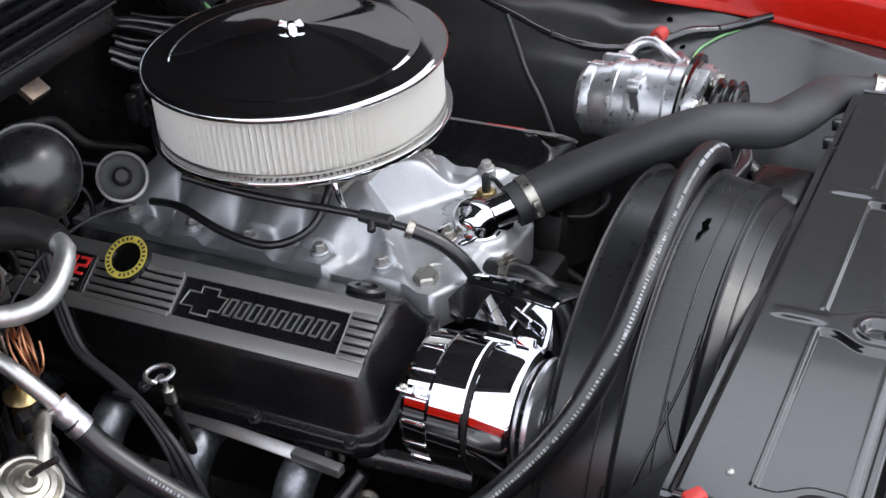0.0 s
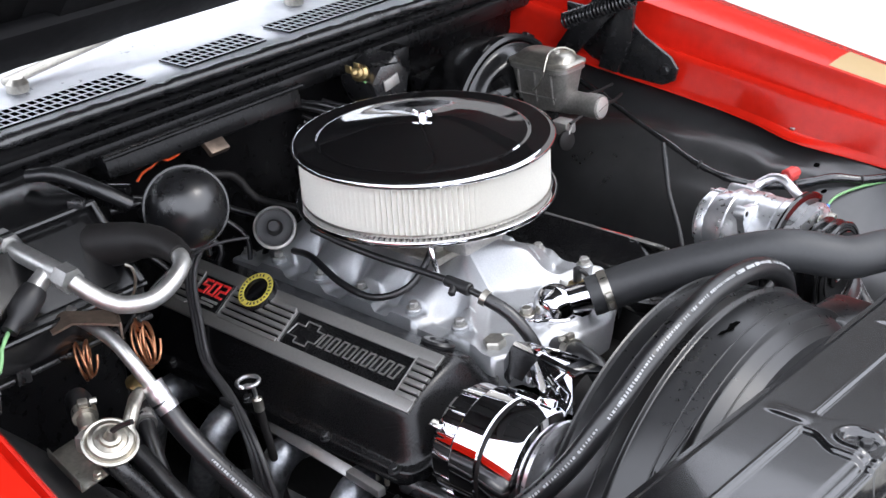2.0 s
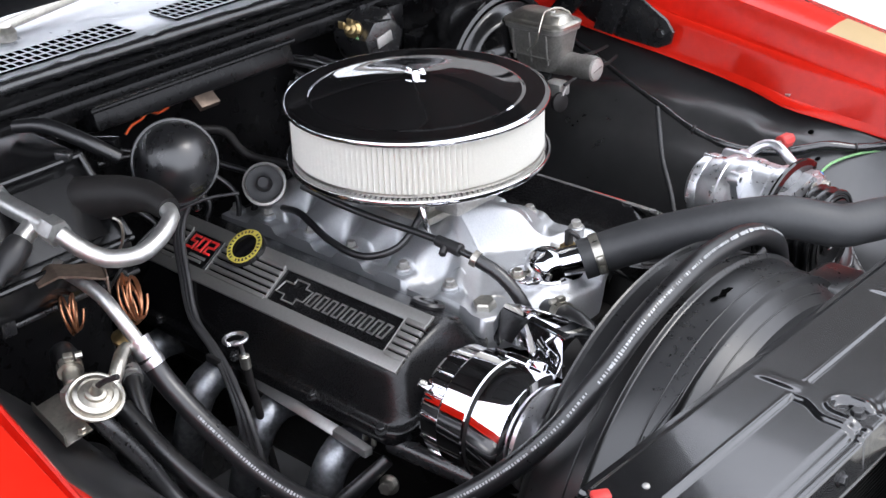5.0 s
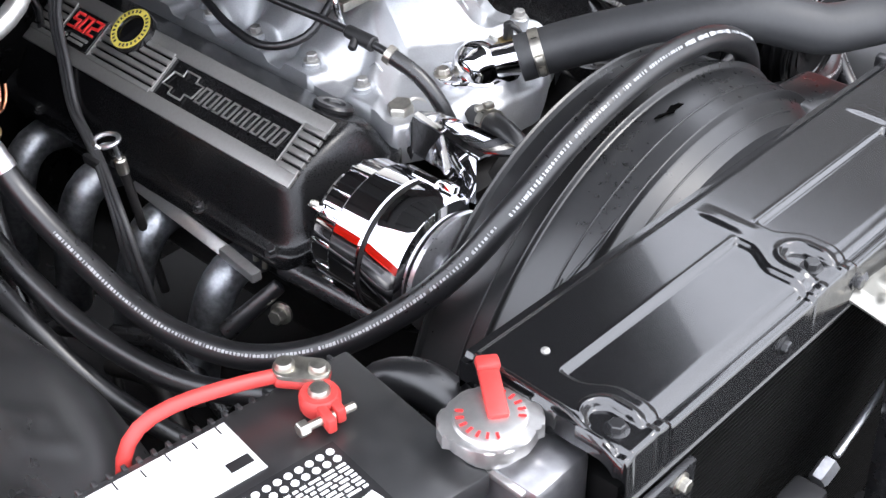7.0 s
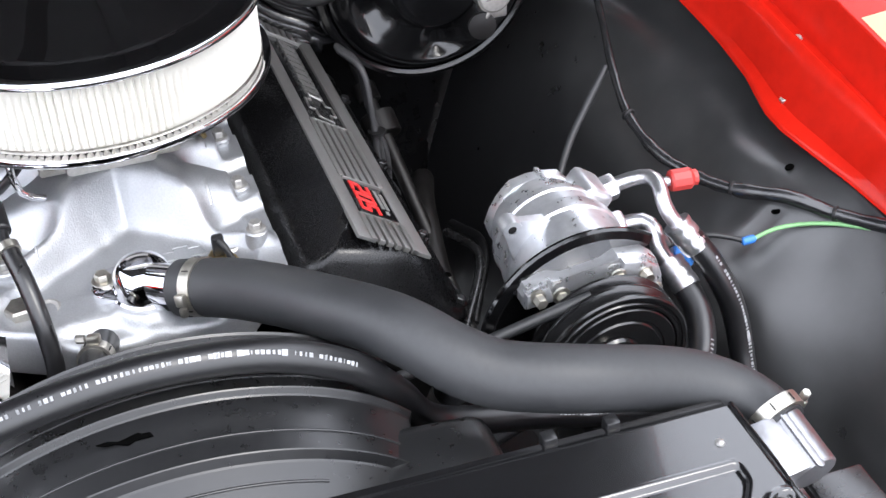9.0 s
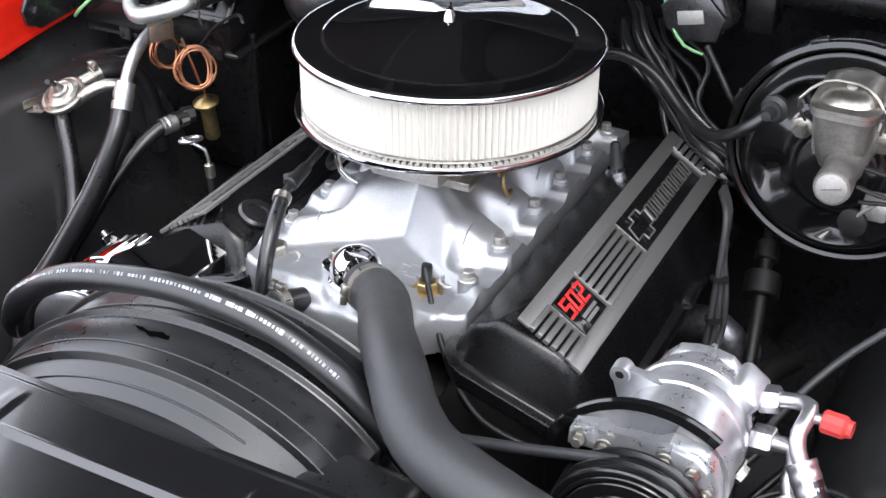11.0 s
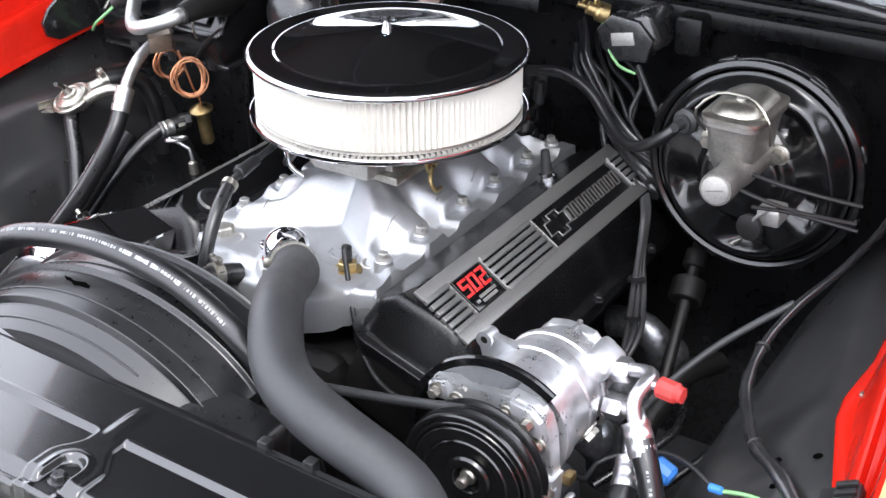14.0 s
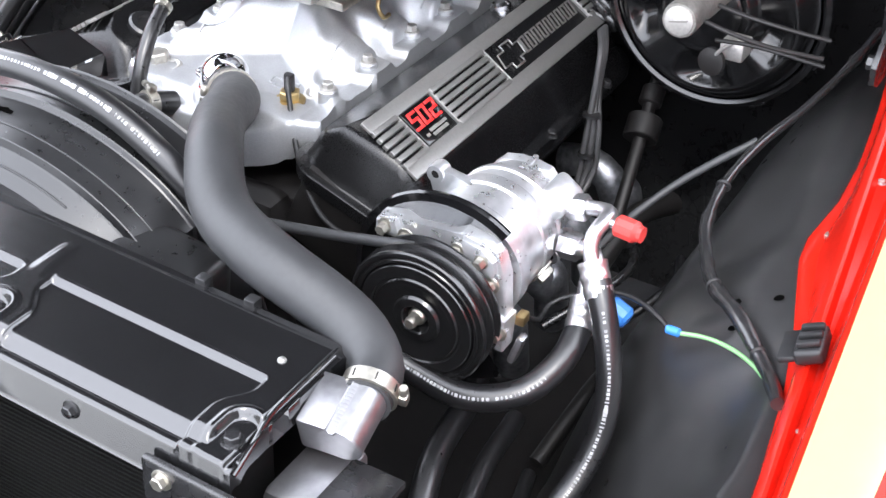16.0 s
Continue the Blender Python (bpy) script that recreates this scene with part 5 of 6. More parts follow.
print_along(HV, 0.0130, "print", h2, 0.10, 0.95, (0.7, 0.25, 0.5), 8)


def crimp(a, b, r, parent):
    """A crimped ferrule with pressed rings."""
    a, b = Vector(a), Vector(b)
    L = (b - a).length
    prof = []
    for k in range(17):
        t = k / 16
        prof.append((r * (0.93 if (k // 3) % 2 == 0 else 0.895), t * L))
    return part("crimp_ferrule", lathe(prof, a, b - a, 24), MACHINED, parent, "crimped aluminium ferrule")


crimp((0.311, 0.513, 0.745), (0.327, 0.531, 0.720), 0.0160, h2)
crimp((0.311, 0.510, 0.697), (0.338, 0.518, 0.681), 0.0160, h1)
f1 = thing("ac_fitting", "silver aluminium elbow with a red service port cap", "AC fitting", (0.26, 0.48, 0.75))
part("nut", hexbolt((0.246, 0.452, 0.752), (0.02, 1, 0.25), 0.014, 0.026, False), MACHINED, f1)
part("elbow", tube([(0.246, 0.470, 0.757), (0.250, 0.492, 0.764), (0.262, 0.506, 0.771), (0.280, 0.508, 0.772), (0.296, 0.505, 0.764), (0.306, 0.508, 0.753), (0.313, 0.515, 0.742)], 0.0078, 16), MACHINED, f1)
part("port_stub", rod((0.276, 0.508, 0.771), (0.278, 0.522, 0.772), 0.005), MACHINED, f1)
part("cap", lathe([(0.010, 0), (0.0115, 0.002), (0.0115, 0.020), (0.0085, 0.024), (0.0085, 0.028), (0, 0.028)], (0.278, 0.521, 0.772), (0.1, 1, 0), 10), REDPL, f1, "red plastic cap")
f2 = thing("ac_fitting", "silver aluminium elbow with a blue service port cap", "AC fitting", (0.27, 0.49, 0.70))
part("nut", hexbolt((0.262, 0.455, 0.718), (0.1, 1, 0.12), 0.015, 0.026, False), MACHINED, f2)
part("elbow", tube([(0.265, 0.476, 0.721), (0.270, 0.498, 0.724), (0.284, 0.505, 0.720), (0.296, 0.504, 0.709), (0.304, 0.507, 0.701), (0.313, 0.511, 0.696)], 0.0085, 16), MACHINED, f2)
part("port_stub", tube([(0.282, 0.506, 0.716), (0.284, 0.517, 0.705), (0.284, 0.524, 0.690), (0.285, 0.527, 0.680)], 0.0045, 10), MACHINED, f2)
part("cap", lathe([(0.011, 0), (0.0125, 0.002), (0.0125, 0.020), (0.009, 0.024), (0, 0.024)], (0.285, 0.526, 0.682), (0.1, 0.9, -0.35), 10), BLUEPL, f2, "blue plastic cap")
solo("clutch_wire", tube([(0.360, 0.470, 0.694), (0.338, 0.474, 0.676), (0.31, 0.472, 0.676), (0.296, 0.49, 0.686), (0.285, 0.535, 0.700), (0.295, 0.570, 0.703), (0.308, 0.598, 0.697)], 0.0028, 8), WIRE, "thin black clutch wire", "wire", sharp=80)
gw = thing("green_wire", "green wire with a blue crimp connector on the inner fender", "wire", (0.31, 0.62, 0.69))
part("wire", tube([(0.309, 0.602, 0.696), (0.306, 0.625, 0.700), (0.308, 0.645, 0.703), (0.318, 0.668, 0.707), (0.335, 0.690, 0.712), (0.355, 0.708, 0.716), (0.385, 0.728, 0.728)], 0.0023, 8), GREENW, gw, sharp=80)
part("crimp_connector", rod((0.308, 0.594, 0.697), (0.309, 0.609, 0.698), 0.0045), BLUEPL, gw, "blue crimp connector")
LOOM = [(-0.20, 0.632, 0.815), (-0.13, 0.620, 0.795), (-0.05, 0.600, 0.773), (0.028, 0.577, 0.757), (0.095, 0.565, 0.737), (0.155, 0.571, 0.722), (0.20, 0.590, 0.716), (0.245, 0.614, 0.718), (0.29, 0.655, 0.726), (0.325, 0.688, 0.720), (0.36, 0.712, 0.724), (0.40, 0.73, 0.735)]
lm = thing("wiring_loom", "tape-wrapped black wiring loom on the inner fender", "wiring loom", (0.1, 0.6, 0.7))
part("wrap", tube(LOOM, [0.006, 0.006, 0.005, 0.0048, 0.005, 0.0055, 0.0065, 0.007, 0.0075, 0.0075, 0.007, 0.007], 12, wobble=0.30), TAPE, lm, sharp=80)
for k in (4, 7, 9):
    p, q = Vector(LOOM[k]), Vector(LOOM[k + 1])
    part("cable_tie", rod(p, p + (q - p).normalized() * 0.004, 0.0082), WIRE, lm)
solo("washer_hose", tube([(0.020, 0.572, 0.756), (0.052, 0.533, 0.728), (0.080, 0.500, 0.700), (0.118, 0.468, 0.665), (0.15, 0.44, 0.62)], 0.0045, 10), RUBBER, "thin straight black rubber hose across the bay", "hose", sharp=80)
# punched holes: black discs on the panel carry the shade inside them
for x, y in ((0.248, 0.642), (0.250, 0.680), (0.280, 0.650)):
    solo("panel_hole_disc", lathe([(0.0052, 0), (0.0042, 0.0010), (0, 0.0010)], (x, y, wheel_height(x, y)[0] + 0.001), (0, -0.42, 1), 14), VOID, "small black disc painted for the shade in a punched hole", "hole", group="panel holes")
for x in (0.16, 0.47):
    solo("gutter_screw", hexbolt((x, ridge(x)[0] + 0.011, ridge(x)[1] - 0.0105), (0, 0, 1), 0.0034, 0.004), IRON, "small screw in the red fender gutter", "screw", group="gutter screws")
for x, y, z in ((0.192, 0.704, 0.772),):
    solo("fender_bolt", hexbolt((x, y, z), (0, -0.3, 1), 0.006, 0.009), ZINC, "small bolt in the red fender flange", "bolt", group="fender bolts")
bp = thing("hood_bumper", "black rubber hood bumper on the fender flange", "rubber bumper", (0.398, 0.748, 0.80))
TB = Matrix.Rotation(radians(8), 3, "Z") @ Matrix.Rotation(radians(24), 3, "X")
part("block", box((0.398, 0.746, 0.805), (0.040, 0.025, 0.014), TB, 0.004, 3), WIRE, bp)
for d in (-0.012, 0.0, 0.012):
    part("ridge", box(Vector((0.398, 0.746, 0.806)) + TB @ Vector((d, 0.001, 0.009)), (0.006, 0.020, 0.006), TB, 0.002), WIRE, bp)
part("foot", box((0.398, 0.730, 0.797), (0.040, 0.018, 0.006), TB, 0.002), WIRE, bp)

# plug wires, header tubes and steering shaft on the driver's side
for k in range(3):
    d = 0.007 * k
    solo("spark_plug_wire", tube([(-0.16 - d, 0.300, 0.742), (-0.125 - d, 0.318, 0.730), (-0.108 - d, 0.322, 0.680), (-0.095 - d * 0.6, 0.322 + d, 0.62), (-0.088, 0.32 + d, 0.56), (-0.07 + 0.05 * k, 0.315, 0.50)], 0.0042, 10), GREY_WIRE, "grey spark plug wire hanging beside the valve cover", "spark plug wire", group="spark plug wires", sharp=80)
for s, xs in ((1, (-0.17, -0.05, 0.06, 0.17)), (-1, (-0.24, -0.115, 0.009, 0.142))):
    dz = 0.065 if s > 0 else 0.0
    for k, x in enumerate(xs):
        solo("header_tube", tube([(x, s * 0.262, 0.600 - dz), (x + 0.003, s * 0.302, 0.608 - dz), (x + 0.005, s * 0.332, 0.596 - dz), (x, s * 0.348, 0.560 - dz), (x - 0.02, s * 0.35, 0.50), (x - 0.06, s * 0.34, 0.40)], 0.0225, 18), STEEL, "heat-blued steel exhaust header tube", "exhaust header", group="header tubes", sharp=80)
        if s < 0 and k == 3:
            solo("plug_boot", rod((x + 0.083, s * 0.312, 0.624), (x + 0.050, s * 0.366, 0.573), 0.0085, 0.0115), HOSE, "black rubber spark plug boot", "plug boot")
    solo("header_flange", box(((xs[0] + xs[3]) / 2, s * 0.270, 0.600), (0.46, 0.010, 0.05), Matrix.Rotation(radians(-20 * s), 3, "X"), 0.002), STEEL, "steel exhaust header flange", "header flange")
st = thing("loom_bracket_rail", "bright steel rail bracket under the valve cover", "bracket", (0.08, -0.30, 0.6))
part("rail", box((0.062, -0.314, 0.634), (0.19, 0.015, 0.005), Matrix.Rotation(radians(-4.4), 3, "Z") @ Matrix.Rotation(radians(38), 3, "X"), 0.001), TIN, st)
part("end_block", box((0.176, -0.324, 0.634), (0.064, 0.013, 0.012), Matrix.Rotation(radians(-6), 3, "Z"), 0.002), TIN, st)
part("hook", tube([(0.178, -0.304, 0.628), (0.178, -0.302, 0.644), (0.187, -0.303, 0.650), (0.196, -0.306, 0.644), (0.197, -0.308, 0.630)], 0.0035, 8), ZINC, st)
sg = thing("steering_shaft", "black steering shaft with rag joint below the booster", "steering shaft", (-0.2, 0.35, 0.5))
part("shaft", rod((-0.28, 0.345, 0.66), (0.04, 0.40, 0.40), 0.009), DARK, sg)
part("coupling", rod((-0.215, 0.356, 0.607), (-0.19, 0.360, 0.587), 0.024), DARK, sg)
part("collar", rod((-0.25, 0.350, 0.635), (-0.23, 0.353, 0.619), 0.016), DARK, sg)
for k in range(12):
    x, y = random.uniform(-0.30, 0.10), (-1 if k < 8 else 1) * random.uniform(0.37, 0.46)
    z = random.uniform(0.38, 0.50)
    solo("lower_hose", tube([(x, y, z), (x + 0.08, y + random.uniform(-0.03, 0.03), z + 0.01), (x + 0.18, y + random.uniform(-0.05, 0.05), z - 0.03)], random.choice((0.006, 0.011, 0.016)), 10), random.choice((HOSE, DARK, SATIN)), "dark hose or line deep in the bay", "hose", group="lower hoses", sharp=80)

for pts, r in ((((0.30, 0.44, 0.50), (0.42, 0.46, 0.52), (0.55, 0.49, 0.50), (0.68, 0.50, 0.46)), 0.011), (((0.34, 0.48, 0.47), (0.45, 0.51, 0.49), (0.56, 0.53, 0.46), (0.70, 0.53, 0.42)), 0.008),
               (((0.36, 0.41, 0.55), (0.46, 0.43, 0.56), (0.54, 0.46, 0.53), (0.60, 0.50, 0.46)), 0.014), (((0.44, 0.56, 0.44), (0.50, 0.52, 0.50), (0.57, 0.46, 0.53), (0.62, 0.42, 0.52)), 0.009)):
    solo("lower_hose", tube(pts, r, 12), HOSE, "dark hose or line deep in the bay", "hose", group="lower hoses", sharp=80)

# ---- passenger's side of the bay ----
ev = thing("evaporator_case", "black air-conditioning evaporator case on the firewall", "evaporator case", (-0.25, -0.5, 0.55))
XZ = Matrix(((1, 0, 0, 0), (0, 0, 1, 0), (0, 1, 0, 0), (0, 0, 0, 1)))
part("case", prism([(-0.37, 0.80), (-0.128, 0.80), (-0.118, 0.815), (-0.120, 0.850), (-0.205, 0.938), (-0.225, 0.946), (-0.37, 0.950)], -0.645, -0.395, XZ, 0.007), BOOST, ev)
part("front_panel", prism([(-0.124, 0.868), (-0.186, 0.932), (-0.190, 0.929), (-0.130, 0.864)], -0.625, -0.425, XZ, 0.0015), BOOST, ev)
part("lower_case", box((-0.275, -0.515, 0.70), (0.19, 0.24, 0.24), bevel=0.03, segments=3), FIREWALL, ev)
part("seam_flange", box((-0.262, -0.52, 0.800), (0.275, 0.265, 0.008), bevel=0.003), SATIN, ev)
part("pipe_boot", tube([(-0.190, -0.430, 0.893), (-0.150, -0.408, 0.903), (-0.105, -0.392, 0.913), (-0.070, -0.388, 0.915), (-0.040, -0.392, 0.912)], [0.031, 0.028, 0.024, 0.0195, 0.0145], 20, wobble=0.08), FOAM, ev, "black rubber boot over the pipe")
for y in (-0.42, -0.50, -0.58):
    part("case_clip", box((-0.124, y, 0.808), (0.010, 0.02, 0.03), bevel=0.003), SATIN, ev)
for p, q in (((-0.119, -0.398, 0.852), (-0.204, -0.398, 0.941)), ((-0.119, -0.640, 0.852), (-0.204, -0.640, 0.941)), ((-0.205, -0.396, 0.942), (-0.205, -0.645, 0.942)), ((-0.119, -0.396, 0.853), (-0.119, -0.645, 0.853))):
    part("case_lip", tube([p, Vector(p).lerp(Vector(q), 0.5), q], 0.0050, 10, wobble=0.1), BOOST, ev)
rings = []
for k in range(19):
    rings += [(0.010, 0.0042 * k), (0.0125, 0.0042 * k + 0.0021)]
part("corrugated_duct", lathe([(r * 0.8, h) for r, h in rings], (-0.30, -0.365, 0.925), (0.85, 0.45, -0.25), 18), FIREWALL, ev, "black corrugated hose")
for x, y, z in ((-0.150, -0.402, 0.888), (-0.205, -0.42, 0.948), (-0.205, -0.55, 0.948)):
    part("case_catch", box((x, y, z), (0.022, 0.012, 0.012), Matrix.Rotation(radians(25), 3, "Z"), 0.003), SATIN, ev)
part("case_rib", box((-0.175, -0.395, 0.72), (0.012, 0.012, 0.20), bevel=0.004), FIREWALL, ev)
for dx, dy in ((0.0, 0.0), (-0.028, -0.022)):
    part("connector", box((-0.235 + dx, -0.345 + dy, 0.934), (0.046, 0.018, 0.014), Matrix.Rotation(radians(28), 3, "Z"), 0.003), GLOSS, ev)
part("hose_stub", tube([(-0.31, -0.42, 0.962), (-0.27, -0.40, 0.966), (-0.22, -0.375, 0.948), (-0.19, -0.35, 0.925)], [0.009, 0.010, 0.010, 0.009], 12), HOSE, ev)
part("wire_hook", tube([(-0.100, -0.432, 0.898), (-0.096, -0.426, 0.893), (-0.094, -0.424, 0.880), (-0.097, -0.426, 0.862), (-0.105, -0.428, 0.850)], 0.0019, 8), ZINC, ev, "thin steel wire hook")
T1 = [(-0.045, -0.393, 0.912), (-0.028, -0.398, 0.908), (-0.015, -0.425, 0.897), (-0.012, -0.460, 0.888), (-0.035, -0.490, 0.888), (-0.060, -0.508, 0.903), (-0.078, -0.517, 0.917)]
su = thing("suction_line", "dull aluminium air-conditioning suction pipe with a bend", "AC pipe", (-0.05, -0.45, 0.88))
part("pipe", tube(T1, 0.0108, 18), TUBEALU, su, sharp=80)
part("nut", hexbolt((-0.074, -0.516, 0.915), (-0.95, -0.05, 0.15), 0.0165, 0.030, False), TUBEALU, su)
part("manifold", rod((-0.10, -0.517, 0.919), (-0.20, -0.523, 0.930), 0.0120), TUBEALU, su)
part("end_nut", hexbolt((-0.19, -0.522, 0.929), (-0.95, -0.05, 0.1), 0.0175, 0.035, False), TUBEALU, su)
part("service_port", rod((-0.125, -0.520, 0.918), (-0.118, -0.548, 0.905), 0.012), TUBEALU, su)
part("pressure_switch", lathe([(0.015, 0), (0.017, 0.008), (0.017, 0.035), (0.010, 0.045), (0.010, 0.06), (0, 0.06)], (-0.118, -0.545, 0.906), (0.25, -0.8, -0.45), 18), WIRE, su, "black pressure switch")
solo("switch_wire", tube([(-0.106, -0.590, 0.880), (-0.10, -0.61, 0.862), (-0.085, -0.625, 0.845), (-0.10, -0.65, 0.825)], 0.0025, 8), GREENW, "thin green pressure switch wire", "wire", sharp=80)
T2 = [(-0.16, -0.500, 0.862), (-0.13, -0.500, 0.852), (-0.10, -0.495, 0.844), (-0.056, -0.492, 0.833), (-0.024, -0.491, 0.813), (0.000, -0.487, 0.788), (0.010, -0.485, 0.776)]
lq = thing("liquid_line", "aluminium air-conditioning pipe with a crimped hose end", "AC pipe", (-0.06, -0.49, 0.82))
part("pipe", tube(T2, 0.0088, 16), TUBEALU, lq, sharp=80)
crimp((-0.002, -0.487, 0.790), (0.020, -0.482, 0.760), 0.0158, lq)
part("saddle_bracket", sheet([[Vector((-0.138, -0.530, 0.850)), Vector((-0.122, -0.512, 0.862)), Vector((-0.104, -0.490, 0.858)), Vector((-0.088, -0.466, 0.856))], [Vector((-0.108, -0.540, 0.848)), Vector((-0.090, -0.522, 0.860)), Vector((-0.072, -0.500, 0.856)), Vector((-0.055, -0.482, 0.852))]], thick=0.003), RUST, lq, "brownish steel saddle bracket")
part("saddle_tab", box((-0.070, -0.472, 0.842), (0.036, 0.003, 0.024), Matrix.Rotation(radians(-28), 3, "Z"), 0.001), RUST, lq)
for c, r, n, ax_ in (((-0.090, -0.438, 0.790), 0.024, 5, (0.75, 0.65, 0.2)), ((-0.117, -0.508, 0.792), 0.020, 5, (0.6, 0.75, 0.1))):
    m = frame_of(ax_)
    pts = [Vector(c) + m @ Vector((r * (1 + 0.13 * math.sin(0.83 * t)) * math.cos(t) + 0.003 * math.sin(0.31 * t), r * 1.2 * (1 + 0.10 * math.cos(0.57 * t)) * math.sin(t), 0.0010 * t / 2 + 0.0035 * math.sin(0.41 * t) + 0.003 * math.cos(t + 0.2 * t))) for t in (k * 0.35 for k in range(int(n * 18)))]
    solo("capillary_coil", tube(pts, 0.0017, 6, smooth=False), COPPER, "coiled thin copper capillary tube", "copper coil", group="capillary coils", sharp=80)
solo("capillary_tube", tube([(-0.078, -0.445, 0.835), (-0.085, -0.438, 0.80), (-0.092, -0.434, 0.77), (-0.104, -0.437, 0.755), (-0.108, -0.437, 0.742)], 0.0019, 8), COPPER, "thin copper capillary tube", "copper tube", sharp=80)
xv = thing("expansion_valve", "brass air-conditioning expansion valve", "expansion valve", (-0.10, -0.44, 0.72))
part("body", rod((-0.108, -0.436, 0.728), (-0.116, -0.436, 0.672), 0.011), BRASS, xv)
part("power_head", lathe([(0.018, 0), (0.019, 0.004), (0.012, 0.009), (0.004, 0.012), (0, 0.014)], (-0.107, -0.436, 0.728), (0.2, 0, 1), 20), BRASS, xv)
part("inlet_nut", hexbolt((-0.098, -0.448, 0.715), (0.8, -0.5, 0), 0.012, 0.022, False), WIRE, xv)
solo("liquid_hose", tube([(-0.085, -0.455, 0.715), (-0.055, -0.470, 0.710), (-0.02, -0.487, 0.690), (0.03, -0.505, 0.65), (0.08, -0.52, 0.60), (0.15, -0.53, 0.54)], 0.0105, 14), HOSE, "black rubber liquid hose", "AC hose", sharp=80)
lf = thing("liquid_hose_fitting", "silver hose end and nut at the expansion valve", "hose fitting", (-0.08, -0.455, 0.70))
part("ferrule", lathe([(0.0125, 0), (0.0130, 0.004), (0.0120, 0.006), (0.0130, 0.009), (0.0120, 0.012), (0.0130, 0.016), (0.0125, 0.022)], (-0.048, -0.472, 0.708), (-0.9, 0.42, 0.1), 20), TUBEALU, lf)
part("nut", hexbolt((-0.070, -0.461, 0.711), (-0.9, 0.42, 0.1), 0.0115, 0.016, False), ZINC, lf)
for x, y, z in ((-0.100, 0.325, 0.655), (-0.094, 0.326, 0.600)):
    solo("cable_tie", lathe([(0.0100, -0.002), (0.0116, -0.002), (0.0116, 0.002), (0.0100, 0.002)], (x, y, z), (0.1, 0, -1), 16), WIRE, "black cable tie round the spark plug wires", "cable tie", group="cable ties")
solo("firewall_vacuum_line", tube([(-0.02, -0.30, 0.905), (-0.055, -0.33, 0.897), (-0.085, -0.37, 0.875), (-0.10, -0.41, 0.845), (-0.11, -0.45, 0.80)], 0.0022, 8), WIRE, "thin black vacuum line beside the air cleaner", "vacuum line", sharp=80)
hv = thing("heater_valve", "zinc-plated vacuum heater valve on a bracket", "heater valve", (0.03, -0.57, 0.75))
VA = Vector((0.45, -0.10, 0.88)).normalized()
VC = Vector((0.030, -0.572, 0.768))
part("diaphragm", lathe([(0.006, -0.018), (0.022, -0.014), (0.029, -0.006), (0.0325, -0.002), (0.0325, 0.001), (0.0300, 0.0022), (0.0275, 0.0010), (0.0255, 0.0055), (0.0200, 0.0080), (0.0185, 0.0065), (0.0130, 0.0075), (0.0120, 0.0110), (0.008, 0.012), (0.006, 0.016), (0.004, 0.024), (0, 0.024)], VC, VA, 48), ZINC, hv, sharp=25)
part("vacuum_nipple", tube([VC + VA * 0.02, VC + VA * 0.032 + Vector((0.008, 0.006, 0)), VC + VA * 0.036 + Vector((0.02, 0.014, 0.004))], 0.0035, 8), WIRE, hv)
part("outlet_pipe", tube([VC + Vector((0.0, 0.015, -0.012)), (0.020, -0.535, 0.776), (0.004, -0.515, 0.785), (-0.006, -0.50, 0.783)], 0.0085, 14), ZINC, hv)
part("valve_body", box((0.002, -0.580, 0.762), (0.030, 0.024, 0.022), Matrix.Rotation(0.5, 3, "Z"), 0.005), IRON, hv)
part("inlet", rod((-0.008, -0.575, 0.768), (-0.035, -0.560, 0.778), 0.0105), ZINC, hv)
part("mounting_plate", box((0.006, -0.604, 0.744), (0.090, 0.034, 0.002), Matrix.Rotation(radians(14), 3, "X") @ Matrix.Rotation(radians(-10), 3, "Z"), 0.0006), ZINC, hv)
part("plate_edge", box((0.006, -0.621, 0.748), (0.090, 0.002, 0.012), Matrix.Rotation(radians(-10), 3, "Z"), 0.0006), ZINC, hv)
part("bolt", hexbolt((0.048, -0.606, 0.746), (0, 0, 1), 0.005, 0.007), ZINC, hv)
clamp((-0.030, -0.563, 0.777), (-0.87, 0.45, 0.25), 0.0135, screw=(0, 0, 1))
for k, pts in enumerate((((-0.030, -0.563, 0.777), (-0.055, -0.550, 0.778), (-0.085, -0.54, 0.765), (-0.10, -0.53, 0.72), (-0.10, -0.52, 0.64)),
                         ((0.020, -0.580, 0.757), (0.038, -0.572, 0.735), (0.060, -0.548, 0.685), (0.095, -0.525, 0.62), (0.17, -0.50, 0.56), (0.30, -0.46, 0.52)),
                         ((-0.02, -0.51, 0.70), (0.05, -0.505, 0.66), (0.14, -0.49, 0.62), (0.25, -0.46, 0.60), (0.34, -0.40, 0.60), (0.40, -0.33, 0.60)))):
    solo("heater_hose", tube(pts, (0.0135, 0.0115, 0.0125)[k], 16), HOSE, "black rubber heater hose", "heater hose", group="heater hoses", sharp=80)
vb = thing("vacuum_reservoir", "glossy black plastic vacuum reservoir ball", "vacuum reservoir", (-0.172, -0.272, 0.84))
part("ball", lathe([(0.055 * math.sin(radians(a)), -0.055 * math.cos(radians(a))) for a in range(0, 181, 9)], (-0.178, -0.276, 0.897), (0.1, -0.1, 1), 40, closed=False), BALL, vb, sharp=80)
part("seam", lathe([(0.054, -0.004), (0.0575, -0.003), (0.0582, 0.0), (0.0575, 0.003), (0.054, 0.004)], (-0.178, -0.276, 0.897), (0.75, -0.4, 0.3), 40), BALL, vb)
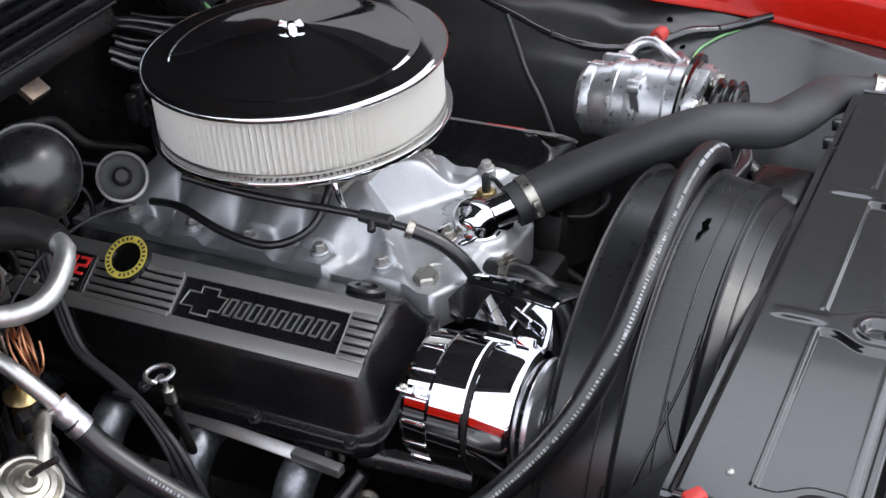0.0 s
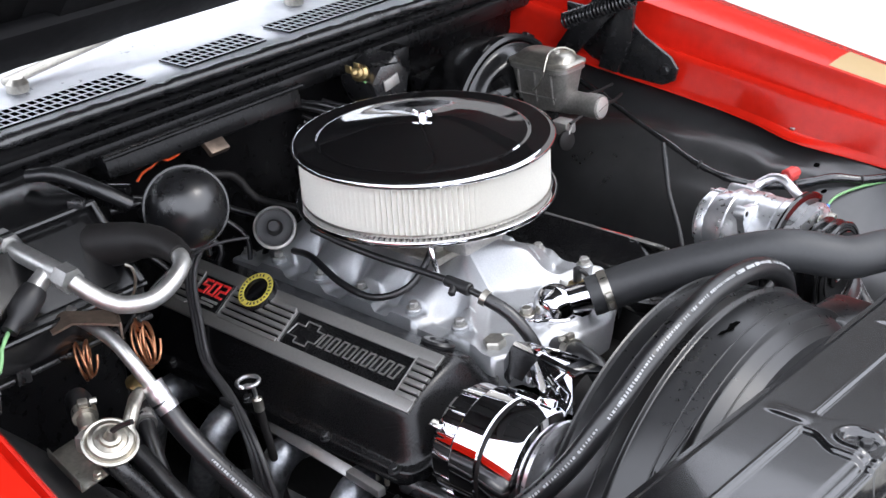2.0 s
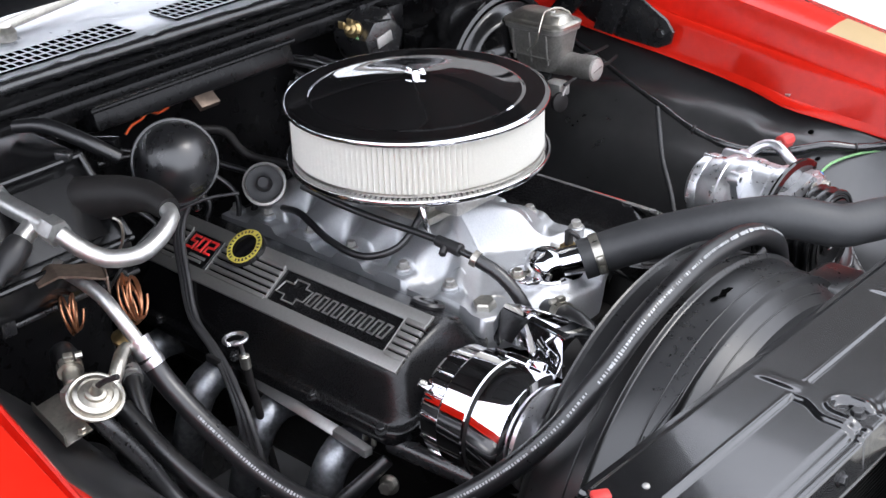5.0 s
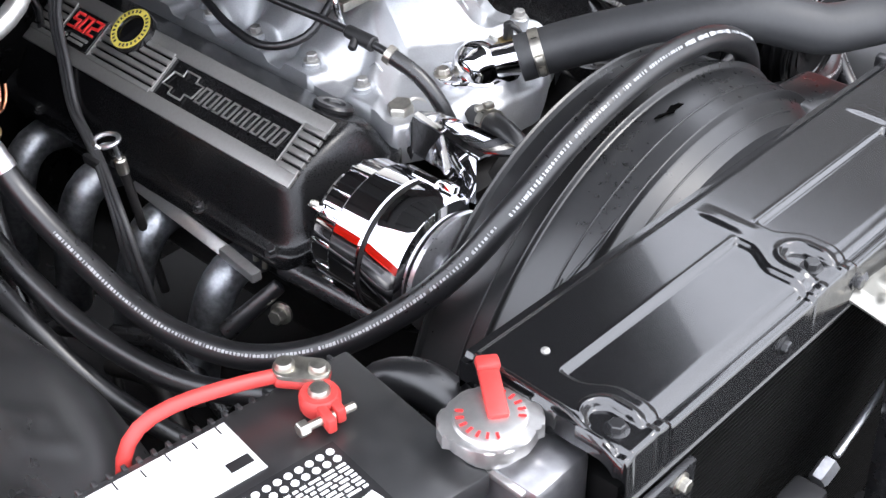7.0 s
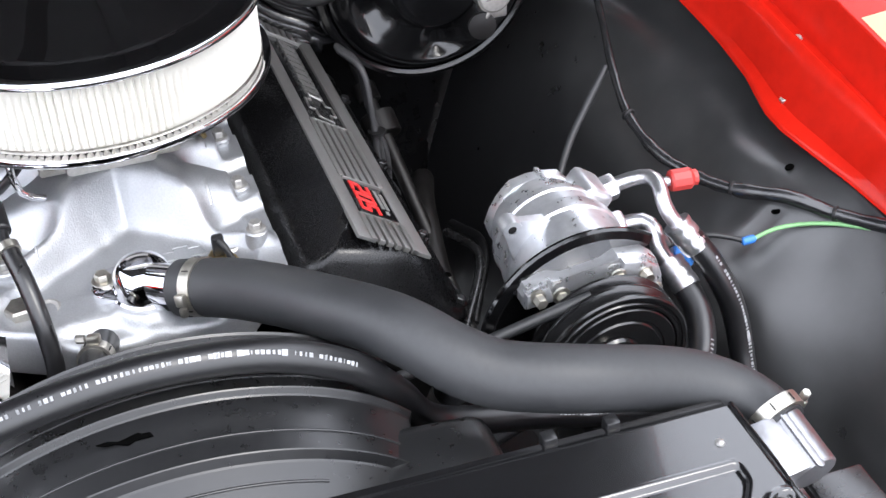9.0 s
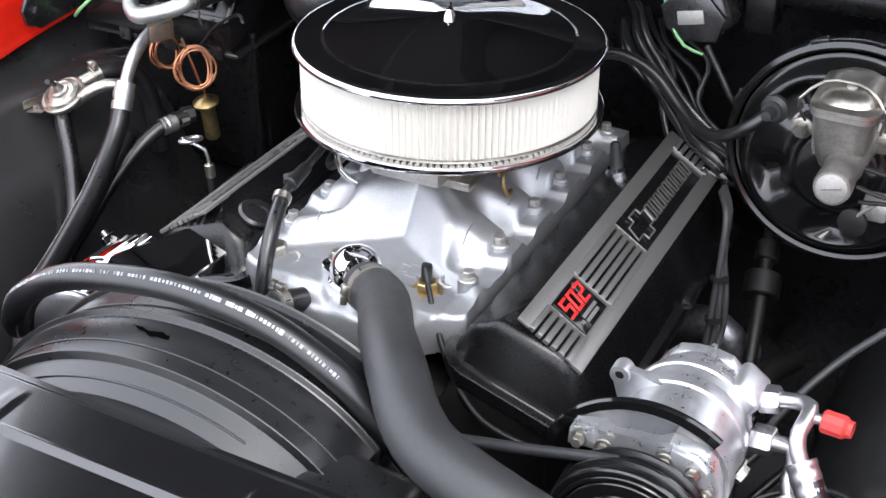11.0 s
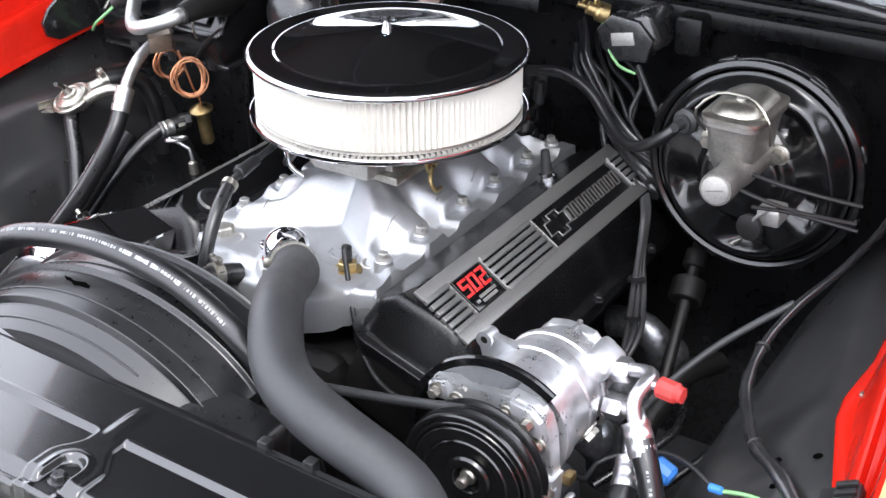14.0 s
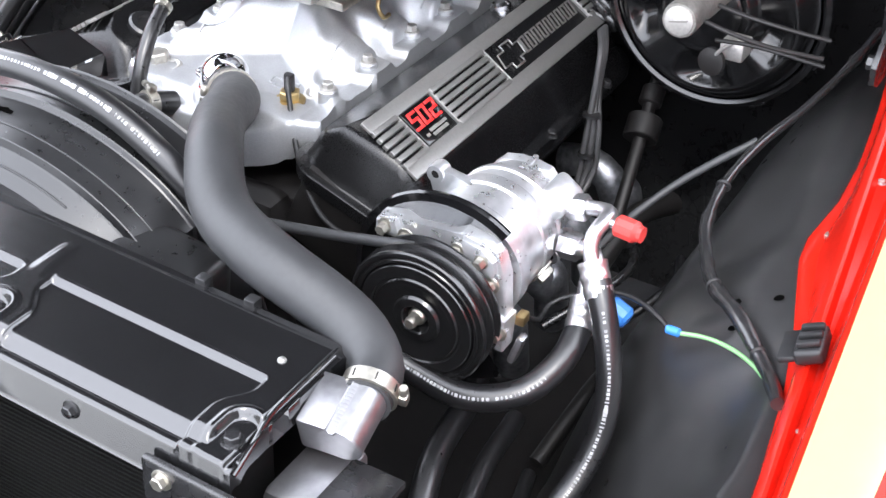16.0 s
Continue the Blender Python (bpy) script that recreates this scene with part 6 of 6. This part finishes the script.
part("nipple", rod((-0.165, -0.262, 0.842), (-0.164, -0.260, 0.825), 0.006), GLOSS, vb)
part("stalk", tube([(-0.20, -0.25, 0.86), (-0.24, -0.24, 0.84), (-0.29, -0.23, 0.83), (-0.35, -0.23, 0.83)], 0.010, 10), SATIN, vb)
fb = thing("breather_filter", "grey round breather filter on a stub", "breather", (-0.205, -0.108, 0.77))
FA = Vector((0.55, -0.62, 0.56)).normalized()
FC = Vector((-0.205, -0.108, 0.797))
part("rim", lathe([(0.010, -0.022), (0.026, -0.018), (0.031, -0.010), (0.0325, 0.0), (0.0320, 0.004), (0.0285, 0.005), (0.0265, 0.002)], FC, FA, 40, closed=False), IRON, fb, "pale grey rim")
part("face", lathe([(0.0270, 0.0015), (0.020, -0.001), (0.012, 0.001), (0.0105, 0.006), (0.010, 0.014), (0.0075, 0.017), (0, 0.017)], FC, FA, 40, closed=False), GREY_WIRE, fb, "dark grey rubber face")
part("stub", rod(Vector((-0.205, -0.108, 0.797)) - FA * 0.02, Vector((-0.205, -0.108, 0.797)) - FA * 0.06, 0.010), WIRE, fb)
# cap ring on the valve cover
rg = thing("oil_filler_cap", "black oil filler cap with a yellow printed ring", "filler cap", (-0.125, -0.22, 0.76))
RN = Vector((0, -0.548, 0.837)).normalized()
RP = Vector((-0.118, -0.2205, 0.7640))
part("cap", lathe([(0.027, -0.008), (0.0285, 0.004), (0.0275, 0.007), (0.019, 0.008), (0.018, 0.0055), (0, 0.0055)], RP, RN, 40), GLOSS, rg)
part("ring", lathe([(0.0190, 0.0078), (0.0190, 0.0086), (0.0272, 0.0086), (0.0272, 0.0078)], RP, RN, 48, closed=False), YELLOW, rg, "yellow printed ring")
RM = Matrix.Translation(RP) @ frame_of(RN).to_4x4()
for k in range(26):
    if k in (6, 19):
        continue
    a = k * 2 * math.pi / 26
    part("letter_bar", box(RM @ Vector((0.0231 * math.cos(a), 0.0231 * math.sin(a), 0.0088)), (0.0038, 0.0024, 0.0008), RM.to_3x3() @ Matrix.Rotation(a, 3, "Z"), 0), WIRE, rg)
for s, x in ((-1, 0.165),):
    g = thing("breather_bung", "black rubber bung in the valve cover", "rubber bung", (x, s * 0.17, 0.745), "bungs")
    part("ring", lathe([(0.010, 0.0), (0.022, 0.0), (0.023, 0.004), (0.020, 0.007), (0.013, 0.007), (0.012, 0.004), (0, 0.004)], (x, s * 0.168, 0.7515), (0, -0.42 * s, 1), 30), HOSE, g)

# dipstick
dp = thing("dipstick", "steel dipstick with a looped handle", "dipstick", (0.01, -0.345, 0.60))
lp = [Vector((0.024, -0.366, 0.744)) + Vector((0.017 * math.cos(t), 0.012 * math.sin(t), 0.004 * math.sin(t + 1))) for t in (radians(a) for a in range(-60, 281, 20))]
part("loop", tube([*lp, (0.014, -0.352, 0.728), (0.014, -0.348, 0.70)], 0.0027, 10), MACHINED, dp)
part("collar", rod((0.014, -0.348, 0.708), (0.014, -0.346, 0.688), 0.0068), ZINC, dp)
part("tube", rod((0.014, -0.346, 0.69), (0.03, -0.33, 0.52), 0.0055), DARK, dp)
for k in range(3):
    d = 0.0075 * k
    solo("spark_plug_wire", tube([(-0.20 + d, -0.215, 0.865), (-0.205 + d, -0.268, 0.80), (-0.190 + d, -0.282, 0.72), (-0.160 + d, -0.298, 0.678), (-0.095 + d, -0.322, 0.672), (-0.040 + d, -0.344, 0.664), (0.004 + 1.4 * d, -0.362, 0.632), (0.018 + 2.0 * d, -0.366, 0.580), (0.010 + 2.2 * d, -0.35, 0.50)], 0.0042, 10), GREY_WIRE, "grey spark plug wire hanging beside the valve cover", "spark plug wire", group="spark plug wires", sharp=80)
solo("wire_separator", box((-0.060, -0.340, 0.667), (0.030, 0.008, 0.012), bevel=0.003), WIRE, "black wire separator clip", "clip")

# alternator and its chrome bracket
al = thing("alternator", "polished chrome alternator with a split case", "alternator", (0.34, -0.235, 0.63))
AC_ = Vector((0.345, -0.236, 0.692))
BIG = 1.09
part("rear_case", lathe([(r * BIG, h) for r, h in [(0.020, -0.078), (0.052, -0.0775), (0.0610, -0.0750), (0.0635, -0.0700), (0.0640, -0.0460), (0.0655, -0.0440), (0.0680, -0.0420), (0.0690, -0.0400), (0.0690, -0.0050), (0.0680, -0.003)]], AC_, (1, 0, 0), 72, closed=False), CHROME, al, sharp=25)
part("seam_ring", lathe([(r * BIG, h) for r, h in [(0.0668, -0.004), (0.0668, 0.004)]], AC_, (1, 0, 0), 56), DARK, al)
part("front_case", lathe([(r * BIG, h) for r, h in [(0.0680, 0.003), (0.0690, 0.005), (0.0690, 0.040), (0.0665, 0.047), (0.058, 0.052), (0.03, 0.053)]], AC_, (1, 0, 0), 72, closed=False), CHROME, al, sharp=25)
for k in range(12):
    a = radians(15 + 30 * k)
    d = Vector((0, math.cos(a), math.sin(a)))
    part("vent_slot", box(AC_ + Vector((0.051, 0, 0)) + d * 0.048, (0.006, 0.010, 0.018), frame_of(d, (1, 0, 0)), 0.002), DARK, al)
for a in (70, 255):
    d = Vector((0, math.cos(radians(a)), math.sin(radians(a))))
    boss = part("through_bolt_boss", rod(AC_ + d * 0.0735 + Vector((-0.016, 0, 0)), AC_ + d * 0.0735 + Vector((0.020, 0, 0)), 0.0075, bevel=0.003), CHROME, al)
    part("boss_web", box(AC_ + d * 0.0715 + Vector((0.030, 0, 0)), (0.010, 0.020, 0.024), frame_of(d, (1, 0, 0)), 0.003), CHROME, boss)
for a in range(96, 240, 24):
    d = Vector((0, math.cos(radians(a)), math.sin(radians(a))))
    part("case_rib", box(AC_ + d * 0.0690 + Vector((-0.058, 0, 0)), (0.005, 0.026, 0.006), frame_of(d, (1, 0, 0)), 0.0015), CHROME, al)
part("fan", lathe([(0.02, 0.055), (0.064, 0.056), (0.066, 0.058), (0.066, 0.063), (0.060, 0.066), (0.02, 0.066)], AC_, (1, 0, 0), 48), MACHINED, al, "grey finned cooling fan")
part("pulley", lathe([(0.015, 0.068), (0.034, 0.068), (0.035, 0.071), (0.026, 0.077), (0.035, 0.083), (0.034, 0.086), (0.015, 0.087)], AC_, (1, 0, 0), 40), CHROME, al)
term = part("terminal", box(AC_ + Vector((-0.066, -0.054, 0.044)), (0.020, 0.010, 0.030), Matrix.Rotation(radians(40), 3, "X"), 0.002), CHROME, al)
part("stud", rod(AC_ + Vector((-0.066, -0.056, 0.050)), AC_ + Vector((-0.066, -0.068, 0.060)), 0.0035), ZINC, term)
ab = thing("alternator_bracket", "chrome adjusting bracket over the alternator", "bracket", (0.33, -0.15, 0.72))
top = [[Vector((0.292, -0.172, 0.797)), Vector((0.340, -0.184, 0.803)), Vector((0.392, -0.198, 0.808)), Vector((0.402, -0.196, 0.806))], [Vector((0.292, -0.166, 0.799)), Vector((0.342, -0.178, 0.805)), Vector((0.392, -0.192, 0.810)), Vector((0.404, -0.188, 0.807))],
       [Vector((0.285, -0.125, 0.776)), Vector((0.340, -0.125, 0.780)), Vector((0.395, -0.130, 0.782)), Vector((0.408, -0.130, 0.779))]]
part("top_plate", sheet(top, thick=0.003), CHROME, ab)
skirt = [[Vector((x, y, z)) for z in (z0, z0 - 0.005, z1)] for x, y, z0, z1 in ((0.258, -0.150, 0.752, 0.728), (0.276, -0.162, 0.776, 0.730), (0.292, -0.1735, 0.796, 0.752), (0.340, -0.1855, 0.802, 0.760), (0.390, -0.1995, 0.806, 0.752), (0.400, -0.1985, 0.804, 0.752))]
part("skirt", sheet(skirt), CHROME, ab)
sv = solo("manifold_plug_bolt", hexbolt((0.212, -0.110, 0.728), (0, -0.1, 1), 0.015, 0.024), ZINC, "large zinc hex plug in the manifold", "plug")
solo("lower_bracket_tube", rod((0.215, -0.295, 0.635), (0.345, -0.285, 0.632), 0.013), SATIN, "black steel bracket tube under the alternator", "bracket")
solo("bracket_bolt", hexbolt((0.228, -0.315, 0.590), (0.3, -1, 0.2), 0.009, 0.016), ZINC, "zinc bolt on the alternator bracket", "bolt")

# hoses on the intake
VH = [(-0.075, -0.150, 0.845), (-0.02, -0.140, 0.832), (0.04, -0.128, 0.822), (0.10, -0.118, 0.817), (0.150, -0.113, 0.813), (0.192, -0.110, 0.806), (0.230, -0.100, 0.787), (0.258, -0.094, 0.757), (0.275, -0.092, 0.72), (0.285, -0.10, 0.68)]
solo("vacuum_hose", tube(VH[:6], 0.0048, 10), HOSE, "thin black vacuum hose over the intake runners", "vacuum hose", sharp=80)
solo("bypass_hose", tube(VH[5:], 0.0088, 14), HOSE, "black rubber hose on the intake", "hose", sharp=80)
vt = thing("vacuum_tee", "black plastic vacuum tee with a steel clip", "vacuum tee", (0.15, -0.112, 0.81))
part("body", rod((0.135, -0.114, 0.814), (0.175, -0.112, 0.810), 0.0075, 0.009), WIRE, vt)
part("branch", rod((0.150, -0.113, 0.813), (0.158, -0.130, 0.806), 0.005), WIRE, vt)
part("clip", lathe([(0.0095, -0.004), (0.0108, -0.004), (0.0108, 0.004), (0.0095, 0.004)], (0.196, -0.109, 0.804), (0.9, 0.2, -0.35), 20), ZINC, vt)
solo("vacuum_hose", tube([(-0.16, -0.115, 0.775), (-0.10, -0.135, 0.790), (-0.03, -0.150, 0.778), (0.03, -0.146, 0.770), (0.070, -0.118, 0.785), (0.080, -0.085, 0.82), (0.07, -0.06, 0.845)], 0.0050, 10), HOSE, "thin black vacuum hose over the intake runners", "vacuum hose", sharp=80)
solo("fuel_line", tube([(0.075, -0.085, 0.862), (0.095, -0.095, 0.835), (0.100, -0.090, 0.80), (0.095, -0.07, 0.785)], 0.0038, 10), CHROME, "bent chrome fuel line at the carburetor", "fuel line", sharp=80)
ts = thing("temperature_sensor", "brass temperature sender with a black connector", "sensor", (0.203, 0.078, 0.735))
part("body", hexbolt((0.203, 0.078, 0.738), (0, 0, 1), 0.0125, 0.014), BRASS, ts)
part("connector", box((0.203, 0.078, 0.762), (0.009, 0.012, 0.024), bevel=0.003), WIRE, ts)
solo("sensor_wire", tube([(0.203, 0.078, 0.770), (0.213, 0.083, 0.765), (0.222, 0.092, 0.745), (0.245, 0.115, 0.715), (0.275, 0.15, 0.685), (0.295, 0.19, 0.665), (0.30, 0.24, 0.655), (0.29, 0.28, 0.645)], 0.0033, 10), WIRE, "thin black sensor wire", "wire", sharp=80)
solo("heater_outlet_hose", tube([(0.262, -0.045, 0.725), (0.300, -0.058, 0.735), (0.335, -0.062, 0.728), (0.37, -0.08, 0.70), (0.39, -0.12, 0.66)], 0.0145, 14), HOSE, "short black rubber coolant hose", "hose", sharp=80)
clamp((0.292, -0.055, 0.734), (0.9, -0.3, 0.2), 0.0150, screw=(0, 0, 1))

# battery
bt = thing("battery", "black car battery with white label and red terminal", "battery", (0.58, -0.62, 0.57))
bx, by = Vector((-0.126, -0.992, 0)).normalized(), Vector((0.992, -0.126, 0)).normalized()
B0 = Vector((0.487, -0.455, 0.778))
def on_bat(u, v, w=0.0):
    return B0 + bx * u + by * v + Vector((0, 0, w))
BT = Matrix((bx, by, Vector((0, 0, 1)))).transposed()
part("case", box(on_bat(0.15, 0.085, -0.105), (0.30, 0.17, 0.205), BT, 0.004), BATTERY, bt)
part("lid", box(on_bat(0.15, 0.085, -0.012), (0.31, 0.18, 0.025), BT, 0.004), BATTERY, bt)
for k in range(24):
    part("edge_rib", box(on_bat(0.012 + k * 0.0125, -0.004, -0.004), (0.004, 0.007, 0.012), BT, 0.001), BATTERY, bt)
lb = part("label", prism([(0.118, 0.004), (0.300, 0.004), (0.300, 0.064), (0.118, 0.064)], 0.0008, 0.0016, Matrix.Translation(B0) @ BT.to_4x4()), LABEL, bt, "white printed label")
l2 = part("label", prism([(0.066, 0.074), (0.300, 0.074), (0.300, 0.150), (0.066, 0.150)], 0.0008, 0.0014, Matrix.Translation(B0) @ BT.to_4x4()), WIRE, bt, "black label with white print")
for r_ in range(2):
    for k in range(10):
        part("dot", lathe([(0.0033, 0.0014), (0.0033, 0.0020), (0, 0.0020)], on_bat(0.074 + k * 0.0095, 0.082 + r_ * 0.009), (0, 0, 1), 10), LABEL, l2)
rnd = random.Random(12)
for k in range(7):
    u = 0.072
    while u < 0.168:
        w = rnd.uniform(0.004, 0.013)
        part("print_bar", box(on_bat(u + w / 2, 0.0985 + k * 0.0046, 0.0016), (w, 0.0024, 0.0006), BT, 0), LABEL, l2)
        u += w + 0.0024
for k in range(6):
    part("brand_block", box(on_bat(0.078 + k * 0.0165, 0.140, 0.0017), (0.0120, 0.013, 0.0007), BT @ Matrix.Rotation(0.18, 3, "Z"), 0), LABEL, l2)
for k in range(9):
    u = 0.178
    while u < 0.292:
        w = rnd.uniform(0.005, 0.016)
        part("print_bar", box(on_bat(u + w / 2, 0.082 + k * 0.0068, 0.0016), (w, 0.0030, 0.0006), BT, 0), LABEL, l2)
        u += w + 0.003
for k in range(8):
    part("tick", box(on_bat(0.126 + k * 0.022, 0.009 + 0.002 * (k % 2), 0.0018), (0.0012, 0.009, 0.0006), BT, 0), WIRE, lb)
part("stamp", box(on_bat(0.132, 0.048, 0.0019), (0.020, 0.010, 0.0006), BT, 0), WIRE, lb)
tm = thing("battery_terminal", "red coated battery clamp with zinc bolts", "battery terminal", (0.518, -0.524, 0.785))
part("clamp_ring", lathe([(0.009, 0), (0.0155, 0), (0.0165, 0.003), (0.0165, 0.013), (0.0145, 0.016), (0.009, 0.016)], (0.520, -0.512, 0.782), (0, 0, 1), 28), REDPL, tm)
part("post", lathe([(0.0095, 0), (0.0090, 0.018), (0.0075, 0.0205), (0.003, 0.0215), (0, 0.0205)], (0.520, -0.512, 0.782), (0, 0, 1), 20), ZINC, tm)
for d in (-0.0062, 0.0062):
    part("jaw", box((0.538 - 0.25 * d, -0.517 + d, 0.790), (0.022, 0.0085, 0.014), Matrix.Rotation(radians(-15), 3, "Z"), 0.0025), REDPL, tm)
part("bolt", rod((0.534, -0.545, 0.790), (0.545, -0.498, 0.790), 0.0036), ZINC, tm)
part("nut", hexbolt((0.5355, -0.537, 0.790), (-0.2, -1, 0), 0.0066, 0.010, False), ZINC, tm)
part("cable_block", box((0.492, -0.505, 0.791), (0.044, 0.024, 0.012), Matrix.Rotation(radians(35), 3, "Z"), 0.005, 3), REDPL, tm)
plate = part("strap_plate", prism(rounded(0.046, 0.025, 0.011, 6), 0.797, 0.801, Matrix.Translation((0.492, -0.505, 0)) @ Matrix.Rotation(radians(35), 4, "Z"), 0.001), ZINC, tm, "zinc strap plate")
for x, y in ((0.481, -0.513), (0.503, -0.497)):
    part("stud_bolt", lathe([(0.0085, 0), (0.0085, 0.003), (0.0065, 0.006), (0, 0.0068)], (x, y, 0.8005), (0, 0, 1), 14), ZINC, plate)
solo("battery_cable", tube([(0.480, -0.515, 0.793), (0.466, -0.558, 0.800), (0.452, -0.600, 0.801), (0.446, -0.628, 0.794), (0.446, -0.645, 0.775), (0.448, -0.650, 0.74), (0.448, -0.650, 0.68)], 0.0062, 12), REDPL, "thick red battery cable", "battery cable", sharp=80)

# filler cap on the radiator
rk = thing("pressure_cap", "silver radiator cap with a red release lever", "radiator cap", (0.642, -0.455, 0.79))
part("neck", rod((0.642, -0.452, 0.778), (0.642, -0.452, 0.796), 0.026), TIN, rk)
cap = part("cap", prism([((0.036 + 0.0045 * (math.cos(2 * t) > 0.75) + 0.0003 * math.cos(14 * t)) * math.cos(t), (0.036 + 0.0045 * (math.cos(2 * t) > 0.75) + 0.0003 * math.cos(14 * t)) * math.sin(t)) for t in (radians(a) for a in range(0, 360, 6))], 0.794, 0.806, Matrix.Translation((0.642, -0.452, 0)) @ Matrix.Rotation(0.9, 4, "Z"), 0.002), TIN, rk, "ribbed tinned steel cap")
part("crown", lathe([(0.029, 0.806), (0.028, 0.810), (0.020, 0.812), (0, 0.812)], (0.642, -0.452, 0), (0, 0, 1), 32), TIN, cap)
for k in range(20):
    a = 2 * math.pi * k / 20
    if abs(math.sin(a)) > 0.35:
        part("print_bar", box((0.642 + 0.0235 * math.cos(a), -0.452 + 0.0235 * math.sin(a), 0.8122), (0.006, 0.0022, 0.0006), Matrix.Rotation(a, 3, "Z"), 0), REDINK, cap)
part("lever", box((0.632, -0.438, 0.8165), (0.048, 0.017, 0.007), Matrix.Rotation(radians(-38), 3, "Z") @ Matrix.Rotation(radians(8), 3, "Y"), 0.003), REDPL, rk, "red plastic lever")
part("lever_tip", box((0.612, -0.422, 0.823), (0.014, 0.019, 0.008), Matrix.Rotation(radians(-38), 3, "Z"), 0.003), REDPL, rk)
solo("tank_top", box((0.648, -0.437, 0.7735), (0.088, 0.070, 0.006), Matrix.Rotation(radians(-2), 3, "Z"), 0.002), TIN, "bare aluminium radiator tank top", "radiator tank")
solo("lower_radiator_hose", tube([(0.60, -0.40, 0.70), (0.555, -0.405, 0.735), (0.52, -0.415, 0.742), (0.49, -0.43, 0.72), (0.48, -0.44, 0.66), (0.50, -0.44, 0.58)], 0.021, 18), HOSE, "black rubber lower radiator hose", "radiator hose", sharp=80)

# hood latch ahead of the radiator
hl = thing("hood_latch", "zinc-plated steel hood latch plate on the support", "hood latch", (0.78, -0.02, 0.73))
P = Matrix.Translation((0.785, -0.025, 0.750)) @ Matrix.Rotation(radians(-8), 4, "X") @ Matrix.Rotation(radians(10), 4, "Y")
def latch_height(u, v):
    """A pressed plate: a raised middle, a sunk channel and turned-down ends."""
    z = 0.007 * ease((0.050 - abs(v - 0.015)) / 0.010) * ease((u + 0.036) / 0.010)
    z -= 0.005 * ease((0.012 - abs(v - 0.012)) / 0.005) * ease((u + 0.020) / 0.010)
    z += 0.004 * ease((0.013 - math.hypot(u + 0.012, v + 0.050)) / 0.006)
    z -= 0.010 * ease((abs(v - 0.02) - 0.078) / 0.012)
    return z
rows = []
for i in range(49):
    u = -0.060 + 0.130 * i / 48
    wide = 0.088 - 0.030 * ease((u - 0.015) / 0.05) - 0.016 * ease((-0.046 - u) / 0.014)
    rows.append([P @ Vector((u, 0.020 + wide * (j / 36 - 1), latch_height(u, 0.020 + wide * (j / 36 - 1)))) for j in range(73)])
part("plate", sheet(rows, thick=0.002), CADMIUM, hl, "pressed yellowish zinc plate")
part("slot", box(P @ Vector((-0.018, 0.052, 0.0072)), (0.009, 0.036, 0.003), P.to_3x3() @ Matrix.Rotation(radians(-32), 3, "Z"), 0.001), DARK, hl)
arc = [(0.052, 0.020, 0.006), (0.036, 0.028, 0.020), (0.020, 0.042, 0.031), (0.008, 0.058, 0.036), (0.004, 0.074, 0.036), (0.012, 0.086, 0.032), (0.026, 0.090, 0.022), (0.040, 0.088, 0.006)]
line = spline([P @ Vector(p) for p in arc], 0.005)
part("striker_loop", sheet([[p + P.to_3x3() @ Vector((-0.006, -0.006, 0)), p + P.to_3x3() @ Vector((0.006, 0.006, 0))] for p in line], thick=0.004), IRON, hl, "curved grey steel striker loop")
part("pivot_plate", prism(rounded(0.060, 0.040, 0.010, 5), 0.007, 0.010, P @ Matrix.Translation((0.050, 0.062, 0)) @ Matrix.Rotation(radians(20), 4, "Z"), 0.001), CADMIUM, hl)
for u, v in ((-0.048, -0.048), (-0.048, 0.078)):
    part("bolt", hexbolt(P @ Vector((u, v, 0.001)), (0.6, 0, 0.8), 0.0075, 0.008), SATIN, hl)
part("pivot_bolt", hexbolt(P @ Vector((0.046, 0.070, 0.010)), (0, 0, 1), 0.0080, 0.010), ZINC, hl)
part("release_lever", tube([P @ Vector((0.046, 0.092, 0.004)), P @ Vector((0.044, 0.125, 0.002)), P @ Vector((0.040, 0.165, -0.004))], 0.0042, 10), LABEL, hl, "white coated release lever")
solo("latch_support", box((0.80, -0.02, 0.52), (0.03, 0.07, 0.42), Matrix.Rotation(radians(6), 3, "X"), 0.004), SATIN, "black vertical latch support brace", "brace")
gc = thing("dryer_line", "slim aluminium condenser line with a hex fitting", "AC pipe", (0.77, -0.1, 0.60))
part("pipe", rod((0.775, -0.120, 0.605), (0.768, 0.06, 0.655), 0.004), MACHINED, gc)
part("fitting", hexbolt((0.775, -0.122, 0.604), (0, -1, -0.3), 0.010, 0.03, False), MACHINED, gc)
part("switch", box((0.775, -0.178, 0.588), (0.034, 0.040, 0.030), bevel=0.005), WIRE, gc)

# wipers on the cowl
for y in (-0.33, 0.22):
    w = thing("wiper", "silver windshield wiper arm and blade", "wiper", (-0.56, y, 1.0), "wipers")
    part("pivot", lathe([(0.017, 0), (0.017, 0.012), (0.010, 0.020), (0, 0.021)], (-0.545, y + 0.05, 0.996), (0.1, 0, 1), 20), ZINC, w)
    part("arm", box((-0.575, y + 0.20, 1.020), (0.022, 0.32, 0.012), Matrix.Rotation(radians(5), 3, "X") @ Matrix.Rotation(radians(4), 3, "Z"), 0.004), ZINC, w)
    part("blade", box((-0.60, y + 0.24, 1.030), (0.010, 0.42, 0.016), Matrix.Rotation(radians(4), 3, "X"), 0.003), WIRE, w)
